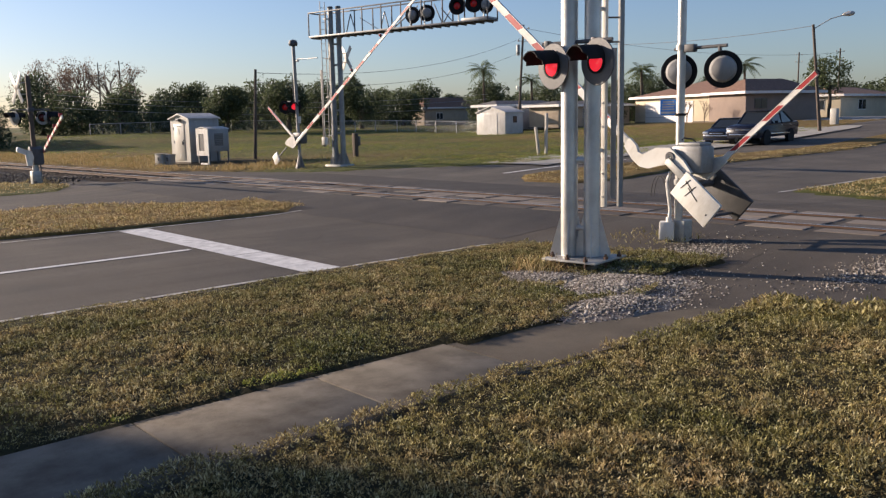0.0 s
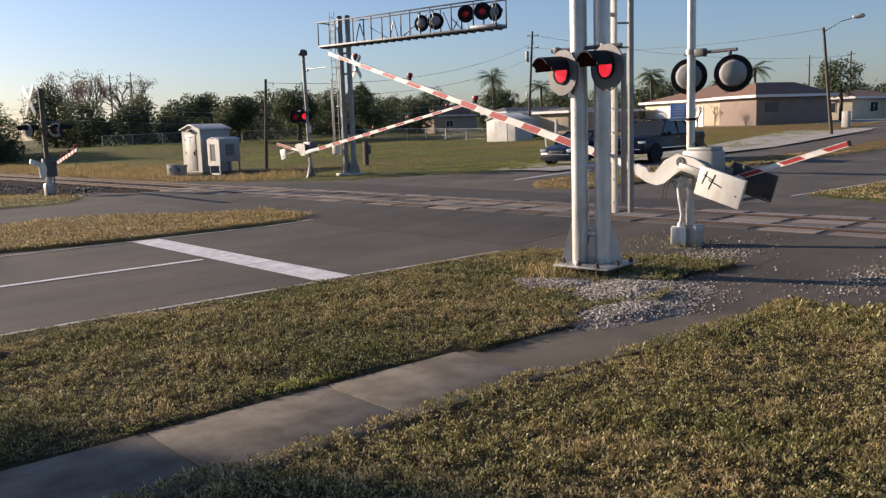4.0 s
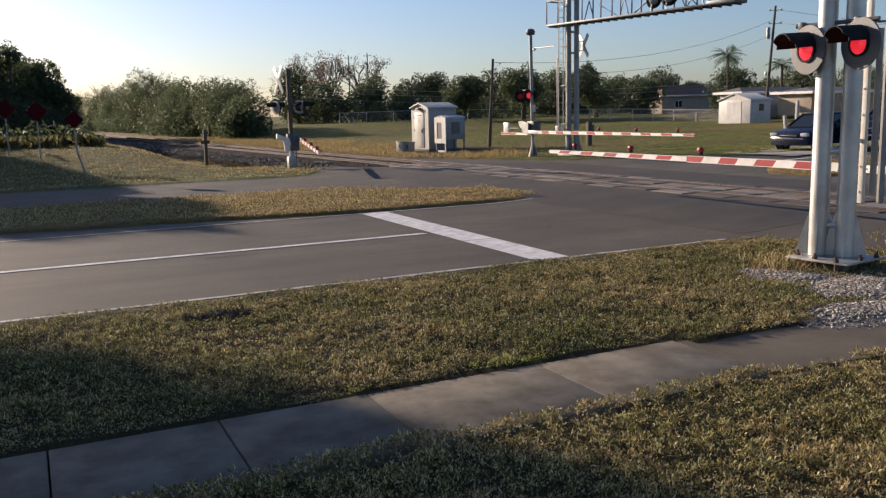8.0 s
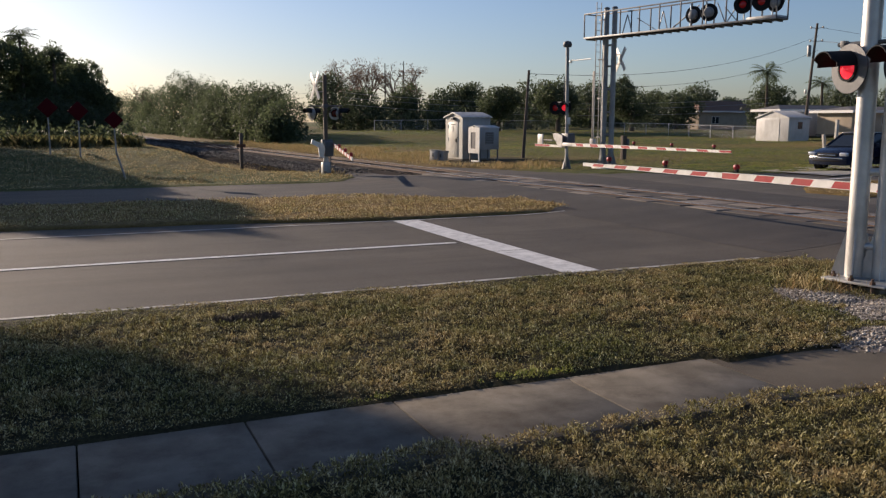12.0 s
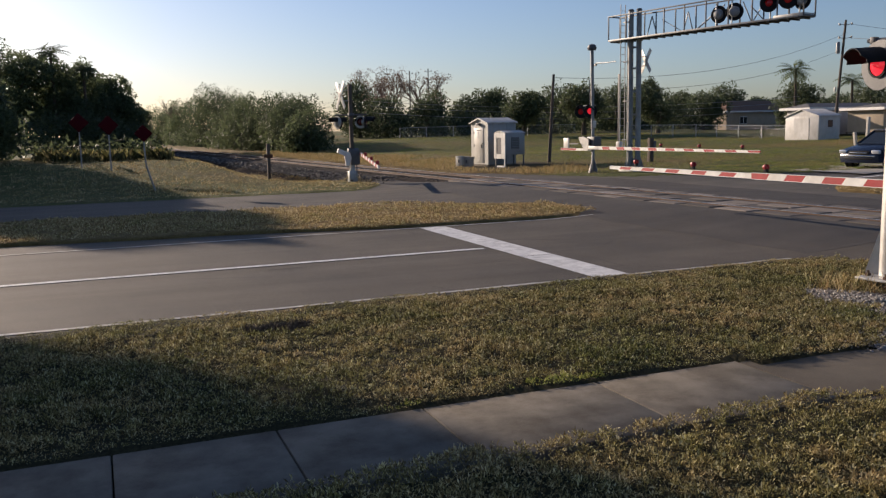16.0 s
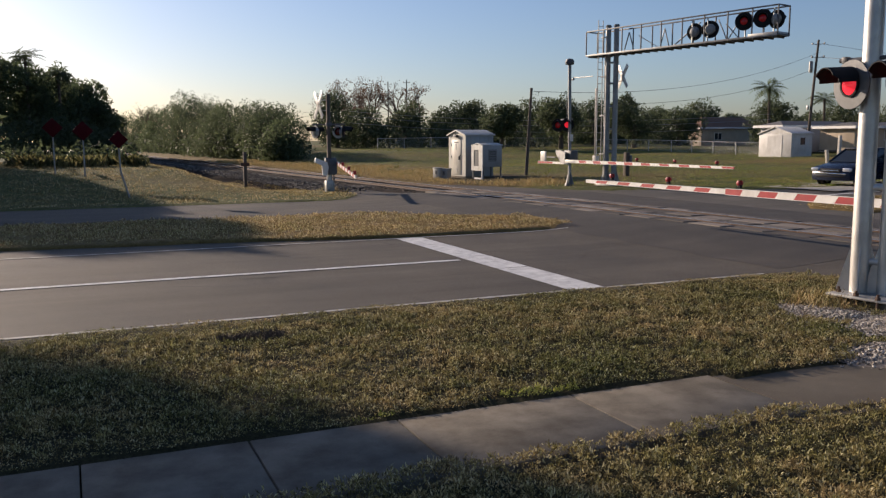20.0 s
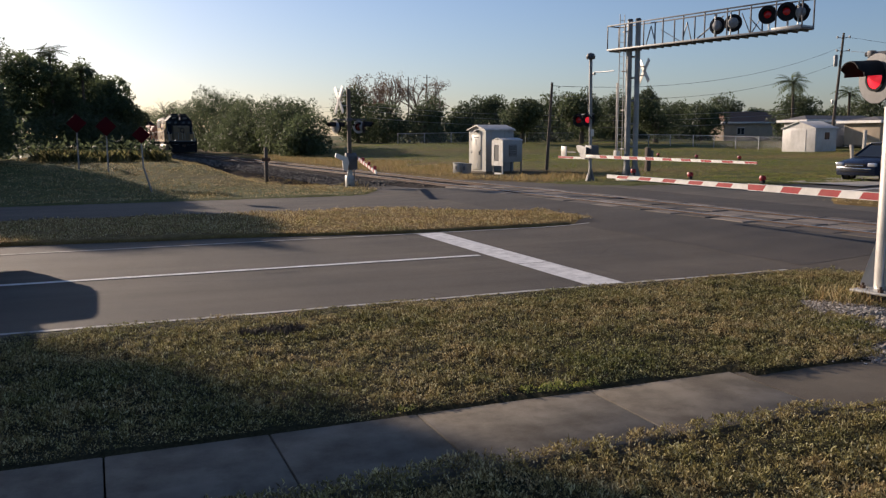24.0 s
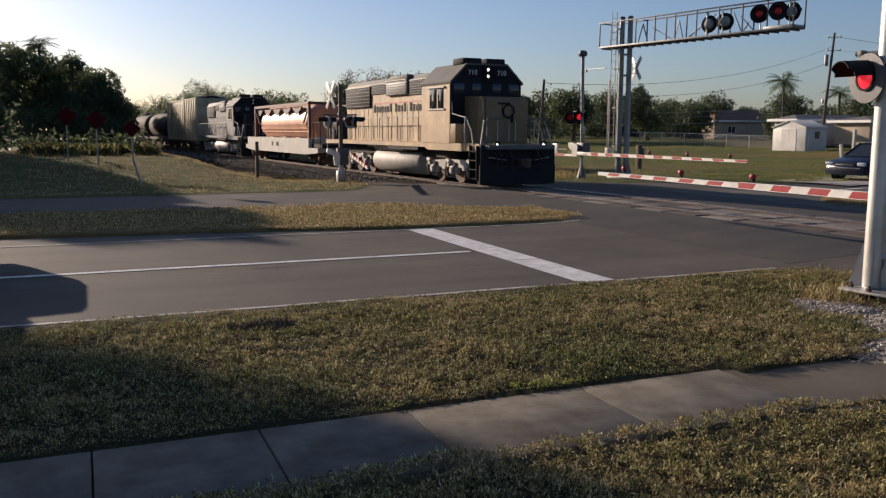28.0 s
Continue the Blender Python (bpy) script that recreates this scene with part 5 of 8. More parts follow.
def loco(name, label, side, nose, cabm, roofm, rail_mat, tankm, full=True):
    """A four-axle road-switcher; front at y = 0, rail top at z = 0."""
    t = thing(name, label, "locomotive")
    bm = bmesh.new()
    slab_poly(bm, [(0.35, 1.30), (0.35, 1.52), (17.3, 1.52), (17.3, 1.30), (15.9, 1.34), (15.7, 1.34), (4.9, 1.34), (4.6, 1.24), (1.7, 1.24)], -1.5, 1.5, SIDE)
    part("underframe", bm, M[side], t, "deep side sill")
    bm = bmesh.new()
    box(bm, (0, 8.8, 1.05), (2.2, 12, 0.24))
    box(bm, (-1.0, 7.2, 1.3), (0.95, 3.2, 0.2))
    part("belly", bm, M["black"], t)
    # plough and pilot
    bm = bmesh.new()
    box(bm, (0, 0.25, 0.95), (3.05, 0.22, 1.05), bev=0.03)
    slab_poly(bm, [(-1.55, 0.35), (-1.55, 0.15), (0, -0.30), (1.55, 0.15), (1.55, 0.35)], 0.10, 0.78)
    pl = part("pilot", bm, M["black"], t, "dark pilot with snow plough")
    bm = bmesh.new()
    box(bm, (0, 0.05, 1.40), (2.7, 0.34, 0.16), bev=0.03)
    part("anticlimber", bm, M["dkgrey"], pl, "ledge above the pilot")
    for x in (-1.0, -0.8, -0.6, 0.55, 0.75, 0.95):
        bm = bmesh.new()
        pipe(bm, [(x, 0.12, 1.28), (x, -0.02, 1.1), (x + 0.03, -0.06, 0.8), (x + 0.02, 0.08, 0.62)], 0.026, 6)
        part("air_hose", bm, M["rubber"], pl)
    for x in (-0.5, 0.5):
        bm = bmesh.new()
        pipe(bm, [(x, 0.12, 0.95), (x * 1.1, 0.02, 0.95), (x * 2.4, 0.02, 1.05), (x * 2.5, 0.12, 1.05)], 0.016, 6)
        part("cut_lever", bm, M["galv"], pl)
    for x in (-1.45, 1.45):
        bm = bmesh.new()
        for k in range(4):
            box(bm, (x, 0.62, 0.3 + 0.32 * k), (0.3, 0.5, 0.03))
        box(bm, (x, 0.36, 0.85), (0.3, 0.03, 1.2))
        box(bm, (x, 0.88, 0.85), (0.3, 0.03, 1.2))
        part("steps", bm, M["navy"], t, smooth=None)
    for x in (-0.95, 0.95):
        bm = bmesh.new()
        lathe(bm, [(0.1, -0.1), (0.13, 0.0), (0.1, 0.0)], (x, 0.02, 1.50), (0, -1, 0), 14)
        dl = part("ditch_lamp", bm, M["black"], pl)
        bm = bmesh.new()
        lathe(bm, [(0.045, 0.0), (0.03, 0.02), (0, 0.025)], (x, 0.02, 1.50), (0, -1, 0), 14)
        part("lamp_glass", bm, M["lamp_white" if full else "chrome"], dl)
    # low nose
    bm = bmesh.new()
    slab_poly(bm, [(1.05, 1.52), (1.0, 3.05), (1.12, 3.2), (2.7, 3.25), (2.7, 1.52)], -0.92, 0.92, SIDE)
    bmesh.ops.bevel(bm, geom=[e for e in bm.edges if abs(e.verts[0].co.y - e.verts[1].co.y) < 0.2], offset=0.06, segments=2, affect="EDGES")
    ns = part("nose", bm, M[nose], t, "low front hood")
    if full:
        bm = bmesh.new()
        lathe(bm, [(0.19, 0.0), (0.26, 0.0), (0.26, 0.012), (0.19, 0.012)], (0.05, 0.985, 2.68), (0, -1, 0), 24)
        box(bm, (0.2, 0.98, 2.42), (0.1, 0.014, 0.3))
        box(bm, (-0.14, 0.98, 2.95), (0.5, 0.014, 0.07))
        part("emblem", bm, M["navy"], ns, "dark curled emblem")
    for x in (-0.42, 0.05, 0.32):
        bm = bmesh.new()
        tube(bm, (x, 0.94, 1.6), (x, 0.94, 2.35), 0.018, n=6)
        part("grab_iron", bm, M[rail_mat], ns)
    # cab
    bm = bmesh.new()
    prof = [(-1.52, 1.52), (-1.52, 3.75), (-0.85, 4.42), (0.85, 4.42), (1.52, 3.75), (1.52, 1.52)]
    m = Matrix(((1, 0, 0, 0), (0, 0, 1, 0), (0, 1, 0, 0), (0, 0, 0, 1)))
    slab_poly(bm, prof, 2.62, 5.1, m)
    cb = part("cab", bm, M[side], t, "cab with sloping roof edges")
    bm = bmesh.new()
    slab_poly(bm, [(-1.54, 3.7), (-1.56, 3.78), (-0.87, 4.47), (0.87, 4.47), (1.56, 3.78), (1.54, 3.7), (0.84, 4.40), (-0.84, 4.40)], 2.5, 5.2, m)
    part("cab_roof", bm, M[roofm], cb, "roof with a thin lit gutter")
    bm = bmesh.new()
    slab_poly(bm, [(-1.5, 1.56), (-1.5, 3.74), (-0.84, 4.39), (0.84, 4.39), (1.5, 3.74), (1.5, 1.56)], 2.56, 2.63, m)
    part("cab_front", bm, M[cabm], cb, "dark cab front")
    for x0, x1 in ((-0.62, -0.25), (0.25, 0.62), (-1.4, -0.95), (0.95, 1.4)):
        bm = bmesh.new()
        box(bm, ((x0 + x1) / 2, 2.55, 3.52), (x1 - x0, 0.02, 0.42), bev=0.01)
        part("window", bm, M["glass"], cb)
    for s in (-1, 1):
        for y0, y1 in ((3.15, 3.62), (3.75, 4.35)):
            bm = bmesh.new()
            box(bm, (s * 1.525, (y0 + y1) / 2, 3.18), (0.02, y1 - y0, 0.72), bev=0.008)
            part("window", bm, M["glass"], cb)
        bm = bmesh.new()
        box(bm, (s * 1.53, 3.75, 2.78), (0.06, 1.45, 0.05))
        part("arm_rest", bm, M[rail_mat], cb, smooth=None)
        bm = bmesh.new()
        box(bm, (s * 1.53, 3.75, 3.6), (0.10, 1.5, 0.05))
        part("sun_shade", bm, M[rail_mat], cb, smooth=None)
        bm = bmesh.new()
        box(bm, (s * 0.62, 2.53, 4.12), (0.62, 0.04, 0.26), bev=0.01)
        nb = part("number_board", bm, M["black"], cb)
        if full:
            cu = bpy.data.curves.new("number", "FONT")
            cu.body, cu.size, cu.align_x, cu.align_y, cu.extrude = "710", 0.26, "CENTER", "CENTER", 0.004
            tmp = bpy.data.objects.new("number", cu)
            me = bpy.data.meshes.new_from_object(tmp)
            bpy.data.objects.remove(tmp)
            me.materials.append(M["white"])
            o = new("number", me)
            o.parent = nb
            o.matrix_basis = pose(s * 0.62, 2.505, 4.12, 90, 0, 0)
    bm = bmesh.new()
    box(bm, (0, 2.5, 4.12), (0.3, 0.1, 0.5), bev=0.03)
    hl = part("headlamp_case", bm, M["black"], cb)
    for z in (4.0, 4.24):
        bm = bmesh.new()
        lathe(bm, [(0.055, 0.0), (0.04, 0.015), (0, 0.02)], (0, 2.445, z), (0, -1, 0), 14)
        part("headlamp", bm, M["lamp_white" if full else "chrome"], hl, "lit headlamp")
    bm = bmesh.new()
    for x in (-0.55, 0.45):
        box(bm, (x, 3.1, 4.55), (0.8, 0.9, 0.24), bev=0.05)
    box(bm, (0.9, 2.9, 4.45), (0.25, 0.3, 0.12), bev=0.03)
    part("roof_unit", bm, M[cabm], cb, "dark roof air units")
    # battery boxes before the cab
    for s in (-1, 1):
        bm = bmesh.new()
        box(bm, (s * 1.2, 3.3, 1.88), (0.62, 2.3, 0.7), bev=0.03)
        for y in (2.6, 3.4, 4.1):
            box(bm, (s * 1.515, y, 2.1), (0.02, 0.05, 0.05))
        part("battery_box", bm, M[side], t)
    # long hood
    bm = bmesh.new()
    slab_poly(bm, [(-0.98, 1.52), (-0.98, 4.05), (-0.8, 4.28), (0.8, 4.28), (0.98, 4.05), (0.98, 1.52)], 5.1, 15.4, m)
    hd = part("long_hood", bm, M[side], t, "long engine hood with faded paint")
    bm = bmesh.new()
    slab_poly(bm, [(-1.0, 4.0), (-0.82, 4.30), (0.82, 4.30), (1.0, 4.0), (0.8, 3.98), (-0.8, 3.98)], 5.1, 15.42, m)
    part("hood_roof", bm, M[roofm], hd, "dark dusty roof")
    for y0, y1, z0, z1, w in ((5.2, 7.5, 3.45, 4.06, 1.02), (7.6, 9.9, 3.5, 4.12, 1.10), (10.0, 11.9, 3.62, 4.06, 1.02), (12.0, 15.35, 3.05, 4.0, 1.06)):
        bm = bmesh.new()
        box(bm, (0, (y0 + y1) / 2, (z0 + z1) / 2), (2 * w, y1 - y0, z1 - z0), bev=0.02)
        g = part("grille", bm, M["dkgrey" if 7 < y0 < 8 else "navy"], hd, "slatted air intake")
        for s in (-1, 1):
            for j in range(6):
                bm = bmesh.new()
                box(bm, (s * (w + 0.006), (y0 + y1) / 2, z0 + (z1 - z0) * (j + 0.5) / 6), (0.02, y1 - y0 - 0.12, 0.025))
                part("slat", bm, M["slate"], g, smooth=None)
        # added pale strips: sunlight along the roof edge is put into their colour
        bm = bmesh.new()
        for s in (-1, 1):
            box(bm, (s * (w - 0.02), (y0 + y1) / 2, z1 + 0.012), (0.10, y1 - y0, 0.04))
        part("ledge", bm, M["carsill"], g, "pale strip standing for the sunlit roof edge", smooth=None)
    for y in (6.6, 9.0, 12.6, 13.7, 14.8):
        bm = bmesh.new()
        lathe(bm, [(0.62, 0), (0.62, 0.09), (0.5, 0.11), (0, 0.12)] if y > 12 else [(0.4, 0), (0.36, 0.12), (0.2, 0.14), (0, 0.14)], (0, y, 4.28), (0, 0, 1), 18)
        part("roof_fan", bm, M[roofm], hd)
    bm = bmesh.new()
    box(bm, (0, 8.6, 4.22), (2.1, 1.9, 0.24), bev=0.05)
    part("dynamic_brake", bm, M[roofm], hd)
    for s in (-1, 1):
        for k in range(17):
            bm = bmesh.new()
            box(bm, (s * 0.985, 5.45 + k * 0.58, 2.35), (0.014, 0.03, 1.5))
            part("door_seam", bm, M["gold_dark" if full else "dkgrey"], hd, smooth=None)
        if full:
            bm = bmesh.new()
            box(bm, (s * 0.984, 9.0, 3.2), (0.012, 7.6, 0.07))
            part("stripe", bm, M["stripe_red"], hd, "faded red stripe", smooth=None)
            # the road's name, drawn as plain bars
            rng = random.Random(7)
            y = 6.1
            for n in (5, 4, 7):
                for k in range(n):
                    h = 0.36 if k in (0, n - 1) else 0.25 + 0.03 * rng.random()
                    bm = bmesh.new()
                    box(bm, (s * 0.992, y, 2.80 + h / 2), (0.012, 0.20, h))
                    y += 0.325
                    part("letter_bar", bm, M["navy"], hd, smooth=None)
                y += 0.30
    # tanks and trucks
    bm = bmesh.new()
    for s in (-1, 1):
        lathe(bm, [(0, 0), (0.45, 0.04), (0.5, 0.12), (0.5, 5.1), (0.45, 5.2), (0, 5.24)], (s * 0.82, 5.9, 0.66), (0, 1, 0), 22)
    box(bm, (0, 8.5, 0.72), (1.6, 5.0, 0.7), bev=0.05)
    part("fuel_tank", bm, M[tankm], t, "pale rounded fuel tank")
    bm = bmesh.new()
    tube(bm, (-1.15, 7.6, 1.28), (-1.15, 10.9, 1.28), 0.17, n=14)
    part("air_reservoir", bm, M[tankm], t)
    bogie(t, 3.05, 3, 1.72, M["truckm"])
    bogie(t, 14.0, 3, 1.72, M["truckm"])
    coupler(t, 0.0, -1), coupler(t, 17.5, 1)
    for s in (-1, 1):
        x = s * 1.46
        handrail(t, [(x, 5.3, 2.55), (x, 16.2, 2.55)], [((x, y, 1.52), (x, y, 2.55)) for y in np.arange(5.6, 16.3, 1.05)], M[rail_mat])
        handrail(t, [(x, 0.75, 1.2), (x, 1.0, 2.0), (x * 0.97, 1.5, 2.45), (x, 2.5, 2.6), (x, 2.6, 3.15)], [((x, 1.5, 1.5), (x, 1.5, 2.45))], M[rail_mat], 0.024)
        handrail(t, [(x, 0.3, 0.6), (x, 0.28, 1.5), (x * 0.85, 0.45, 2.35)], [], M[rail_mat], 0.03)
        handrail(t, [(x, 16.3, 2.5), (x, 17.2, 2.5), (x, 17.2, 0.6)], [((x, 16.3, 1.5), (x, 16.3, 2.5)), ((x, 16.8, 1.5), (x, 16.8, 2.5))], M[rail_mat], 0.026)
    handrail(t, [(-1.2, 0.3, 2.4), (-0.55, 0.3, 2.4)], [((x, 0.3, 1.5), (x, 0.3, 2.4)) for x in (-1.2, -0.55)], M["dkgrey"])
    handrail(t, [(0.55, 0.3, 2.4), (1.2, 0.3, 2.4)], [((x, 0.3, 1.5), (x, 0.3, 2.4)) for x in (0.55, 1.2)], M["dkgrey"])
    bm = bmesh.new()
    for x in (-0.5, 0.6):
        pipe(bm, [(x, -0.05, 1.3), (x + 0.05, -0.25, 1.0), (x + 0.02, -0.2, 0.6)], 0.03, 6)
    part("brake_hose", bm, M["rubber"], pl)
    return t


loco1 = loco("locomotive", "faded gold and dark diesel locomotive with lit headlamps", "gold", "gold_dark", "navy", "roof", "carsill", "silver")
loco2 = loco("locomotive", "grey-blue diesel locomotive with a dark front", "slate", "navy", "navy", "roof", "carsill", "silver", full=False)

hop = thing("freight_car", "grey flat car carrying a faded orange tank in a maroon frame", "freight car")
bm = bmesh.new()
slab_poly(bm, [(0.9, 0.75), (0.9, 1.0), (2.6, 1.0), (2.6, 1.52), (17.2, 1.52), (17.2, 1.0), (17.8, 1.0), (17.8, 0.75), (16.2, 0.62), (3.2, 0.62)], -1.48, 1.48, SIDE)
sl_ = part("side_sill", bm, M["carsill"], hop, "deep grey side sill")
bm = bmesh.new()
for y, w in ((9.2, 0.5), (10.4, 0.28)):
    box(bm, (-1.49, y, 1.14), (0.02, w, 0.24))
part("notice", bm, M["black"], sl_, smooth=None)
bm = bmesh.new()
lathe(bm, [(0, 0), (0.9, 0.05), (1.16, 0.35), (1.2, 0.6), (1.2, 10.8), (1.16, 11.05), (0.9, 11.35), (0, 11.4)], (0, 3.4, 2.42), (0, 1, 0), 32)
tk = part("tank", bm, M["orange"], hop, "faded orange ribbed tank")
for z, r in ((2.1, 1.21), (1.9, 1.2), (2.35, 1.235)):
    bm = bmesh.new()
    for s in (-1, 1):
        box(bm, (s * math.sqrt(max(0.01, 1.44 - (z - 2.42) ** 2)), 9.1, z), (0.06, 10.6, 0.05))
    part("rib", bm, M["orange"], tk, smooth=None)
for k in range(5):
    ya = 4.6 + k * 2.25
    for s in (-1, 1):
        bm = bmesh.new()
        v = [bm.verts.new((s * 1.22, ya, 3.35)), bm.verts.new((s * 1.22, ya + 2.2, 3.35)), bm.verts.new((s * 1.22, ya + 1.1, 2.85)), bm.verts.new((s * 0.8, ya + 1.1, 3.35))]
        bm.faces.new(v[:3]), bm.faces.new([v[0], v[1], v[3]]), bm.faces.new([v[1], v[2], v[3]]), bm.faces.new([v[2], v[0], v[3]])
        part("saddle", bm, M["maroon"], tk, "dark maroon saddle plate", smooth=None)
bm = bmesh.new()
for s in (-1, 1):
    box(bm, (s * 1.3, 9.2, 3.5), (0.14, 12.6, 0.16))
    for y in (2.95, 15.4):
        box(bm, (s * 1.3, y, 2.5), (0.14, 0.16, 2.1))
        tube(bm, (s * 1.3, y, 3.4), (s * 1.3, y + (1.1 if y < 9 else -1.1), 2.4), 0.05, n=6)
for y in (2.95, 15.4):
    box(bm, (0, y, 3.5), (2.7, 0.16, 0.16))
part("frame", bm, M["maroon"], hop, "maroon top frame and corner posts", smooth=None)
bm = bmesh.new()
box(bm, (0, 9.2, 1.6), (1.4, 11.5, 0.16))
for y in (6.0, 9.0, 12.0):
    box(bm, (0, y, 1.42), (2.2, 0.7, 0.3))
part("cradle", bm, M["carsill"], hop, smooth=None)
bm = bmesh.new()
box(bm, (0, 1.6, 1.12), (2.6, 1.8, 0.2))
box(bm, (0.4, 1.5, 1.8), (1.3, 0.5, 1.3), bev=0.05)
for s in (-1, 1):
    tube(bm, (s * 1.3, 1.0, 1.0), (s * 1.3, 1.0, 2.4), 0.03, n=6)
    tube(bm, (s * 1.3, 2.3, 1.0), (s * 1.3, 2.3, 2.4), 0.03, n=6)
    tube(bm, (s * 1.3, 1.0, 2.4), (s * 1.3, 2.3, 2.4), 0.03, n=6)
part("end_platform", bm, M["navy"], hop)
bogie(hop, 2.3, 2, 1.75, M["rail_side"]), bogie(hop, 15.9, 2, 1.75, M["rail_side"])
coupler(hop, 0.6, -1), coupler(hop, 18.0, 1)

boxcar = thing("boxcar", "tall tan boxcar with ribbed doors and stained lower sides", "freight car")
bm = bmesh.new()
box(bm, (0, 9.3, 2.95), (2.95, 18.0, 3.95), bev=0.04)
part("body", bm, M["tan"], boxcar)
bm = bmesh.new()
slab_poly(bm, [(-1.52, 4.88), (0, 5.12), (1.52, 4.88), (1.52, 4.95), (0, 5.2), (-1.52, 4.95)], 0.25, 18.35, Matrix(((1, 0, 0, 0), (0, 0, 1, 0), (0, 1, 0, 0), (0, 0, 0, 1))))
part("roof", bm, M["carsill"], boxcar, "pale lit roof edge")
for s in (-1, 1):
    for k in range(19):
        bm = bmesh.new()
        box(bm, (s * 1.5, 0.6 + k * 0.97, 2.95), (0.07, 0.1, 3.8))
        part("side_post", bm, M["tan"], boxcar, smooth=None)
    for y in (8.0, 10.6):
        bm = bmesh.new()
        box(bm, (s * 1.53, y, 2.9), (0.06, 2.4, 3.6), bev=0.02)
        d = part("door", bm, M["tan"], boxcar)
        bm = bmesh.new()
        for dy in (-0.5, 0.5):
            tube(bm, (s * 1.6, y + dy, 1.2), (s * 1.6, y + dy, 4.6), 0.03, n=6)
        part("lock_rod", bm, M["gold_dark"], d)
    bm = bmesh.new()
    for k in range(7):
        box(bm, (s * 1.56, 5.0 + k * 0.9, 1.75), (0.02, 0.5, 0.55))
    part("lettering_bar", bm, M["gold_dark"], boxcar, smooth=None)
bm = bmesh.new()
box(bm, (0, 9.3, 0.85), (2.7, 18.2, 0.25))
part("underframe", bm, M["black"], boxcar, smooth=None)
bogie(boxcar, 2.3, 2, 1.75, M["rail_side"]), bogie(boxcar, 16.3, 2, 1.75, M["rail_side"])
coupler(boxcar, 0.0, -1), coupler(boxcar, 18.6, 1)


def tank_car(label, mat):
    t = thing("tank_car", label, "freight car", group="tank cars of the train")
    bm = bmesh.new()
    lathe(bm, [(0, 0), (1.0, 0.15), (1.4, 0.55), (1.45, 0.8), (1.45, 14.6), (1.4, 14.9), (1.0, 15.3), (0, 15.45)], (0, 1.2, 2.55), (0, 1, 0), 32)
    part("barrel", bm, mat, t)
    bm = bmesh.new()
    lathe(bm, [(0.4, 0), (0.4, 0.45), (0, 0.5)], (0, 8.9, 3.9), (0, 0, 1), 16)
    box(bm, (0, 8.9, 4.05), (1.6, 2.2, 0.06))
    part("dome", bm, M["dkgrey"], t)
    bm = bmesh.new()
    box(bm, (0, 8.9, 0.98), (2.4, 17.2, 0.28))
    part("underframe", bm, M["black"], t, smooth=None)
    bogie(t, 2.3, 2, 1.75, M["rail_side"]), bogie(t, 15.6, 2, 1.75, M["rail_side"])
    coupler(t, 0.1, -1), coupler(t, 17.8, 1)
    return t


M["tank_grey"] = surf("tank_grey", (0.085, 0.074, 0.064), 0.8, var=0.25, scale=1.2, dirt=(0.05, 0.035, 0.028), dirt_amount=0.7, bump=0.1, spec=0.1)
tank1 = tank_car("dull grey-brown cylindrical tank car", M["tank_grey"])
tank2 = copy_thing(tank1, Matrix())
TRAIN = ((loco1, 0.0), (hop, 17.9), (loco2, 36.9), (boxcar, 54.9), (tank1, 74.0), (tank2, 92.4))


# ---- road vehicles ----
M.update(
    paint_blue=surf("blue_black_paint", (0.010, 0.016, 0.035), 0.28, var=0.1, scale=2, bump=0, spec=0.35),
    paint_navy=surf("navy_paint", (0.006, 0.008, 0.02), 0.28, var=0.1, scale=2, bump=0, spec=0.35),
    paint_white=surf("white_car_paint", (0.75, 0.75, 0.74), 0.2, var=0.05, bump=0, spec=0.6),
    paint_grey=surf("grey_car_paint", (0.12, 0.12, 0.125), 0.2, var=0.05, bump=0, spec=0.6),
    headglass=surf("lamp_glass", (0.55, 0.57, 0.6), 0.1, var=0.1, bump=0, metal=0.4),
)


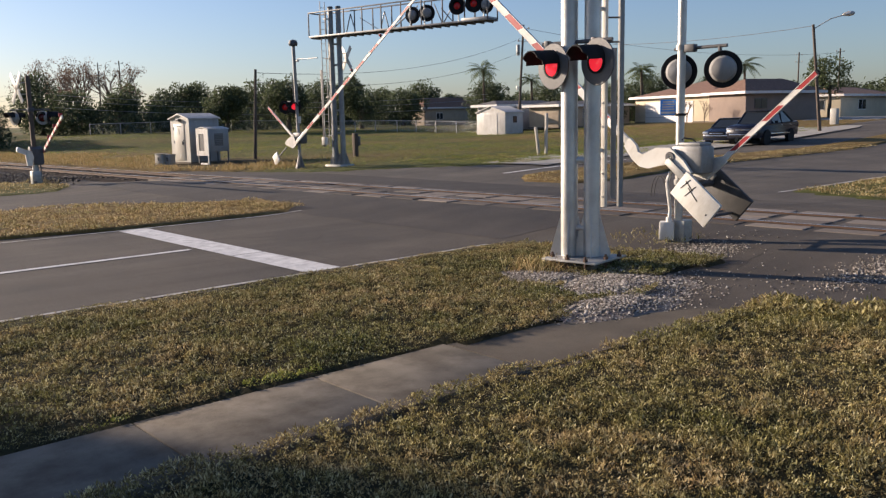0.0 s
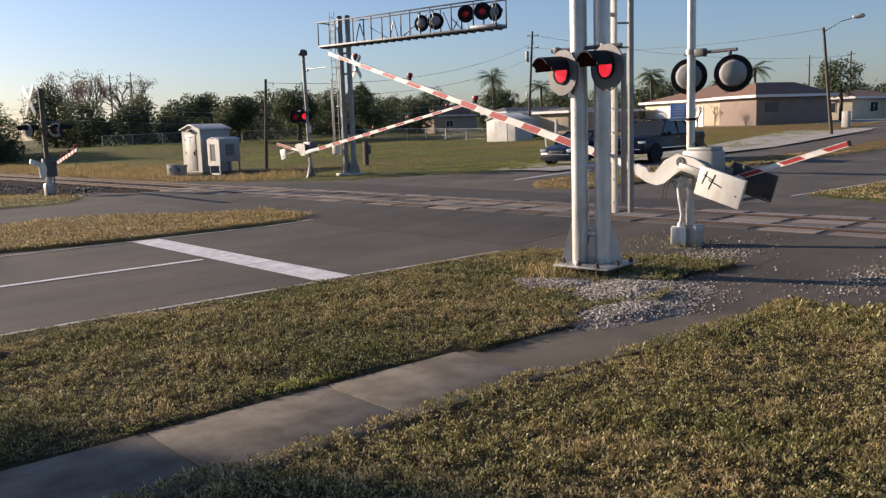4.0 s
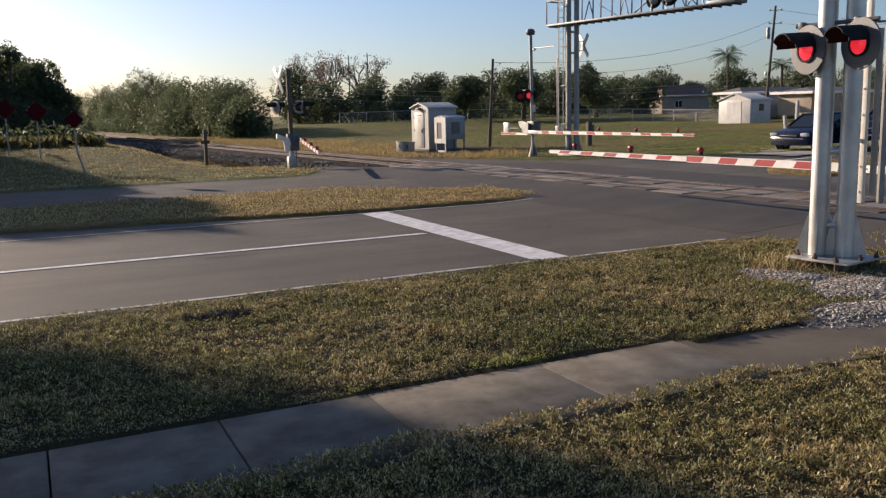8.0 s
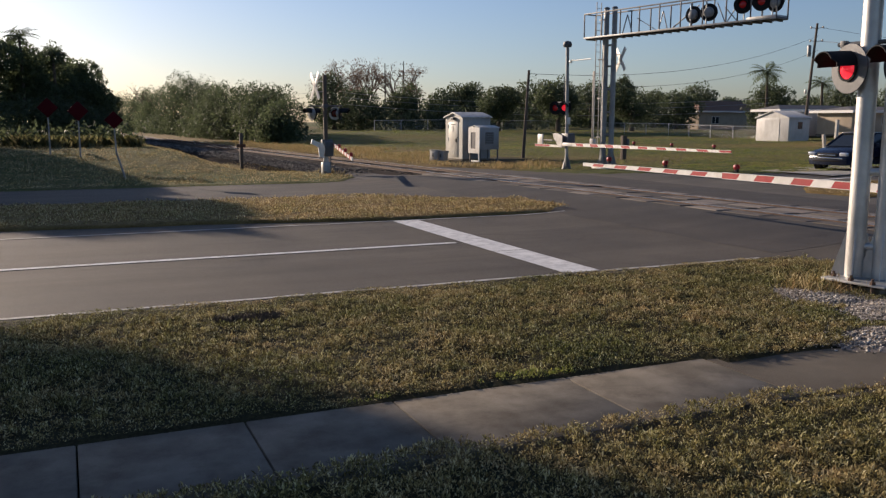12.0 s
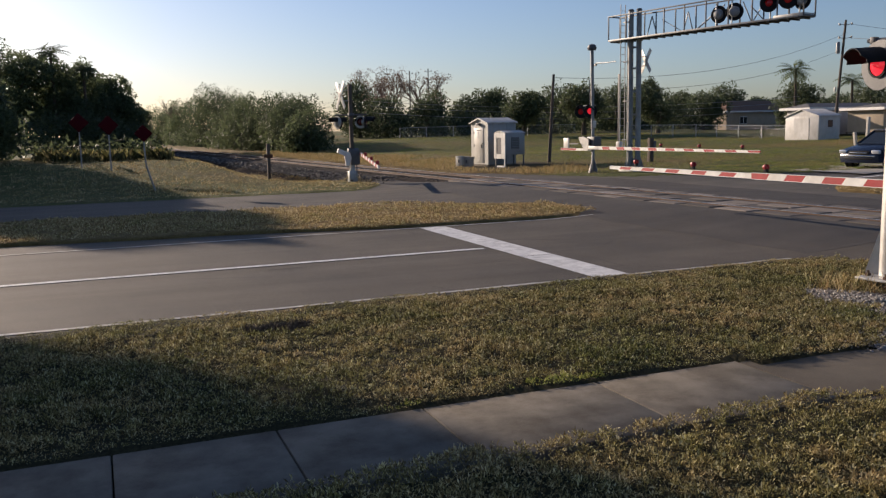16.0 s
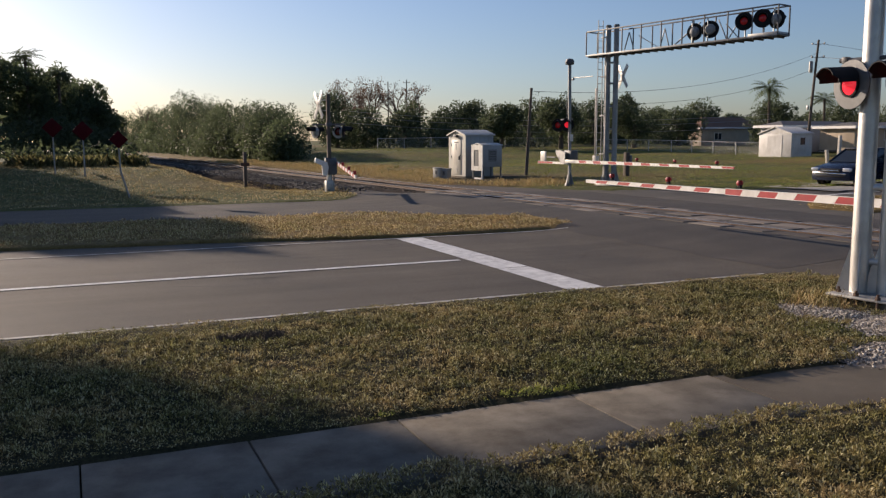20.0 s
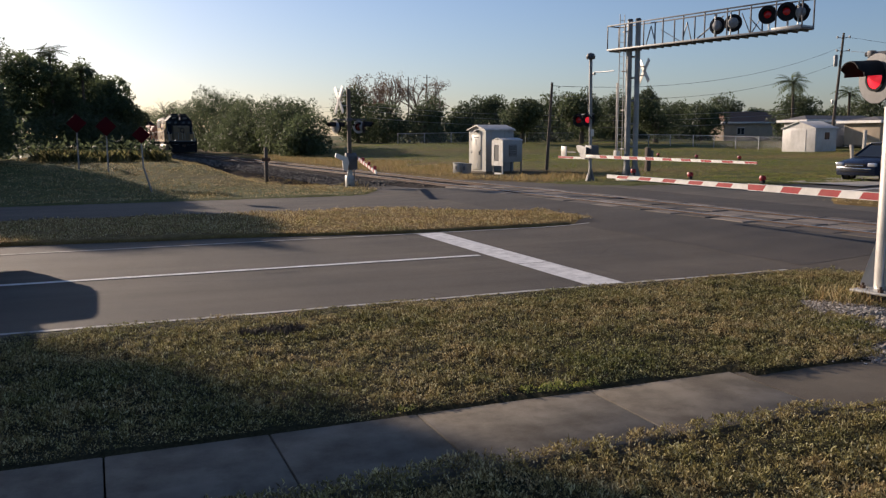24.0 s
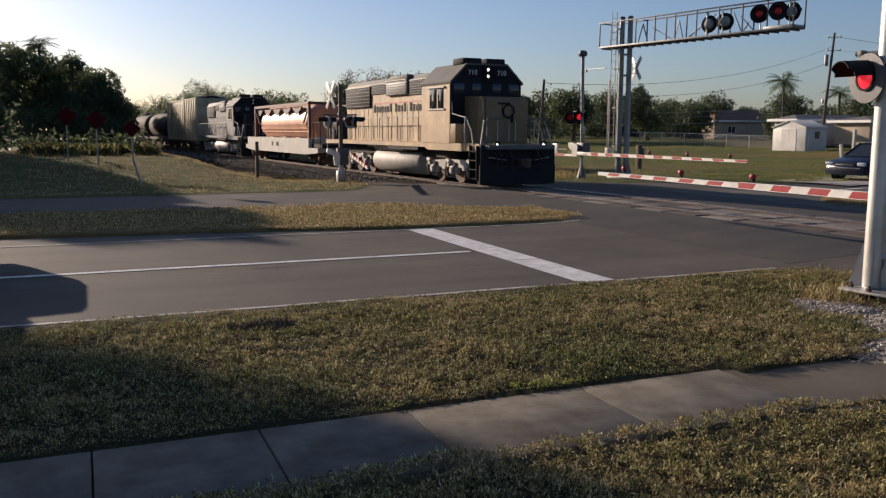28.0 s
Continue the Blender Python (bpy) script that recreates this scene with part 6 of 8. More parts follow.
def car(name, label, cat, paint, L, W, H, belt, hood, prof, glassp, wheel_r, wheels, ride=0.26, bed=None):
    """A car: side outline prof in (y from front, z), a narrower glasshouse glassp above the belt line; front at y = 0."""
    t = thing(name, label, cat)
    bm = bmesh.new()
    n = len(prof)
    rows = []
    for u, ins in ((-1.0, 0.06), (-0.93, 0.0), (0.93, 0.0), (1.0, 0.06)):
        row = []
        for y, z in prof:
            cy, cz = L / 2, (ride + belt) / 2
            row.append(bm.verts.new((u * W / 2 * (1 - 0.06 * max(0, (abs(y - cy) / (L / 2)) ** 4)), y + (cy - y) * ins * 0.35, z + (cz - z) * ins)))
        rows.append(row)
    for a, b in zip(rows, rows[1:]):
        for k in range(n):
            j = (k + 1) % n
            bm.faces.new([a[k], a[j], b[j], b[k]])
    bm.faces.new(rows[0][::-1]), bm.faces.new(rows[-1])
    body = part("body", bm, M[paint], t, smooth=50)
    # glasshouse
    bm = bmesh.new()
    inner = [[bm.verts.new((s * W / 2 * (0.94 - 0.17 * (z - belt) / (H - belt)), y, z)) for y, z in glassp] for s in (-1, 1)]
    bm.faces.new(inner[0][::-1]), bm.faces.new(inner[1])
    for k in range(len(glassp)):
        j = (k + 1) % len(glassp)
        bm.faces.new([inner[0][k], inner[0][j], inner[1][j], inner[1][k]])
    part("glass", bm, M["glass"], t, "dark tinted windows", smooth=30)
    tops = sorted(glassp, key=lambda p: -p[1])[:2]
    ya, yb = sorted(p[0] for p in tops)
    bm = bmesh.new()
    box(bm, (0, (ya + yb) / 2, H), (W * 0.79, yb - ya + 0.12, 0.05), bev=0.02)
    part("roof", bm, M[paint], t)
    for (p, q) in zip(glassp, glassp[1:] + glassp[:1]):
        for s in (-1, 1):
            fx = lambda z: s * W / 2 * (0.95 - 0.17 * (z - belt) / (H - belt))
            if abs(p[1] - q[1]) > 0.2:
                bm = bmesh.new()
                tube(bm, (fx(p[1]), p[0], p[1]), (fx(q[1]), q[0], q[1]), 0.045, n=6)
                part("pillar", bm, M[paint], t)
    for s in (-1, 1):
        bm = bmesh.new()
        ym = (glassp[0][0] + glassp[-1][0]) / 2
        tube(bm, (s * W / 2 * 0.93, ym, belt), (s * W / 2 * 0.80, ym - 0.05, H), 0.04, n=6)
        part("pillar", bm, M[paint], t)
        bm = bmesh.new()
        box(bm, (s * (W / 2 + 0.07), glassp[0][0] + 0.55, belt + 0.06), (0.18, 0.12, 0.15), bev=0.03)
        part("door_mirror", bm, M[paint], t)
        bm = bmesh.new()
        box(bm, (s * (W / 2 - 0.2), 0.10, belt - 0.30), (0.34, 0.16, 0.15), bev=0.04)
        part("headlight", bm, M["headglass"], t)
        bm = bmesh.new()
        box(bm, (s * (W / 2 - 0.12), L - 0.05, belt - 0.15), (0.16, 0.1, 0.26), bev=0.03)
        part("tail_light", bm, M["lens_off"], t)
        for y in (ym - 0.05, glassp[-1][0] - 0.4):
            bm = bmesh.new()
            box(bm, (s * (W / 2 + 0.005), y - 0.1, belt - 0.12), (0.03, 0.18, 0.03), bev=0.006)
            part("door_handle", bm, M["chrome"], t)
        bm = bmesh.new()
        box(bm, (s * (W / 2 - 0.005), L / 2, ride + 0.28), (0.03, L * 0.48, 0.05), bev=0.006)
        part("side_trim", bm, M["chrome"], t)
    bm = bmesh.new()
    box(bm, (0, 0.04, belt - 0.34), (W * 0.5, 0.06, 0.16), bev=0.03)
    box(bm, (0, 0.04, ride + 0.16), (W * 0.7, 0.06, 0.10), bev=0.03)
    gr = part("grille", bm, M["black"], t)
    bm = bmesh.new()
    box(bm, (0, 0.015, belt - 0.34), (W * 0.42, 0.04, 0.035), bev=0.01)
    box(bm, (0, 0.02, ride + 0.26), (W * 0.78, 0.05, 0.05), bev=0.01)
    part("grille_bar", bm, M["chrome"], gr)
    ws = []
    for y in wheels:
        for s in (-1, 1):
            w = new("wheel")
            w.parent = t
            w.matrix_basis = pose(s * (W / 2 - 0.12), y, wheel_r)
            bm = bmesh.new()
            lathe(bm, [(wheel_r * 0.62, -0.11), (wheel_r * 0.93, -0.11), (wheel_r, -0.07), (wheel_r, 0.07), (wheel_r * 0.93, 0.11), (wheel_r * 0.62, 0.11)], (0, 0, 0), (1, 0, 0), 28)
            part("tyre", bm, M["rubber"], w)
            bm = bmesh.new()
            lathe(bm, [(0, 0.07), (wheel_r * 0.2, 0.075), (wheel_r * 0.5, 0.05), (wheel_r * 0.63, 0.1), (wheel_r * 0.63, -0.1), (0, -0.1)], (0, 0, 0), (s, 0, 0), 20)
            for k in range(5):
                a = 2 * math.pi * k / 5
                box(bm, (s * 0.075, wheel_r * 0.34 * math.cos(a), wheel_r * 0.34 * math.sin(a)), (0.02, 0.05, wheel_r * 0.5), pose(0, 0, 0, math.degrees(a) - 90, 0, 0))
            part("rim", bm, M["rim"], w)
            bm = bmesh.new()
            lathe(bm, [(wheel_r * 1.16, -0.02), (wheel_r * 1.16, 0.02), (0, 0.02)], (s * (W / 2 - 0.012), y, wheel_r + 0.02), (s, 0, 0), 24)
            part("wheel_arch", bm, M["black"], t)
            ws.append((w, wheel_r))
    return t, ws


def sedan_prof(L, belt, ride, hoodz):
    return [(0.05, ride + 0.05), (0.0, ride + 0.3), (0.06, hoodz - 0.2), (0.25, hoodz - 0.07), (L * 0.28, belt - 0.02), (L * 0.85, belt + 0.02), (L * 0.985, belt - 0.08), (L, ride + 0.35), (L - 0.06, ride + 0.08)]


sedan, sedan_w = car("sedan", "dark blue compact car waiting behind the lowered gate", "car", "paint_blue", 4.35, 1.82, 1.50, 0.98, 0.9, sedan_prof(4.35, 0.98, 0.2, 0.86), [(1.15, 0.97), (1.95, 1.47), (3.2, 1.48), (4.1, 1.0)], 0.33, (0.82, 3.5))
truck, truck_w = car("pickup_truck", "dark navy full-size pickup with chrome trim", "pickup truck", "paint_navy", 5.7, 2.0, 1.90, 1.22, 1.15, [(0.05, 0.42), (0.0, 0.6), (0.03, 1.0), (0.2, 1.12), (1.5, 1.2), (3.9, 1.24), (5.62, 1.30), (5.7, 0.75), (5.62, 0.5)], [(1.5, 1.2), (2.15, 1.84), (3.7, 1.87), (4.75, 1.28)], 0.40, (0.98, 4.45), ride=0.36)
white_suv, _w = car("parked_car", "white sport utility vehicle parked on a driveway", "car", "paint_white", 4.7, 1.85, 1.70, 1.08, 1.0, sedan_prof(4.7, 1.08, 0.24, 0.98), [(1.1, 1.07), (1.75, 1.66), (4.2, 1.68), (4.62, 1.1)], 0.36, (0.9, 3.7))
side_car, side_w = car("waiting_car", "grey car that pulls up in the second lane", "car", "paint_grey", 4.7, 1.85, 1.84, 1.30, 1.25, [(0.06, 0.36), (0.0, 0.55), (0.03, 1.0), (0.10, 1.16), (0.3, 1.25), (1.2, 1.29), (4.55, 1.31), (4.7, 0.85), (4.62, 0.4)], [(1.1, 1.28), (1.7, 1.80), (4.1, 1.82), (4.6, 1.30)], 0.34, (0.9, 3.7))
white_suv.matrix_basis = pose(112, 45.6, float(land(np.float64(112), np.float64(45.6))), 0, 0, 62)


# ---- houses ----
def gz(x, y):
    return float(land(np.float64(x), np.float64(y)))


M.update(
    stucco_brown=surf("brown_stucco", (0.25, 0.19, 0.155), 0.85, var=0.12, scale=1, bump=0.3, bump_scale=30),
    stucco_tan=surf("tan_stucco", (0.42, 0.34, 0.25), 0.85, var=0.12, scale=1, dirt=(0.25, 0.2, 0.15), bump=0.3, bump_scale=30),
    stucco_cream=surf("cream_stucco", (0.58, 0.50, 0.36), 0.85, var=0.1, scale=1, bump=0.3, bump_scale=30),
    stucco_grey=surf("grey_stucco", (0.45, 0.44, 0.43), 0.85, var=0.1, scale=1, bump=0.3, bump_scale=30),
    shingle=surf("brown_shingle", (0.22, 0.125, 0.085), 0.9, var=0.3, scale=3, bump=0.6, bump_scale=14, stretch=(1, 1, 6)),
    shingle_grey=surf("grey_shingle", (0.13, 0.125, 0.12), 0.9, var=0.3, scale=3, bump=0.6, bump_scale=14, stretch=(1, 1, 6)),
    fascia=surf("white_fascia", (0.72, 0.70, 0.66), 0.6, var=0.08, bump=0.1),
    reflector_red=surf("sign_red", (0.06, 0.005, 0.008), 0.7, var=0.15, bump=0.05, spec=0.05),
    concrete_lt=surf("pale_concrete", (0.36, 0.34, 0.30), 0.85, var=0.2, scale=1, bump=0.2, spec=0.3),
)


def house(label, x0, x1, y0, y1, wall_h, roof_h, wall, roof, windows, eave=0.5, ridge="x", doors=(), group="houses past the crossing", turn=0.0):
    """A one-storey house; windows and doors are (face, from, to, sill, head), face 'x' looks to -x and 'y' to -y; it turns about its corner (x0, y0)."""
    cx, cy = (x0 + x1) / 2, (y0 + y1) / 2
    w, d = x1 - x0, y1 - y0
    ca, sa = math.cos(radians(turn)), math.sin(radians(turn))
    hx, hy = x0 + ca * w / 2 - sa * d / 2, y0 + sa * w / 2 + ca * d / 2
    h = thing("house", label, "house", pose(hx, hy, gz(hx, hy) - 0.05, 0, 0, turn), group)
    bm = bmesh.new()
    box(bm, (0, 0, wall_h / 2), (w, d, wall_h), bev=0.02)
    part("wall", bm, M[wall], h)
    bm = bmesh.new()
    box(bm, (0, 0, 0.06), (w + 0.1, d + 0.1, 0.14))
    part("plinth", bm, M["slab"], h)
    bm = bmesh.new()
    W2, D2 = w / 2 + eave, d / 2 + eave
    inset = min(W2, D2) * 0.85
    if ridge == "x":
        tops = [(-W2 + inset, 0), (W2 - inset, 0)]
    else:
        tops = [(0, -D2 + inset), (0, D2 - inset)]
    base = [bm.verts.new((sx * W2, sy * D2, wall_h)) for sx, sy in ((-1, -1), (1, -1), (1, 1), (-1, 1))]
    t = [bm.verts.new((tx, ty, wall_h + roof_h)) for tx, ty in tops]
    if ridge == "x":
        for f in ((base[0], base[1], t[1], t[0]), (base[1], base[2], t[1]), (base[2], base[3], t[0], t[1]), (base[3], base[0], t[0])):
            bm.faces.new(f)
    else:
        for f in ((base[0], base[1], t[0]), (base[1], base[2], t[1], t[0]), (base[2], base[3], t[1]), (base[3], base[0], t[0], t[1])):
            bm.faces.new(f)
    bm.faces.new(base[::-1])
    r = part("roof", bm, M[roof], h, smooth=None)
    bm = bmesh.new()
    for sx, sy, lx, ly in ((0, -1, 2 * W2, 0.05), (0, 1, 2 * W2, 0.05), (-1, 0, 0.05, 2 * D2), (1, 0, 0.05, 2 * D2)):
        box(bm, (sx * W2, sy * D2, wall_h - 0.06), (lx + 0.04, ly + 0.04, 0.24))
    part("fascia", bm, M["fascia"], r, "white fascia board", smooth=None)
    for face, a, b, s, top in windows:
        bm = bmesh.new()
        m = (a + b) / 2
        c, sz = (((-w / 2 - 0.02, m - cy, (s + top) / 2), (0.06, b - a, top - s)) if face == "x" else ((m - cx, -d / 2 - 0.02, (s + top) / 2), (b - a, 0.06, top - s)))
        box(bm, c, sz)
        wd = part("window", bm, M["dkgrey" if wall == "stucco_brown" else "fascia"], h, smooth=None)
        for k in (-1, 1):
            bm = bmesh.new()
            off = (b - a) / 4 * k
            cc = (c[0] - 0.035, c[1] + off, c[2]) if face == "x" else (c[0] + off, c[1] - 0.035, c[2])
            ss = (0.02, (b - a) / 2 - 0.1, top - s - 0.14) if face == "x" else ((b - a) / 2 - 0.1, 0.02, top - s - 0.14)
            box(bm, cc, ss)
            part("pane", bm, M["glass_house"], wd, smooth=None)
    for face, a, b, mat in doors:
        bm = bmesh.new()
        m = (a + b) / 2
        if face == "x":
            box(bm, (-w / 2 - 0.02, m - cy, 1.08), (0.07, b - a, 2.1))
        else:
            box(bm, (m - cx, -d / 2 - 0.02, 1.08), (b - a, 0.07, 2.1))
        dd = part("door", bm, M[mat], h, smooth=None)
        for k in range(3):
            bm = bmesh.new()
            if face == "x":
                box(bm, (-w / 2 - 0.06, m - cy, 0.55 + 0.5 * k), (0.01, b - a - 0.1, 0.03))
            else:
                box(bm, (m - cx, -d / 2 - 0.06, 0.55 + 0.5 * k), (b - a - 0.1, 0.01, 0.03))
            part("groove", bm, M["grey"], dd, smooth=None)
    return h


house("brown stucco house wing with a dark window and brown roof", 71.7, 80.2, 39.8, 44.8, 2.75, 1.25, "stucco_brown", "shingle", [("y", 72.7, 74.1, 1.25, 2.15)], turn=-20)
house("low house wing with a pale garage door under a brown roof", 74.6, 87.0, 45.2, 57.6, 2.7, 1.75, "stucco_cream", "shingle", [], doors=(("x", 47.6, 55.6, "fascia"),), ridge="y", turn=-20)
house("grey-walled house with a flat white-edged roof", 64.0, 74.0, 63.5, 66.4, 2.7, 0.5, "stucco_grey", "shingle_grey", [("y", 66.2, 67.6, 1.1, 2.1)], doors=(("y", 69.0, 70.6, "fascia"),))
house("tan outbuilding with a white roof edge", 66.2, 78.0, 57.0, 61.0, 2.3, 0.45, "stucco_tan", "shingle_grey", [("y", 70.0, 71.2, 1.0, 2.0)])
house("distant brown house with a low brown roof", 88.5, 99.0, 104.0, 107.0, 2.9, 1.6, "stucco_tan", "shingle", [("y", 91, 92.4, 1.0, 2.1)])
house("cream house with a dark window and low roof", 96.5, 113.0, 42.2, 50.0, 2.7, 1.0, "stucco_cream", "shingle", [("x", 44.0, 46.0, 1.0, 2.2), ("y", 101, 103, 1.0, 2.2)])

shed = thing("garden_shed", "small white garden shed with a gabled roof", "shed", pose(57.4, 55.9, gz(58, 57) - 0.03))
bm = bmesh.new()
box(bm, (1.2, 1.9, 1.05), (2.4, 3.8, 2.1), bev=0.01)
slab_poly(bm, [(0, 2.1), (3.8, 2.1), (1.9, 2.62)], 0.0, 2.4, SIDE)
M["shed_white"] = surf("shed_siding", (0.50, 0.49, 0.46), 0.6, var=0.12, scale=2, dirt=(0.3, 0.27, 0.22), dirt_amount=0.4, bump=0.1)
part("wall", bm, M["shed_white"], shed)
bm = bmesh.new()
slab_poly(bm, [(-0.12, 2.05), (1.9, 2.66), (3.92, 2.05), (3.92, 2.13), (1.9, 2.74), (-0.12, 2.13)], -0.12, 2.55, SIDE)
part("roof", bm, M["shed_white"], shed)
bm = bmesh.new()
box(bm, (1.3, -0.02, 1.45), (0.5, 0.04, 0.6))
part("window", bm, M["glass_house"], shed, smooth=None)
bm = bmesh.new()
box(bm, (-0.015, 1.9, 1.0), (0.03, 1.7, 1.9))
part("door", bm, M["shed_white"], shed, smooth=None)

# driveway street past the crossing
bm = bmesh.new()
prev = None
for x, y0, y1 in ((25.5, 22.6, 26.2), (30, 23.6, 27.6), (36, 24.0, 28.0), (46, 24.4, 29.2), (60, 25.0, 31.2), (75, 29.5, 36.0), (95, 35.0, 41.5), (130, 44.0, 51.0)):
    ring = [bm.verts.new((x, y, gz(x, y) + 0.05)) for y in (y0, (y0 + y1) / 2, y1)]
    if prev:
        for k in range(2):
            bm.faces.new([prev[k], ring[k], ring[k + 1], prev[k + 1]])
    prev = ring
single("side_street", bm, M["concrete_lt"], "pale concrete side street rising to the houses", "road", kind="structure", smooth=60)


# ---- poles, wires, fence, signs ----
def pole(x, y, h, lean=(0, 0), r=0.14, label="dark weathered wooden utility pole", arm=True, can=False, lamp_arm=None):
    p = thing("utility_pole", label, "utility pole", pose(x, y, gz(x, y)), "utility poles")
    bm = bmesh.new()
    tube(bm, (0, 0, -0.1), (lean[0], lean[1], h), r, r * 0.68, n=10)
    part("shaft", bm, M["wood"], p)
    if arm:
        for dz in (0.35, 1.5):
            bm = bmesh.new()
            for s in (-1, 1):
                box(bm, (lean[0] + s * 0.35, lean[1] - s * 0.35, h - dz), (0.12, 0.12, 0.2), bev=0.02)
                tube(bm, (lean[0], lean[1], h - dz - 0.1), (lean[0] + s * 0.35, lean[1] - s * 0.35, h - dz), 0.03, n=6)
            part("insulator", bm, M["grey"], p)
    if can:
        bm = bmesh.new()
        lathe(bm, [(0, 0), (0.15, 0), (0.17, 0.1), (0.17, 0.95), (0.12, 1.02), (0, 1.04)], (lean[0] * 0.8 - 0.3, lean[1] * 0.8 + 0.3, h - 2.9), (0, 0, 1), 14)
        part("transformer", bm, M["dkgalv"], p, "grey transformer can")
        bm = bmesh.new()
        box(bm, (lean[0] * 0.4 - 0.2, lean[1] * 0.4 + 0.2, h * 0.42), (0.18, 0.18, 0.4), bev=0.04)
        part("cable_box", bm, M["galv"], p)
    if lamp_arm:
        bm = bmesh.new()
        pipe(bm, [(*lean, h - 0.3), ((lean[0] + lamp_arm[0]) / 2, (lean[1] + lamp_arm[1]) / 2, h + 0.3), (*lamp_arm, h + 0.55)], 0.03, 8)
        part("lamp_bracket", bm, M["galv"], p)
        bm = bmesh.new()
        lathe(bm, [(0, -0.4), (0.09, -0.33), (0.16, 0.0), (0.14, 0.24), (0.06, 0.36), (0, 0.38)], (*lamp_arm, h + 0.55), (lamp_arm[0], lamp_arm[1], 0.15), 12)
        part("lamp_head", bm, M["alu"], p, "pale street lamp head")
    return p


pole(62.0, 58.6, 10.4, (0.42, -0.42), can=True)
pole(56.3, 25.9, 6.95, (-0.28, 0.62), r=0.12, arm=False, lamp_arm=(0.58, -1.25))
pole(23.35, 41.8, 4.85, (0.25, -0.1), r=0.10, label="short dark wooden pole beside the track", arm=False)
pole(118, 52, 9.0, label="far wooden utility pole")
pole(135, 66, 10.0, label="far wooden utility pole")
pole(43, 118, 9.5, label="thin pole among the far trees", r=0.1)
pole(45.5, 117, 9.8, label="thin pole among the far trees", r=0.1)


def wire(a, b, sag, r=0.012, mat="wire"):
    a, b = Vector(a), Vector(b)
    bm = bmesh.new()
    pts = [a.lerp(b, u) - Vector((0, 0, sag * 4 * u * (1 - u))) for u in np.linspace(0, 1, 15)]
    side = (b - a).cross(Vector((0, 0, 1))).normalized()
    prev = None
    for p in pts:
        ring = [bm.verts.new(p + side * (r * math.cos(k * 1.2566)) + Vector((0, 0, r * math.sin(k * 1.2566)))) for k in range(5)]
        if prev:
            for k in range(5):
                bm.faces.new([prev[k], prev[(k + 1) % 5], ring[(k + 1) % 5], ring[k]])
        prev = ring
    return single("overhead_wire", bm, M[mat], "thin sagging overhead wire between poles", "wire", group="overhead wires", smooth=None)


wire((23.55, 41.7, 4.8), (62.6, 58.1, 9.9), 1.2)
wire((23.55, 41.7, 4.3), (62.6, 58.1, 8.6), 1.3)
wire((62.7, 58.0, 10.6), (118, 52, 9.8), 1.2, 0.014)
wire((56.0, 26.5, 7.6), (62.7, 58.0, 9.4), 0.7, 0.016)
for z in (5.2, 6.0, 6.6):
    wire((32, 102, z - 0.9), (78, 79, z - 1.5), 1.0, 0.022, "wire_lit")
    wire((43, 118, z + 1.2), (20, 132, z), 1.0, 0.014)


def fence_run(pts, h=1.25):
    f = thing("chain_link_fence", "grey chain-link fence with steel posts and top rail", "fence")
    for (x0, y0), (x1, y1) in zip(pts, pts[1:]):
        L = math.hypot(x1 - x0, y1 - y0)
        n = max(1, round(L / 3))
        for k in range(n):
            a = (x0 + (x1 - x0) * k / n, y0 + (y1 - y0) * k / n)
            b = (x0 + (x1 - x0) * (k + 1) / n, y0 + (y1 - y0) * (k + 1) / n)
            za, zb = gz(*a), gz(*b)
            bm = bmesh.new()
            tube(bm, (*a, za), (*a, za + h + 0.05), 0.045, n=6)
            part("post", bm, M["mesh"], f)
            bm = bmesh.new()
            tube(bm, (*a, za + h), (*b, zb + h), 0.03, n=6)
            part("rail", bm, M["mesh"], f)
            bm = bmesh.new()
            for j in range(12):
                u, v = j / 12, (j + 2.2) / 12
                for p, q in ((u, v), (v, u)):
                    A = Vector((a[0] + (b[0] - a[0]) * min(p, 1), a[1] + (b[1] - a[1]) * min(p, 1), za + 0.05))
                    B_ = Vector((a[0] + (b[0] - a[0]) * min(q, 1), a[1] + (b[1] - a[1]) * min(q, 1), za + h))
                    tube(bm, A, B_, 0.006, n=3, cap=False)
            part("mesh_panel", bm, M["mesh"], f, smooth=None)


fence_run([(35, 100), (44, 96), (54, 90)], 1.3)
fence_run([(57.0, 83), (59, 74), (60.5, 66), (62, 61)])

for x, y, h, bend in ((-0.57, 41.2, 2.05, 0), (0.62, 39.9, 2.0, 0), (2.02, 33.2, 2.15, 1)):
    s = thing("end_marker", "red diamond reflector sign on a bent thin post in the shade" if bend else "red diamond reflector sign on a thin pale post in the shade", "road sign", pose(x, y, gz(x, y)), "red diamond markers")
    dx = -0.30 * bend
    bm = bmesh.new()
    tube(bm, (0, 0, -0.1), (dx, dx * 0.1, h * 0.46), 0.034, n=8)
    tube(bm, (dx, dx * 0.1, h * 0.46), (dx * 1.15, dx * 0.1, h + 0.1), 0.030, n=8)
    part("post", bm, M["dkgalv"], s)
    bm = bmesh.new()
    side = 0.46 if bend else 0.60
    box(bm, (dx * 1.1, dx * 0.1 - 0.045, h), (side, 0.012, side), pose(0, 0, 0, 0, 45, 0), bev=0.004)
    part("plate", bm, M["reflector_red"], s, "plain red diamond plate")

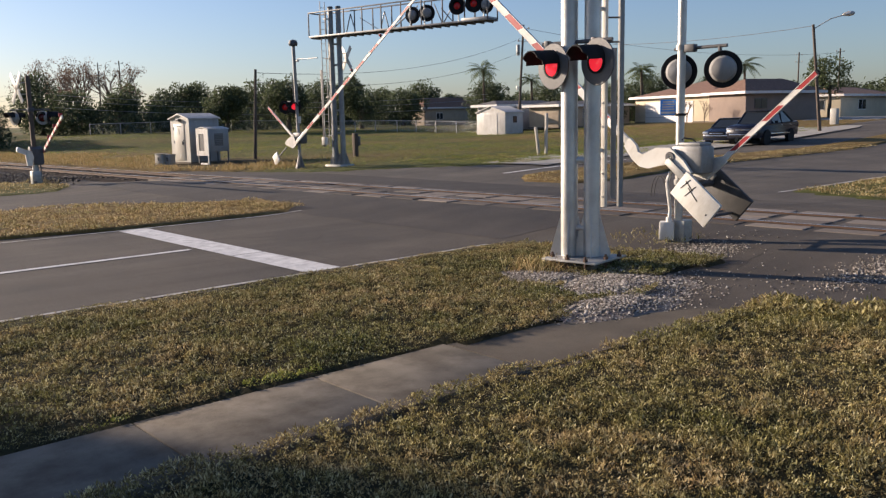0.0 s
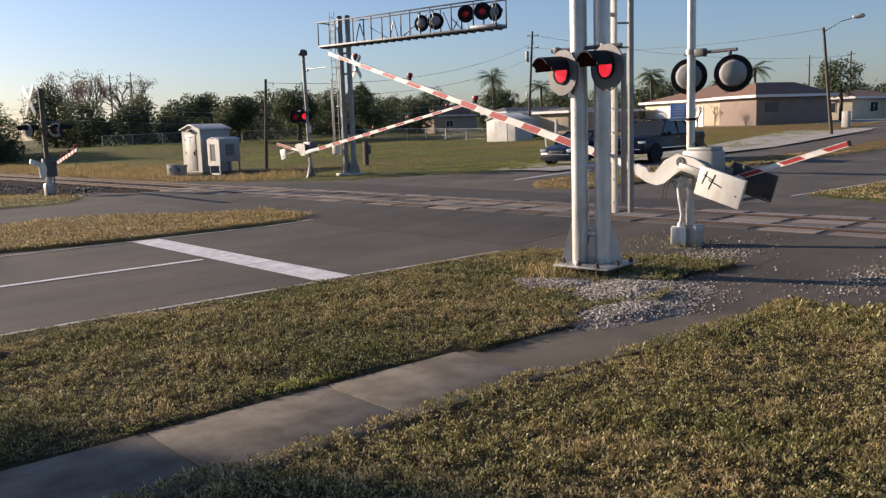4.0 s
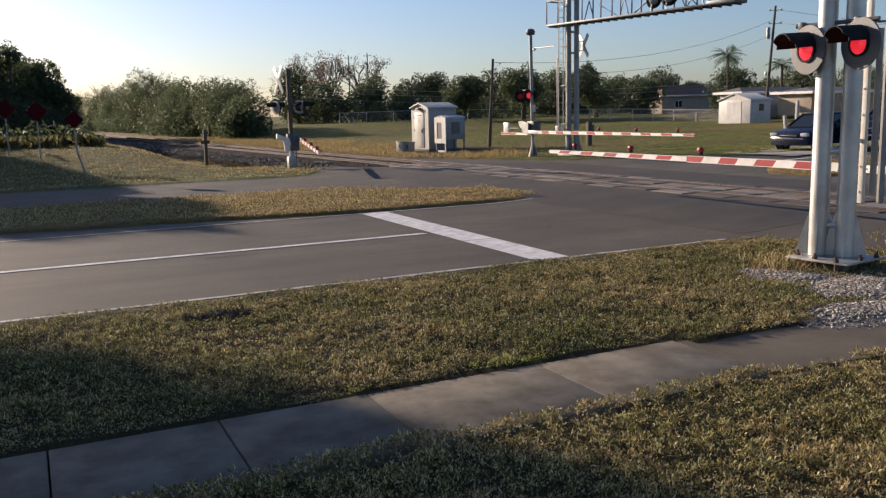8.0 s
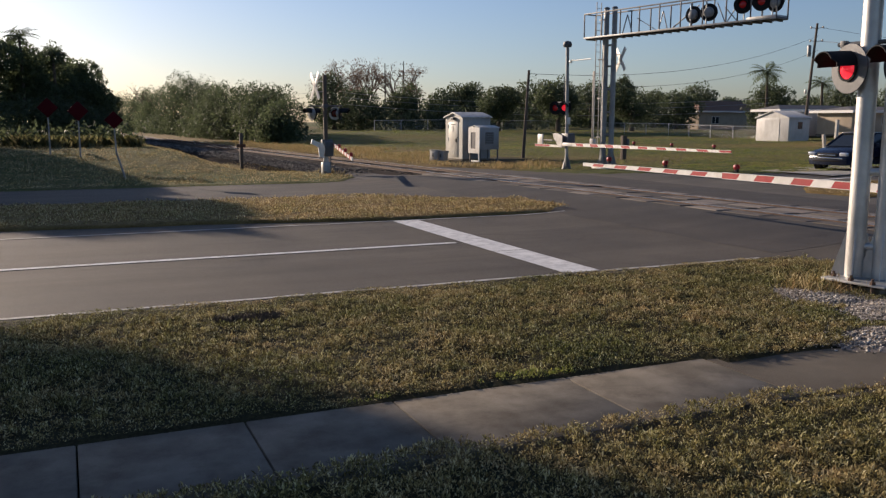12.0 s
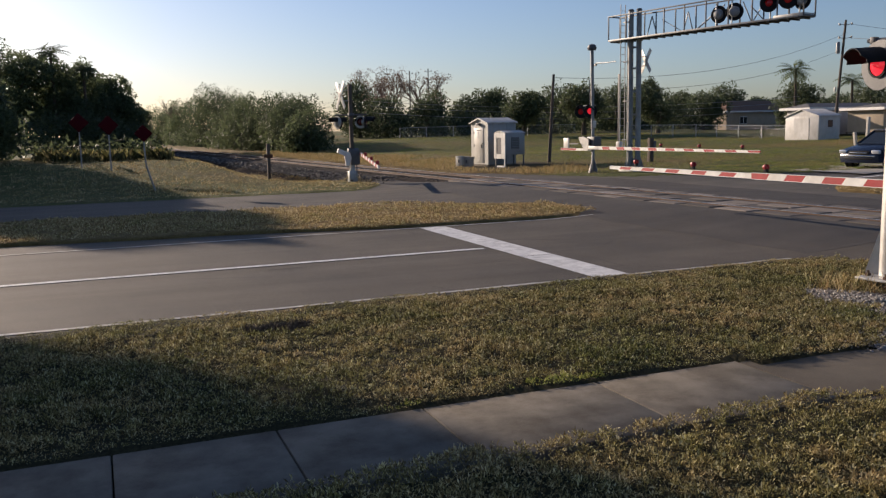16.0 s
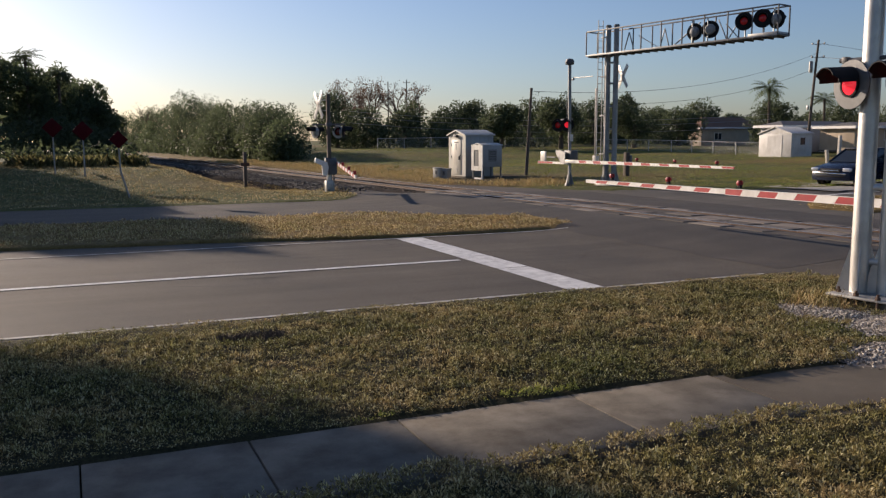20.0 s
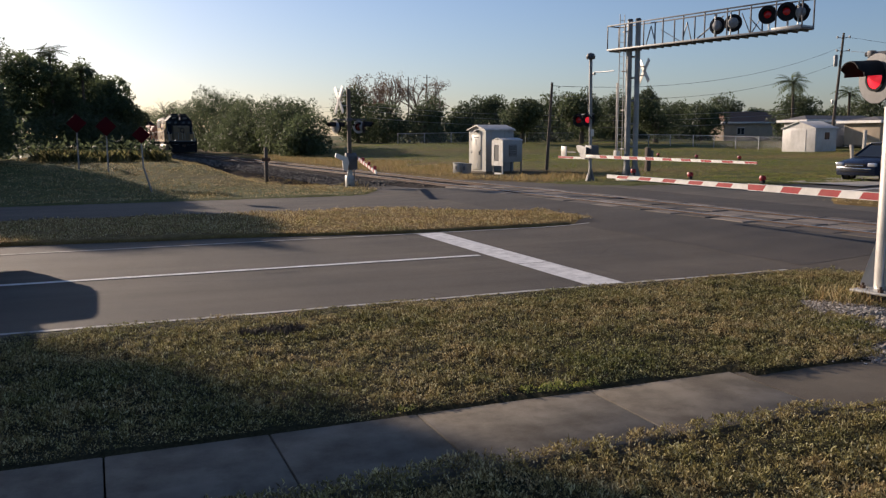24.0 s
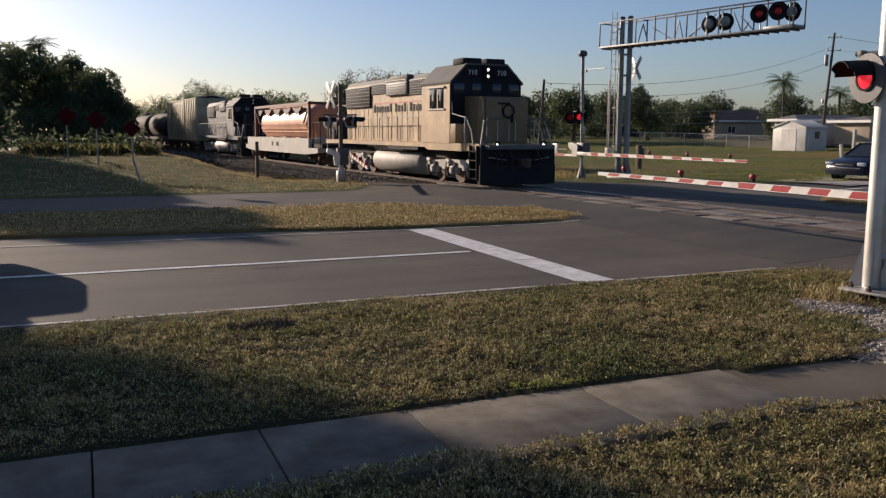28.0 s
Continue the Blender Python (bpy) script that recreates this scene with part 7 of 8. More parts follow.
ps = thing("marker_post", "dark rusty post with a small plate by the track", "post", pose(9.06, 48.4, -0.12))
bm = bmesh.new()
box(bm, (0, 0, 0.55), (0.18, 0.18, 2.2), bev=0.02)
part("shaft", bm, M["wood"], ps)
bm = bmesh.new()
box(bm, (-0.02, -0.1, 0.95), (0.5, 0.04, 0.2), bev=0.01)
part("plate", bm, M["post_brown"], ps)
st = thing("stub_post", "short dark wooden post with a metal fitting", "post", pose(26.5, 36.8, gz(26.5, 36.8)))
bm = bmesh.new()
box(bm, (0, 0, 0.6), (0.24, 0.24, 1.3), bev=0.03)
part("shaft", bm, M["wood"], st)
bm = bmesh.new()
box(bm, (0.16, -0.1, 0.85), (0.16, 0.12, 0.5), bev=0.03)
part("fitting", bm, M["dkgrey"], st)
for x, y, h, lean in ((31.4, 28.4, 1.35, -0.22), (31.6, 28.0, 2.0, 0.05)):
    bm = bmesh.new()
    box(bm, (0, 0, h / 2), (0.12, 0.12, h + 0.1), Matrix.Shear("XY", 4, (lean / h, 0)) if lean else None, bev=0.01)
    single("stake", bm, M["wood_pale"], "pale weathered stake in the grass", "stake", pose(x, y, gz(x, y)), "pale stakes")
bm = bmesh.new()
box(bm, (0, 0, 0.6), (0.5, 0.5, 1.2), bev=0.06)
single("service_pedestal", bm, M["cream"], "pale service pedestal on the verge", "pedestal", pose(64, 28.4, gz(64, 28.4)))


# ---- trees ----
M.update(
    leaf=leafy("leaf_dark", (0.062, 0.080, 0.042), (0.084, 0.106, 0.054), (0.105, 0.128, 0.066), 0.5),
    leaf_light=leafy("leaf_light", (0.075, 0.098, 0.050), (0.102, 0.130, 0.065), (0.13, 0.16, 0.08), 0.65),
    leaf_brown=leafy("leaf_brown", (0.10, 0.06, 0.04), (0.15, 0.09, 0.06), (0.20, 0.13, 0.085), 0.5),
    twig=surf("pale_bark", (0.17, 0.115, 0.085), 0.9, var=0.3, scale=3, bump=0.3),
    reed=leafy("reed", (0.08, 0.085, 0.035), (0.15, 0.15, 0.06), (0.30, 0.26, 0.13), 0.5),
)


def leaves(blobs, n, size, rng, flat=0.0):
    """Pointed leaves scattered through the outer part of several ellipsoids."""
    bl = np.array(blobs, float)
    wgt = (bl[:, 3] * bl[:, 4] * bl[:, 5]) ** 0.75
    pick = rng.choice(len(bl), n, p=wgt / wgt.sum())
    d = rng.normal(size=(n, 3))
    d /= np.linalg.norm(d, axis=1)[:, None]
    rad = rng.uniform(0.35, 1.08, n) ** 0.45
    lumps = 1 + 0.16 * np.sin(d[:, 0] * 7 + bl[pick, 0]) * np.cos(d[:, 2] * 6 + bl[pick, 1])
    c = bl[pick, :3] + d * bl[pick, 3:] * (rad * lumps)[:, None]
    u = rng.normal(size=(n, 3))
    u /= np.linalg.norm(u, axis=1)[:, None]
    v = np.cross(u, d + 0.6 * rng.normal(size=(n, 3)))
    v /= np.linalg.norm(v, axis=1)[:, None] + 1e-9
    s = size * rng.uniform(0.5, 1.4, n)[:, None]
    q = np.stack([c - u * s, c + u * s * 0.6 - v * s * 0.45, c + u * s * 0.6 + v * s * 0.45], 1).reshape(-1, 3)
    return q, np.arange(3 * n).reshape(-1, 3)


def crown_mesh(name, q, f, mat, parent):
    ob = raw(name, q, f, mat, parent=parent)
    return ob


def tree(x, y, h, w, seed, mat="leaf", n=1600, size=0.3, label="dense dark green tree", trunk=0.3, lobes=9, low=0.15, cat="tree", group="trees round the crossing", depth=None):
    rng = np.random.default_rng(seed)
    t = thing("tree", label, cat, pose(x, y, gz(x, y) - 0.05), group)
    bm = bmesh.new()
    tr = max(0.06, w * 0.035)
    top = Vector((rng.uniform(-0.3, 0.3), rng.uniform(-0.3, 0.3), h * 0.55))
    tube(bm, (0, 0, -0.1), (0, 0, h * trunk), tr * 1.3, tr, n=8)
    tube(bm, (0, 0, h * trunk), top, tr, tr * 0.6, n=8)
    blobs = [(0, 0, h * (0.5 + low / 2), w * 0.34, w * 0.34, h * (0.48 - low / 2))]
    for k in range(lobes):
        a = rng.uniform(0, 6.28)
        rr = w * rng.uniform(0.12, 0.34)
        z = h * rng.uniform(low + 0.15, 0.85)
        s = w * rng.uniform(0.14, 0.25)
        blobs.append((rr * math.cos(a), rr * math.sin(a), z, s, s, s * rng.uniform(0.7, 1.1)))
        if k < 6:
            tube(bm, (0, 0, h * (trunk + 0.03 * k)), (rr * math.cos(a) * 0.85, rr * math.sin(a) * 0.85, z), tr * 0.5, tr * 0.15, n=5)
    part("trunk", bm, M["bark"], t)
    q, f = leaves(blobs, int(n * 2.8), size * 0.56, rng)
    q[:, 2] = np.maximum(q[:, 2], 0.02)
    crown_mesh("crown", q, f, M[mat], t)
    return t


def palm(x, y, h, seed, fronds=22, length=2.2, label="tall palm with a thin trunk and ragged crown", mat="leaf_light"):
    rng = np.random.default_rng(seed)
    t = thing("palm_tree", label, "palm", pose(x, y, gz(x, y) - 0.05), "palms")
    bm = bmesh.new()
    tube(bm, (0, 0, -0.1), (0.1, 0, h * 0.5), 0.2, 0.16, n=8)
    tube(bm, (0.1, 0, h * 0.5), (0.05, 0.05, h), 0.16, 0.14, n=8)
    part("trunk", bm, M["bark"], t)
    vs, fs = [], []
    for k in range(fronds):
        a = rng.uniform(0, 6.28)
        up = rng.uniform(-0.2, 1.1)
        d = Vector((math.cos(a) * math.cos(up), math.sin(a) * math.cos(up), math.sin(up)))
        p = Vector((0.05, 0.05, h))
        L = length * rng.uniform(0.8, 1.15)
        n = 9
        for j in range(n):
            d = (d + Vector((0, 0, -0.16))).normalized()
            q = p + d * (L / n)
            s = d.cross(Vector((0, 0, 1)))
            s = s.normalized() if s.length > 1e-3 else Vector((1, 0, 0))
            lw = 0.42 * math.sin(math.pi * (j + 0.6) / (n + 0.6)) * length / 2.2
            for sg in (-1, 1):
                i = len(vs)
                dr = Vector((0, 0, -0.35 * lw))
                vs += [p, p + d * 0.09, q + s * sg * lw + dr, p + s * sg * lw * 0.95 + dr + d * 0.1]
                fs.append((i, i + 1, i + 2, i + 3))
            p = q
    crown_mesh("crown", [tuple(v) for v in vs], fs, M[mat], t)
    return t


def bare_tree(x, y, h, seed, label="half-bare tree with thin pale branches", mat="leaf_brown", n=900):
    rng = random.Random(seed)
    t = thing("tree", label, "tree", pose(x, y, gz(x, y) - 0.05), "trees round the crossing")
    bm = bmesh.new()
    tips = []

    def grow(p, d, L, r, lev):
        q = p + d * L
        tube(bm, p, q, r, r * 0.7, n=5 if lev < 2 else 3, cap=False)
        if lev >= 4:
            tips.append(q)
            return
        for _ in range(3 if lev else 5):
            nd = (d + Vector((rng.uniform(-0.75, 0.75), rng.uniform(-0.75, 0.75), rng.uniform(-0.05, 0.55)))).normalized()
            grow(p.lerp(q, rng.uniform(0.55, 1.0)), nd, L * rng.uniform(0.55, 0.8), r * 0.55, lev + 1)

    grow(Vector((0, 0, -0.1)), Vector((0, 0, 1)), h * 0.36, h * 0.022, 0)
    part("trunk", bm, M["twig"], t)
    nr = np.random.default_rng(seed)
    if n:
        pts = [tips[int(k)] for k in nr.integers(0, len(tips), 40)]
        q, f = leaves([(p.x, p.y, p.z, 0.8, 0.8, 0.6) for p in pts], n, 0.13, nr)
        crown_mesh("crown", q, f, M[mat], t)
    return t


# big shade trees where the road leaves the view, and those that throw the lawn's shade
for x, y, h, w, sd in ((-5.4, 44.5, 4.8, 5.8, 1), (-6.4, 48.0, 5.2, 6.0, 2), (-9.5, 45, 5.6, 8, 3), (-8.6, 52, 5.7, 6.5, 5)):
    tree(x, y, h, w, sd, "leaf_light", n=6500, size=0.25, label="dense dark shade tree at the field edge", trunk=0.12, low=-0.05, lobes=12)
for x, y, h, w, sd in ((-4.4, 101, 10.6, 9.0, 4), (-8.5, 96, 10.8, 10, 6), (-1.2, 106, 9.8, 8.5, 7), (1.8, 109, 8.4, 8.0, 16), (4.2, 115, 7.0, 6.5, 17), (0.6, 118, 8.8, 9.0, 29)):
    tree(x, y, h, w, sd, "leaf_light", n=6000, size=0.36, label="dense dark tree beyond the mown bank", trunk=0.12, low=-0.05, lobes=12)
for x, y, h, w, sd in ((-18.5, 41.7, 14.4, 8.7, 8), (-25, 44, 14.8, 10, 9), (-33, 45, 14, 10, 10), (-20.5, 35.0, 11.8, 6.5, 11), (-14.7, 56.5, 11.8, 5.6, 28)):
    tree(x, y, h, w, sd, n=5200, size=0.72, label="tall spreading shade tree across the road", trunk=0.5, low=0.6, lobes=26)
for x, y, h, w, sd in ((-11.5, 60, 8.6, 6, 27), (-14.5, 62, 10.0, 8, 18), (-17, 69, 12.0, 9, 19), (-15.5, 56, 10.4, 8, 25), (-14.8, 68, 9.0, 7, 26), (-7.6, 50, 5.8, 6, 12), (-11, 55, 6.8, 8, 13), (-14, 47, 6.8, 8, 15)):
    tree(x, y, h, w, sd, n=2800, size=0.3, label="dense dark shade tree at the field edge", trunk=0.12, low=-0.05, lobes=12)
palm(-4.6, 44.2, 3.5, 21, 26, 1.3, "cabbage palm rising from the dark trees", "leaf")
palm(-3.6, 99, 9.9, 22, 26, 2.3, "cabbage palm rising from the dark trees", "leaf")
palm(-0.6, 103, 8.6, 23, 24, 2.1, "cabbage palm rising from the dark trees", "leaf")

# row along the far side of the track
rngt = random.Random(11)
for k, (y, h, w, off) in enumerate(((84, 4.6, 7, 8.5), (90, 5.8, 8, 8.5), (97, 6.6, 8.5, 9), (104, 6.9, 8, 9), (110, 7.2, 8, 8.5), (118, 6.6, 8, 9.5), (126, 8.2, 9, 10), (134, 9.2, 9, 10.5), (143, 8.2, 9, 10), (152, 7.6, 9, 10), (178, 8.4, 10, 11), (190, 8.4, 10, 10), (205, 9.6, 11, 12), (225, 9.6, 12, 10), (245, 10, 13, 9))):
    tree(track_x(y) + off, y, h, w, 40 + k, "leaf" if k % 5 else "leaf_light", n=3600, size=0.24, label="bushy green tree along the railway", trunk=0.1, low=-0.05, lobes=11)
for k, (x, y, h) in enumerate(((18.5, 172, 11.5), (15.5, 182, 11))):
    bare_tree(x, y, h, 70 + k, "flat-topped thin-leaved tree behind the hedge", "leaf_light", 900)
for k, (x, y, h) in enumerate(((40, 128, 11.6), (44, 131, 12.2), (48, 126, 11.4), (52, 128, 10.6), (37, 124, 9.6), (46, 135, 12))):
    bare_tree(x, y, h, 80 + k)
for k, (x, y, h, w) in enumerate(((33.5, 112, 7.6, 7), (38, 115, 5.6, 8), (44, 114, 6.0, 8), (50, 114, 5.8, 8), (56, 116, 7.0, 8))):
    tree(x, y, h, w, 100 + k, n=2000, size=0.36, label="dark bushy tree on the rise", trunk=0.1, low=-0.03)
# wood behind the fence and the houses
for k, az in enumerate(np.arange(64.5, 15, -1.35)):
    D = 150 + 22 * math.sin(k * 1.7)
    h = 6.5 + 1.4 * math.sin(k * 2.3 + 1) - (1.0 if 41 < az < 49 else 0) - (1.7 if az < 33 else 0)
    x, y = D * math.cos(radians(az)), D * math.sin(radians(az))
    tree(x, y, h, 8.5, 130 + k, n=1500, size=0.42, label="dark tree in the wood behind the houses", trunk=0.12, low=-0.02)
tree(86, 120, 8.8, 4.6, 190, n=2200, size=0.34, label="tall rounded tree above the wood", trunk=0.4, low=0.35)
tree(54.5, 89, 6.6, 7.5, 191, n=2200, size=0.34, label="dark tree by the fence", trunk=0.2)
tree(48, 92, 5.4, 6, 192, n=1800, size=0.34, label="dark tree by the fence", trunk=0.2)
tree(63, 86, 5.4, 8, 193, n=2000, size=0.34, label="dark tree by the fence", trunk=0.25)
tree(90, 40.5, 6.8, 5.0, 194, "leaf_light", n=900, size=0.3, label="thin small-leaved tree before a house", trunk=0.35, low=0.3)
tree(107, 38.8, 3.6, 4.2, 195, n=1400, size=0.26, label="round clipped dark shrub", trunk=0.1, low=0.0, lobes=5, cat="shrub")
tree(86, 23, 10.0, 6.5, 196, "leaf_brown", n=2200, size=0.3, label="tall brownish tree by the street", trunk=0.25, low=0.1)
tree(76, 58, 3.4, 3.6, 197, n=900, size=0.26, label="dark shrub beside the garage", trunk=0.1, low=0.0, lobes=5, cat="shrub")
palm(79.1, 80.9, 7.6, 31, 26, 2.6)
palm(84.6, 77.5, 6.2, 32, 22, 2.2)
palm(97, 69, 6.9, 33, 22, 2.6)
palm(104, 58, 7.0, 34, 20, 2.6)
palm(100, 71, 6.4, 35, 20, 2.4)
for k, (x, y, h) in enumerate(((71.0, 43.5, 2.6), (73.0, 46.6, 3.2), (76.0, 49.2, 3.4))):
    bare_tree(x, y, h, 300 + k, "small leafless shrub against the house", n=0)

# undergrowth that closes the wood to the ground
def undergrowth(spots, n, size, seed, label):
    r = np.random.default_rng(seed)
    blobs = [(x, y, gz(x, y) + h * 0.45, w, w, h * 0.62) for x, y, h, w in spots]
    q, f = leaves(blobs, n, size, r)
    return raw("undergrowth", q, f, M["leaf"], "stuff", label, "undergrowth")


ru = random.Random(8)
spots = []
for az in np.arange(73, 14, -0.9):
    D = 158 + ru.uniform(-12, 16)
    spots.append((D * math.cos(radians(az)), D * math.sin(radians(az)), ru.uniform(3.2, 5.6), ru.uniform(2.6, 4.2)))
undergrowth(spots, 26000, 0.36, 61, "dense undergrowth of the wood behind the houses")
spots = [(track_x(y) + 7.5 + ru.uniform(0, 3), y, ru.uniform(2.2, 3.8), ru.uniform(2.2, 3.2)) for y in np.arange(84, 260, 4.0)]
spots += [(35 + k * 2.4, 108 + ru.uniform(-2, 4), ru.uniform(2.2, 3.6), ru.uniform(2, 3)) for k in range(12)]
undergrowth(spots, 22000, 0.26, 62, "dense green undergrowth along the railway")
spots = [(x, 50 + ru.uniform(-5, 6), ru.uniform(2.0, 3.8), ru.uniform(1.6, 2.4)) for x in np.arange(-26, -4.5, 1.3)] + [(x, 96 + x * 1.6 + ru.uniform(0, 5), ru.uniform(2.4, 4.2), ru.uniform(1.8, 3.0)) for x in np.arange(-11, 5.5, 0.9)] + [(x, 51.5 + ru.uniform(-0.8, 2.0), ru.uniform(0.7, 1.3), ru.uniform(0.8, 1.3)) for x in np.arange(-2.6, 3.6, 0.55)]
undergrowth(spots, 16000, 0.22, 63, "dark undergrowth below the shade trees")

# tall reeds where the ditch meets the shade trees
rng = np.random.default_rng(5)
n = 3200
ck = rng.integers(0, 60, n)
kx, ky, kh = rng.uniform(-2.6, 3.4, 60), rng.uniform(-2.0, 2.0, 60), rng.uniform(0.18, 0.80, 60)
cx = kx[ck] + rng.normal(0, 0.22, n)
cy = 47.3 + ky[ck] + rng.normal(0, 0.25, n)
hh = kh[ck] * rng.uniform(0.55, 1.1, n)
aa = rng.uniform(0, 6.28, n)
ln = rng.uniform(0.1, 0.8, n) * hh
b = np.stack([cx, cy, land(cx, cy)], 1)
side = np.stack([np.cos(aa), np.sin(aa), 0 * aa], 1) * rng.uniform(0.012, 0.035, n)[:, None]
out = np.stack([np.cos(aa + 1.57), np.sin(aa + 1.57), 0 * aa], 1) * ln[:, None]
up = np.stack([0 * aa, 0 * aa, hh], 1)
v = np.stack([b - side, b + side, b + up * 0.62 + out * 0.35 + side, b + up * 0.92 + out, b + up * 0.62 + out * 0.35 - side], 1).reshape(-1, 3)
raw("reeds", v, np.arange(5 * n).reshape(-1, 5), M["reed"], "stuff", "tall yellow-green reeds and grass on the bank", "reeds")


# ---- turf blades, gravel, sleepers, crossing panels ----
def blade_mat(name, dry=0.0, gloss=0.2, hue=(1, 1, 1), even=0.0):
    m, nt, links = nodes_of(name)
    bs = nt["Principled BSDF"]
    tc = nt.new("ShaderNodeTexCoord").outputs["Object"]
    g = nt.new("ShaderNodeNewGeometry").outputs["Random Per Island"]
    green = ramp(nt, links, g, [(0.0, (0.035, 0.036, 0.010)), (0.5, (0.155, 0.150, 0.040)), (0.82, (0.39, 0.36, 0.12)), (1.0, (0.74, 0.69, 0.40))])
    straw = ramp(nt, links, g, [(0.0, (0.14, 0.082, 0.036)), (0.5, (0.46, 0.33, 0.145)), (1.0, (0.80, 0.66, 0.38))])
    n1 = noise_tex(nt, links, tc, 0.55, 5, 0.65)
    n2 = noise_tex(nt, links, tc, 3.5, 3, 0.6)
    f1 = ramp(nt, links, n1, [(0.34, (0.06 + dry,) * 3), (0.62, (0.92 + dry,) * 3)])
    f2 = ramp(nt, links, n2, [(0.35, (0.25,) * 3), (0.7, (1.25,) * 3)])
    fac = mixc(nt, links, 1.0, f1, f2, "MULTIPLY")
    green = mixc(nt, links, 1.0, mixc(nt, links, even, green, (0.20, 0.20, 0.062)), hue, "MULTIPLY")
    straw = mixc(nt, links, even, straw, (0.42, 0.30, 0.14))
    col = mixc(nt, links, fac, green, straw)
    links.new(col, bs.inputs["Base Color"])
    bs.inputs["Roughness"].default_value = 0.95 - gloss
    bs.inputs["Specular IOR Level"].default_value = gloss
    tr = nt.new("ShaderNodeBsdfTranslucent")
    links.new(col, tr.inputs["Color"])
    mx = nt.new("ShaderNodeMixShader")
    mx.inputs[0].default_value = 0.32
    links.new(bs.outputs[0], mx.inputs[1])
    links.new(tr.outputs[0], mx.inputs[2])
    links.new(mx.outputs[0], nt["Material Output"].inputs["Surface"])
    return m


M["blade"] = blade_mat("grass_blade")
M["blade_verge"] = blade_mat("verge_blade", -0.12, 0.2, (0.72, 0.78, 0.80))
M["blade_dry"] = blade_mat("dry_blade", 0.6, 0.15)
M["blade_field"] = blade_mat("field_blade", 0.0, 0.1, (0.70, 1.12, 0.44), 0.7)
M["blade_tan"] = blade_mat("tan_blade", 0.75, 0.1, (1, 1, 1), 0.6)
M["blade_lush"] = leafy("lush_blade", (0.12, 0.15, 0.03), (0.26, 0.28, 0.06), (0.45, 0.42, 0.13), 0.4)


def vnoise(x, y, cell, seed):
    """Smooth value noise, 0 to 1."""
    r = np.random.default_rng(seed).uniform(0, 1, (257, 257))
    u, v = x / cell + 1000, y / cell + 1000
    i, j = np.floor(u).astype(int), np.floor(v).astype(int)
    a, b = u - i, v - j
    a, b = a * a * (3 - 2 * a), b * b * (3 - 2 * b)
    i0, i1, j0, j1 = i % 256, (i + 1) % 256, j % 256, (j + 1) % 256
    return (r[i0, j0] * (1 - a) + r[i1, j0] * a) * (1 - b) + (r[i0, j1] * (1 - a) + r[i1, j1] * a) * b


def turf(name, x0, x1, y0, y1, per_m2, h0, h1, w0, w1, seed, label, keep, base=0.05, mat="blade", flat=True, gaps=0.05):
    """Grass as single leaves: flat = mown broad-leaved turf, else upright tufts."""
    r = np.random.default_rng(seed)
    n = int((x1 - x0) * (y1 - y0) * per_m2)
    x, y = r.uniform(x0, x1, n), r.uniform(y0, y1, n)
    clump = np.clip(2.1 * (0.5 * vnoise(x, y, gaps, 1) + 0.3 * vnoise(x, y, gaps * 3, 2) + 0.2 * vnoise(x, y, 0.9, 3)) - 0.58, 0, 1)
    k = keep(x, y) & (r.uniform(0, 1, n) < 0.2 + 1.1 * clump)
    x, y, clump = x[k], y[k], clump[k]
    n = len(x)
    kerb = np.where((x < 5.4) & (y > 5.7) & (y < 6.25), 0.35 + 0.65 * np.clip((y - 5.95) / 0.3, 0, 1), 1.0)
    kerb *= np.where((x < 10.4) & (y > 9.55) & (y < 10.4), 0.45, 1.0)
    h = r.uniform(h0, h1, n) * (0.5 + 0.8 * clump) * kerb
    w = r.uniform(w0, w1, n)
    a = r.uniform(0, 6.283, n)
    b = np.stack([x, y, land(x, y) + base + 0.012 * wavy(x, y, 2.3, 1) - 0.012], 1)
    if flat:
        b[:, 2] += r.uniform(0, 0.065, n) * clump * kerb
        el = r.uniform(0.1, 1.25, n)
        d = np.stack([np.cos(a + 1.57) * np.cos(el), np.sin(a + 1.57) * np.cos(el), np.sin(el)], 1) * h[:, None]
    else:
        lean = r.uniform(0.2, 1.3, n) * h
        d = np.stack([np.cos(a + 1.57) * lean, np.sin(a + 1.57) * lean, h], 1)
    roll = r.uniform(-0.7, 0.7, n)
    s = np.stack([np.cos(a) * np.cos(roll), np.sin(a) * np.cos(roll), np.sin(roll)], 1) * w[:, None] / 2
    v = np.stack([b - s * 0.6, b + s * 0.6, b + d * 0.6 + s, b + d, b + d * 0.6 - s], 1).reshape(-1, 3) if not flat else np.stack([b, b + d * 0.5 + s, b + d, b + d * 0.5 - s], 1).reshape(-1, 3)
    m = 4 if flat else 5
    return raw(name, v, np.arange(m * n).reshape(-1, m), M[mat], "stuff", label, "grass")


def bed(x, y):
    """Height of the low gravel bed beside the signal footing."""
    d = np.sqrt(((x - 8.55) / 1.15) ** 2 + ((y - 6.5) / 0.85) ** 2)
    d = np.minimum(d, np.sqrt(((x - 8.3) / 0.65) ** 2 + ((y - 7.45) / 0.85) ** 2))
    d = np.minimum(d, np.sqrt(((x - 7.6) / 0.95) ** 2 + ((y - 5.75) / 0.5) ** 2)) + 0.22 * (vnoise(x, y, 0.3, 12) - 0.5)
    return 0.068 - 0.09 * np.clip(d - 0.35, 0, 2)


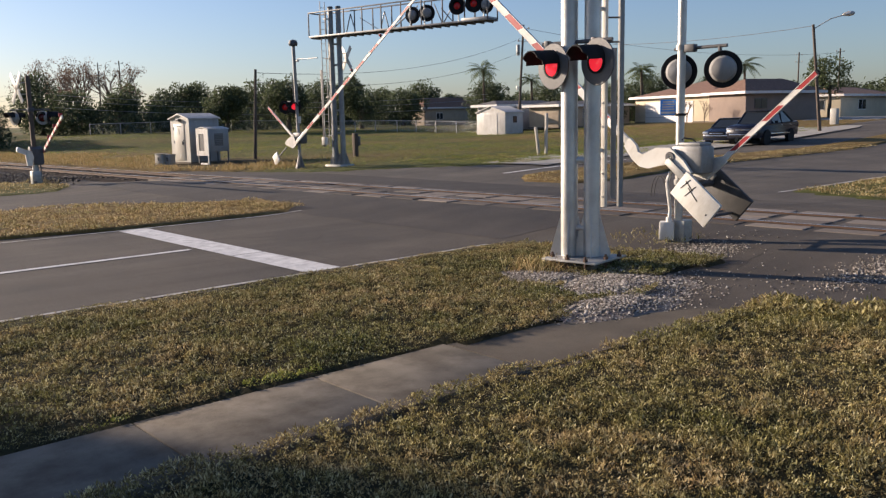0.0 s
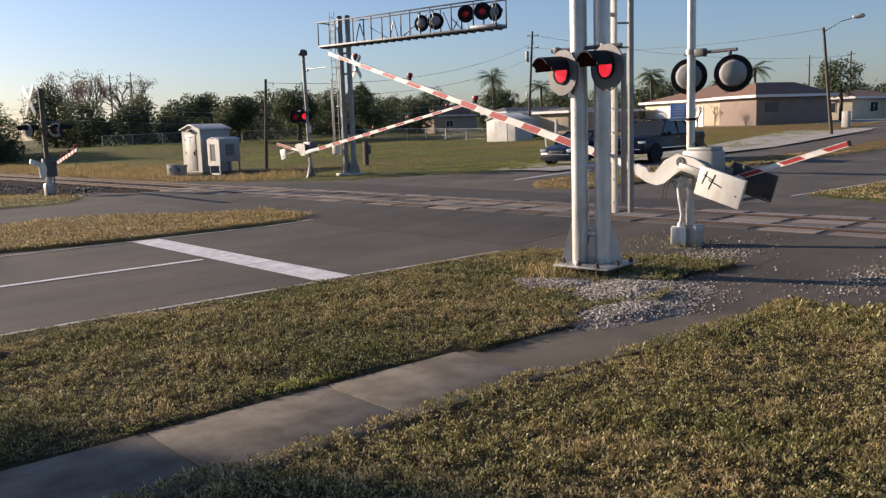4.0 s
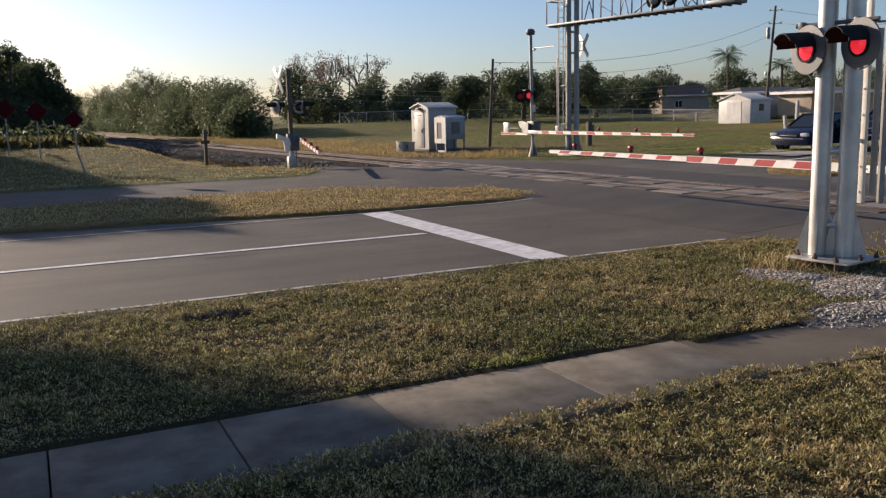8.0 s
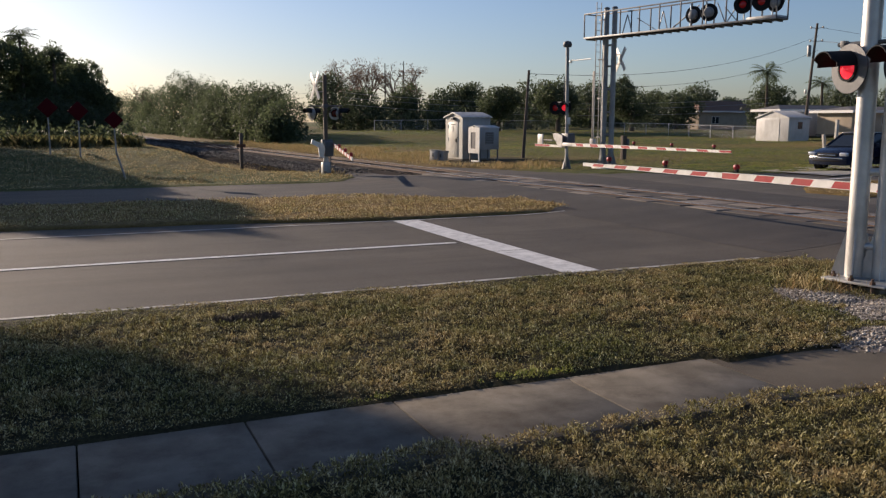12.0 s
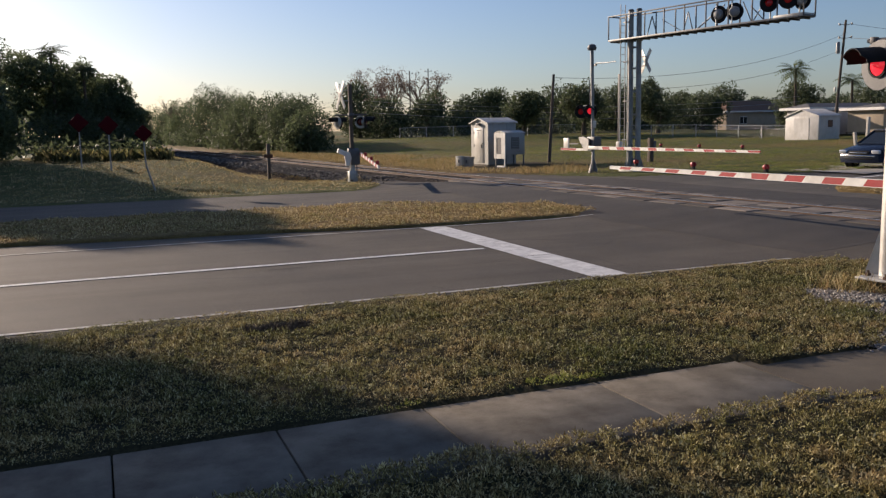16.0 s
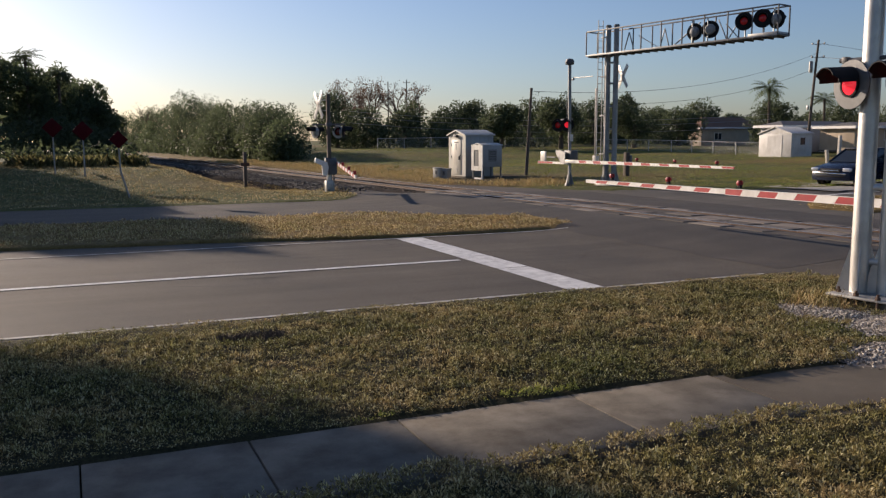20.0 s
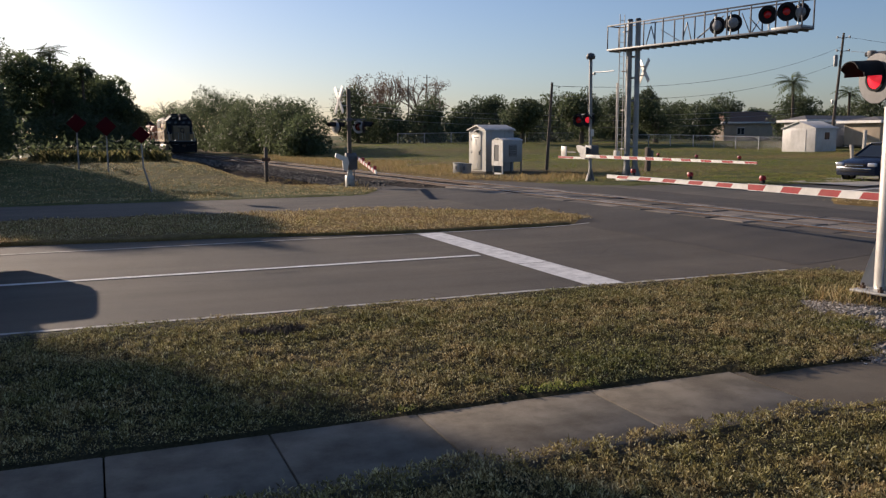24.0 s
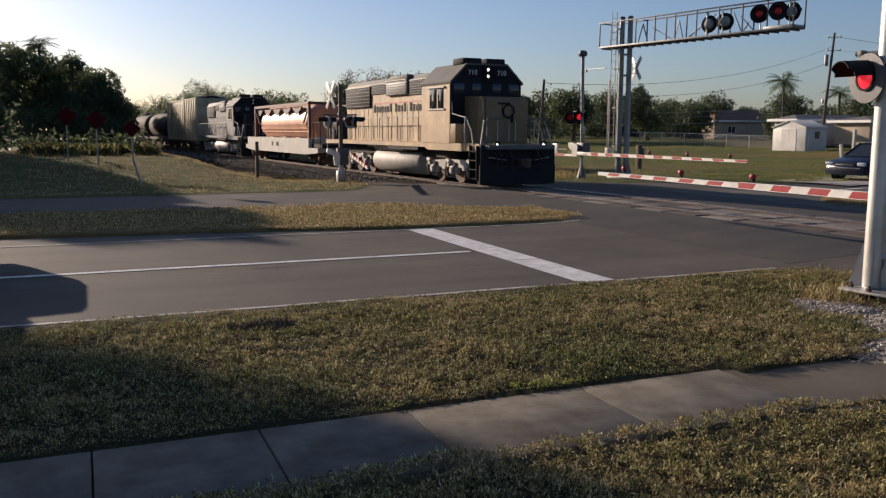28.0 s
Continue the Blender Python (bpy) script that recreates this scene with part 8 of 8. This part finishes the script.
def lawn_keep(x, y):
    walk_strip = (x < 5.3) & (y > 4.86 + 0.03 * np.sin(x * 4)) & (y < 5.92 + 0.10 * vnoise(x, y, 0.25, 7))
    gravel = bed(x, y) > 0.038
    dead = ((x - 1.7) / 0.40) ** 2 + ((y - 9.02) / 0.2) ** 2 < 1
    return ~on_road(x, y) & ~walk_strip & ~gravel & ~dead


def lush(x, y):
    return np.exp(-((x - 3.55) / 0.75) ** 2 - ((y - 6.02) / 0.16) ** 2) + 0.8 * np.exp(-((x - 1.9) / 0.5) ** 2 - ((y - 6.0) / 0.12) ** 2) > 0.45 + 0.5 * vnoise(x, y, 0.12, 9)


turf("lawn_grass", -3, 10.5, 0.9, 4.95, 9600, 0.019, 0.042, 0.006, 0.013, 1, "short mown olive and straw grass of the near lawn", lambda x, y: lawn_keep(x, y) & (x > -0.9 - 0.1 * y) & (x < 4.5 + 1.9 * y))
turf("lawn_grass", -2, 13.2, 5.7, 10.3, 7900, 0.020, 0.044, 0.007, 0.015, 2, "short mown olive and straw grass of the verge", lambda x, y: lawn_keep(x, y) & (x > -0.5 - 0.15 * y) & ~lush(x, y), mat="blade_verge")
turf("lush_grass", 1.0, 5.0, 5.8, 6.5, 7000, 0.03, 0.06, 0.010, 0.018, 13, "brighter yellow-green grass beside the sidewalk", lambda x, y: lawn_keep(x, y) & lush(x, y), mat="blade_lush")
turf("lawn_grass", 8.5, 22, -4, 5.0, 1300, 0.04, 0.09, 0.016, 0.03, 3, "short mown grass beside the path", lawn_keep)
turf("lawn_grass", 20, 42, 4, 11, 260, 0.04, 0.09, 0.02, 0.04, 16, "straw-coloured verge past the crossing", lambda x, y: ~on_road(x, y), mat="blade_dry", gaps=0.3)
turf("median_grass", 20.8, 46, 17.3, 20.6, 260, 0.03, 0.07, 0.02, 0.035, 17, "thin straw grass on the median past the crossing", lambda x, y: (y > 17.4 + 0.03 * (x - 23)) & (y < 20.1), base=0.06, mat="blade_dry", gaps=0.3)
turf("lawn_grass", -14, 14, -7, 10.2, 260, 0.05, 0.10, 0.02, 0.04, 18, "mown olive grass of the wider lawn", lambda x, y: lawn_keep(x, y) & ((y < 0.9) | (x < -0.9 - 0.1 * y)), gaps=0.12, mat="blade_verge")
turf("edge_grass", -4, 5.3, 4.80, 4.95, 5000, 0.02, 0.045, 0.007, 0.013, 4, "grass creeping over the sidewalk edge", lambda x, y: y < 4.87 + 0.10 * (vnoise(x, y, 0.25, 5) - 0.4))
turf("median_grass", -5, 11.2, 17.7, 23.6, 1300, 0.03, 0.075, 0.011, 0.024, 6, "dry golden grass of the median", lambda x, y: (y > 17.6 + 1.2 * sstep((6.5 - x) / 6)) & (y < 23.6 - 3.2 * sstep((x - 7.5) / 3.5)), base=0.06, mat="blade_dry")
turf("tall_grass", 10, 46, 33, 90, 95, 0.10, 0.26, 0.014, 0.03, 7, "rough dry grass beside the track", lambda x, y: ~on_road(x, y) & (np.abs(x - track_x(y)) > 2.8) & (x - track_x(y) < 6.5 + 5 * vnoise(x, y, 4, 4)) & ~((x > 18) & (x < 23) & (y > 38) & (y < 44.8)), mat="blade_tan", flat=False, gaps=0.5)
turf("field_grass", 17, 64, 31, 98, 45, 0.04, 0.10, 0.016, 0.042, 14, "mown green field with straw streaks behind the crossing", lambda x, y: ~on_road(x, y) & (x - track_x(y) > 5) & ~((x > 18) & (x < 23) & (y > 38) & (y < 44.5)), mat="blade_field", gaps=0.6)
turf("field_grass", 24, 60, 24.6, 31, 260, 0.03, 0.07, 0.014, 0.03, 15, "mown green verge past the crossing", lambda x, y: ~on_road(x, y), mat="blade_field", gaps=0.6)
turf("field_grass", -8, 12, 29.7, 56, 170, 0.04, 0.10, 0.014, 0.03, 12, "mown dry grass by the far lanes", lambda x, y: ~on_road(x, y) & (np.abs(x - track_x(y)) > 3.0), mat="blade_dry", gaps=0.4)
turf("post_weeds", 8.2, 9.6, 7.4, 8.6, 700, 0.06, 0.22, 0.006, 0.012, 8, "dry tufts round the signal footing", lambda x, y: (x - 8.9) ** 2 + (y - 7.9) ** 2 < 0.42, mat="blade_dry", flat=False)
turf("post_weeds", 11.3, 13.0, 7.4, 9.4, 300, 0.03, 0.10, 0.007, 0.013, 9, "tufts round the gate mast", lambda x, y: (x - 12.0) ** 2 + (y - 8.2) ** 2 < 0.6, flat=False)
turf("dead_clump", 1.3, 2.15, 8.8, 9.25, 7000, 0.03, 0.08, 0.006, 0.012, 10, "dark dead clump in the verge", lambda x, y: ((x - 1.7) / 0.36) ** 2 + ((y - 9.02) / 0.17) ** 2 < 1, mat="bark", flat=False)


bx_, by_ = np.meshgrid(np.linspace(6.7, 10.3, 76), np.linspace(5.2, 8.6, 70), indexing="xy")
bz_ = bed(bx_, by_)
bi_ = np.arange(bx_.size).reshape(bx_.shape)
bq_ = np.stack([bi_[:-1, :-1], bi_[:-1, 1:], bi_[1:, 1:], bi_[1:, :-1]], -1)[(bz_ > -0.01)[:-1, :-1]]
raw("gravel_bed", np.stack([bx_, by_, bz_], -1).reshape(-1, 3), bq_, M["stone"], "structure", "low bed of pale gravel beside the signal footing", "gravel", smooth=True)


def stones(name, spots, seed, label, lo, hi, parent=None, mat="stone", zoff=0.0, cat="gravel"):
    """Loose angular stones: jittered cubes scattered round the spots (x, y, spread x, spread y, count)."""
    r = np.random.default_rng(seed)
    c = np.concatenate([np.stack([r.normal(x, sx, n), r.normal(y, sy, n)], 1) for x, y, sx, sy, n in spots])
    n = len(c)
    z = np.maximum(top_z(c[:, 0], c[:, 1]), bed(c[:, 0], c[:, 1])) + zoff
    s = r.uniform(lo, hi, n) * r.uniform(0.6, 1.2, n)
    cube = np.array([(x, y, z) for x in (-1, 1) for y in (-1, 1) for z in (-1, 1)], float)
    v = cube[None] * s[:, None, None] * 0.5 * r.uniform(0.55, 1.15, (n, 8, 3))
    a = r.uniform(0, 6.28, n)
    ca, sa = np.cos(a)[:, None], np.sin(a)[:, None]
    v = np.stack([v[..., 0] * ca - v[..., 1] * sa, v[..., 0] * sa + v[..., 1] * ca, v[..., 2] * 0.75], -1)
    v += np.stack([c[:, 0], c[:, 1], z + s * 0.22], 1)[:, None]
    f = np.array([(0, 1, 3, 2), (4, 6, 7, 5), (0, 4, 5, 1), (2, 3, 7, 6), (0, 2, 6, 4), (1, 5, 7, 3)])
    faces = (np.arange(n)[:, None, None] * 8 + f[None]).reshape(-1, 4)
    return raw(name, v.reshape(-1, 3), faces, M[mat], "stuff", label, cat, parent)


stone_m, snt, sl2 = nodes_of("loose_stone")
sg = snt.new("ShaderNodeNewGeometry").outputs["Random Per Island"]
sl2.new(ramp(snt, sl2, sg, [(0.0, (0.07, 0.056, 0.043)), (0.4, (0.21, 0.18, 0.145)), (0.8, (0.38, 0.34, 0.285)), (1.0, (0.62, 0.58, 0.51))]), snt["Principled BSDF"].inputs["Base Color"])
snt["Principled BSDF"].inputs["Roughness"].default_value = 0.85
M["loose"] = stone_m
stones("gravel", [(8.4, 6.4, 0.56, 0.47, 8600), (8.9, 6.85, 0.45, 0.3, 2200), (10.2, 7.1, 0.6, 0.22, 1900), (8.3, 7.4, 0.32, 0.38, 3000), (7.6, 5.8, 0.45, 0.22, 3200), (10.9, 7.2, 0.6, 0.26, 2000), (11.7, 6.9, 0.35, 0.22, 500), (11.4, 4.5, 0.6, 0.2, 1500), (10.6, 5.3, 0.8, 0.5, 120), (12.7, 7.0, 0.5, 0.6, 80)], 3, "pale loose gravel round the signal footings", 0.009, 0.025, mat="loose")
M["loose_dark"], dnt, dl2 = nodes_of("dark_stone")
dg = dnt.new("ShaderNodeNewGeometry").outputs["Random Per Island"]
dl2.new(ramp(dnt, dl2, dg, [(0.0, (0.03, 0.026, 0.023)), (0.5, (0.085, 0.075, 0.066)), (1.0, (0.19, 0.17, 0.15))]), dnt["Principled BSDF"].inputs["Base Color"])
dnt["Principled BSDF"].inputs["Roughness"].default_value = 0.9
bal = [(track_x(y) + s * 1.75, y, 0.35, 0.6, 50) for y in np.arange(31, 60, 1.0) for s in (-1, 1)] + [(track_x(y), y, 0.45, 0.5, 22) for y in np.arange(31, 60, 1.0)]
stones("ballast_stones", bal, 4, "coarse loose ballast stones along the track", 0.04, 0.085, zoff=-0.10, mat="loose_dark", cat="ballast")
for off_, zo, sd_ in ((2.3, 0.12, 21), (2.9, 0.07, 22), (3.5, 0.03, 23)):
    stones("ballast_stones", [(track_x(y) - off_, y, 0.26, 0.6, 44) for y in np.arange(35, 62, 1.0)], sd_, "dark ballast stones on the track's shoulder", 0.05, 0.10, zoff=zo, mat="loose_dark", cat="ballast")

stones("ballast_stones", [(track_x(y) - 2.7, y, 0.55, 0.6, 30) for y in np.arange(62, 116, 1.0)], 24, "dark ballast stones along the far shoulder", 0.09, 0.17, zoff=0.08, mat="loose_dark", cat="ballast")

bm = bmesh.new()
box(bm, (0, 0, 0), (2.6, 0.23, 0.16), bev=0.012)
tie_me = mesh_of("sleeper", bm, M["tie"], None)
for k in range(290):
    y = 31.6 + k * 0.53
    o = new("sleeper", tie_me)
    o.parent = track
    o.matrix_basis = TM @ pose(random.uniform(-0.05, 0.05), y, 0.005 + random.uniform(-0.008, 0.008), 0, 0, random.uniform(-0.8, 0.8))


def panel_mesh(w, l):
    b = bmesh.new()
    box(b, (0, 0, 0), (w, l, 0.07), bev=0.012)
    return mesh_of("panel", b, M["panel"], None)


gauge_p, field_p = panel_mesh(0.52, 1.04), panel_mesh(0.44, 1.04)
for k in range(23):
    y = 3.6 + k * 1.22
    for x, me in ((-0.30, gauge_p), (0.30, gauge_p), (-1.12, field_p), (1.12, field_p)):
        o = new("panel", me)
        o.parent = track
        o.matrix_basis = TM @ pose(x + random.uniform(-0.015, 0.015), y, 0.128 + random.uniform(-0.006, 0.010), random.uniform(-0.4, 0.4), random.uniform(-0.5, 0.5), random.uniform(-0.6, 0.6))


# ---- what moves ----
def glide(rows, t):
    ts, vs = zip(*rows)
    return float(np.interp(t, ts, vs))


def motions():
    # gates come down
    fall = ((0, 40.0), (0.5, 37.1), (1, 34.2), (1.5, 31.3), (2, 28.3), (2.5, 25.3), (3, 22.3), (3.5, 19.3), (4.5, 13.2), (5.5, 7.6), (6, 5.0), (6.5, 2.6), (7, 0.6), (7.5, 0.0), (28, 0))
    walk(main_arm, [(t, pose(-0.2, 0.03, PZ_, a, 0, 0)) for t, a in fall])
    walk(short_arm, [(t, pose(0.33, 0.03, PZ_, -1.04 * a, 0, 0)) for t, a in fall])
    far = ((0, 31.7), (0.5, 28.1), (1, 24.7), (1.5, 21.6), (2, 18.9), (2.5, 16.4), (3, 13.9), (3.5, 11.6), (4.5, 6.4), (5.5, 2.2), (6, 1.0), (6.5, 0.3), (7, 0), (28, 0))
    walk(far_arm, [(t, pose(-0.25, 0, 1.45, -a, 0, 0)) for t, a in far])
    walk(far_short, [(t, pose(0.2, 0.1, 1.45, 1.05 * a, 0, 0)) for t, a in far])
    lane = ((0, 12.5), (2, 10.0), (3.5, 7.0), (5.5, 1.0), (6, -0.8), (7, -3.4), (8, -3.6), (28, -3.6))
    walk(ped_arm, [(t, pose(0.3, -0.1, 1.22, 0, -a, -100)) for t, a in lane])

    # train, at a steady 19.7 m/s
    for ob, back in TRAIN:
        rows = []
        for t in (0.0, 28.0):
            y = 26.8 + 19.7 * (28.0 - t) + back
            rows.append((t, pose(track_x(y), y, RAIL_TOP, 0, 0, TRACK_DIR)))
        walk(ob, rows)

    # cars: distance driven turns the wheels
    def drive(ob, wheels, keys, lane, slope, heading, dense):
        rows = []
        for t in dense:
            x = glide(keys, t)
            y = lane + slope * (x - 27)
            rows.append((t, pose(x, y, float(land(np.float64(x), np.float64(y))), 0, 0, heading)))
        walk(ob, rows)
        x0 = keys[0][1]
        for w, r in wheels:
            base = w.location.copy()
            walk(w, [(t, pose(*base, math.degrees(abs(glide(keys, t) - x0) / r), 0, 0)) for t in dense])

    fine = [k / 20 for k in range(0, 120)] + [6, 8, 28]
    drive(sedan, sedan_w, ((0, 45.0), (0.5, 41.4), (1, 38.0), (1.5, 35.0), (2, 32.3), (2.5, 30.4), (3, 29.0), (3.5, 28.5), (4.5, 28.0), (5.5, 27.8), (28, 27.8)), 24.95, 0.1, -84.3, fine)
    drive(truck, truck_w, ((0, 44.1), (0.5, 40.9), (1, 38.0), (1.5, 35.7), (2, 33.9), (2.5, 32.6), (3, 31.7), (3.5, 31.1), (4.5, 30.4), (5.5, 30.0), (28, 30.0)), 22.9, 0.1, -84.3, fine)
    late = [0] + [17 + k / 40 for k in range(0, 209)] + [28]
    drive(side_car, side_w, ((0, -50), (17, -50), (18, -41), (19, -30), (20, -17.5), (20.5, -11.5), (21, -6.9), (21.5, -3.8), (22, -1.95), (22.2, -1.57), (28, -1.57)), 15.6, 0.0, 90, late)


motions()
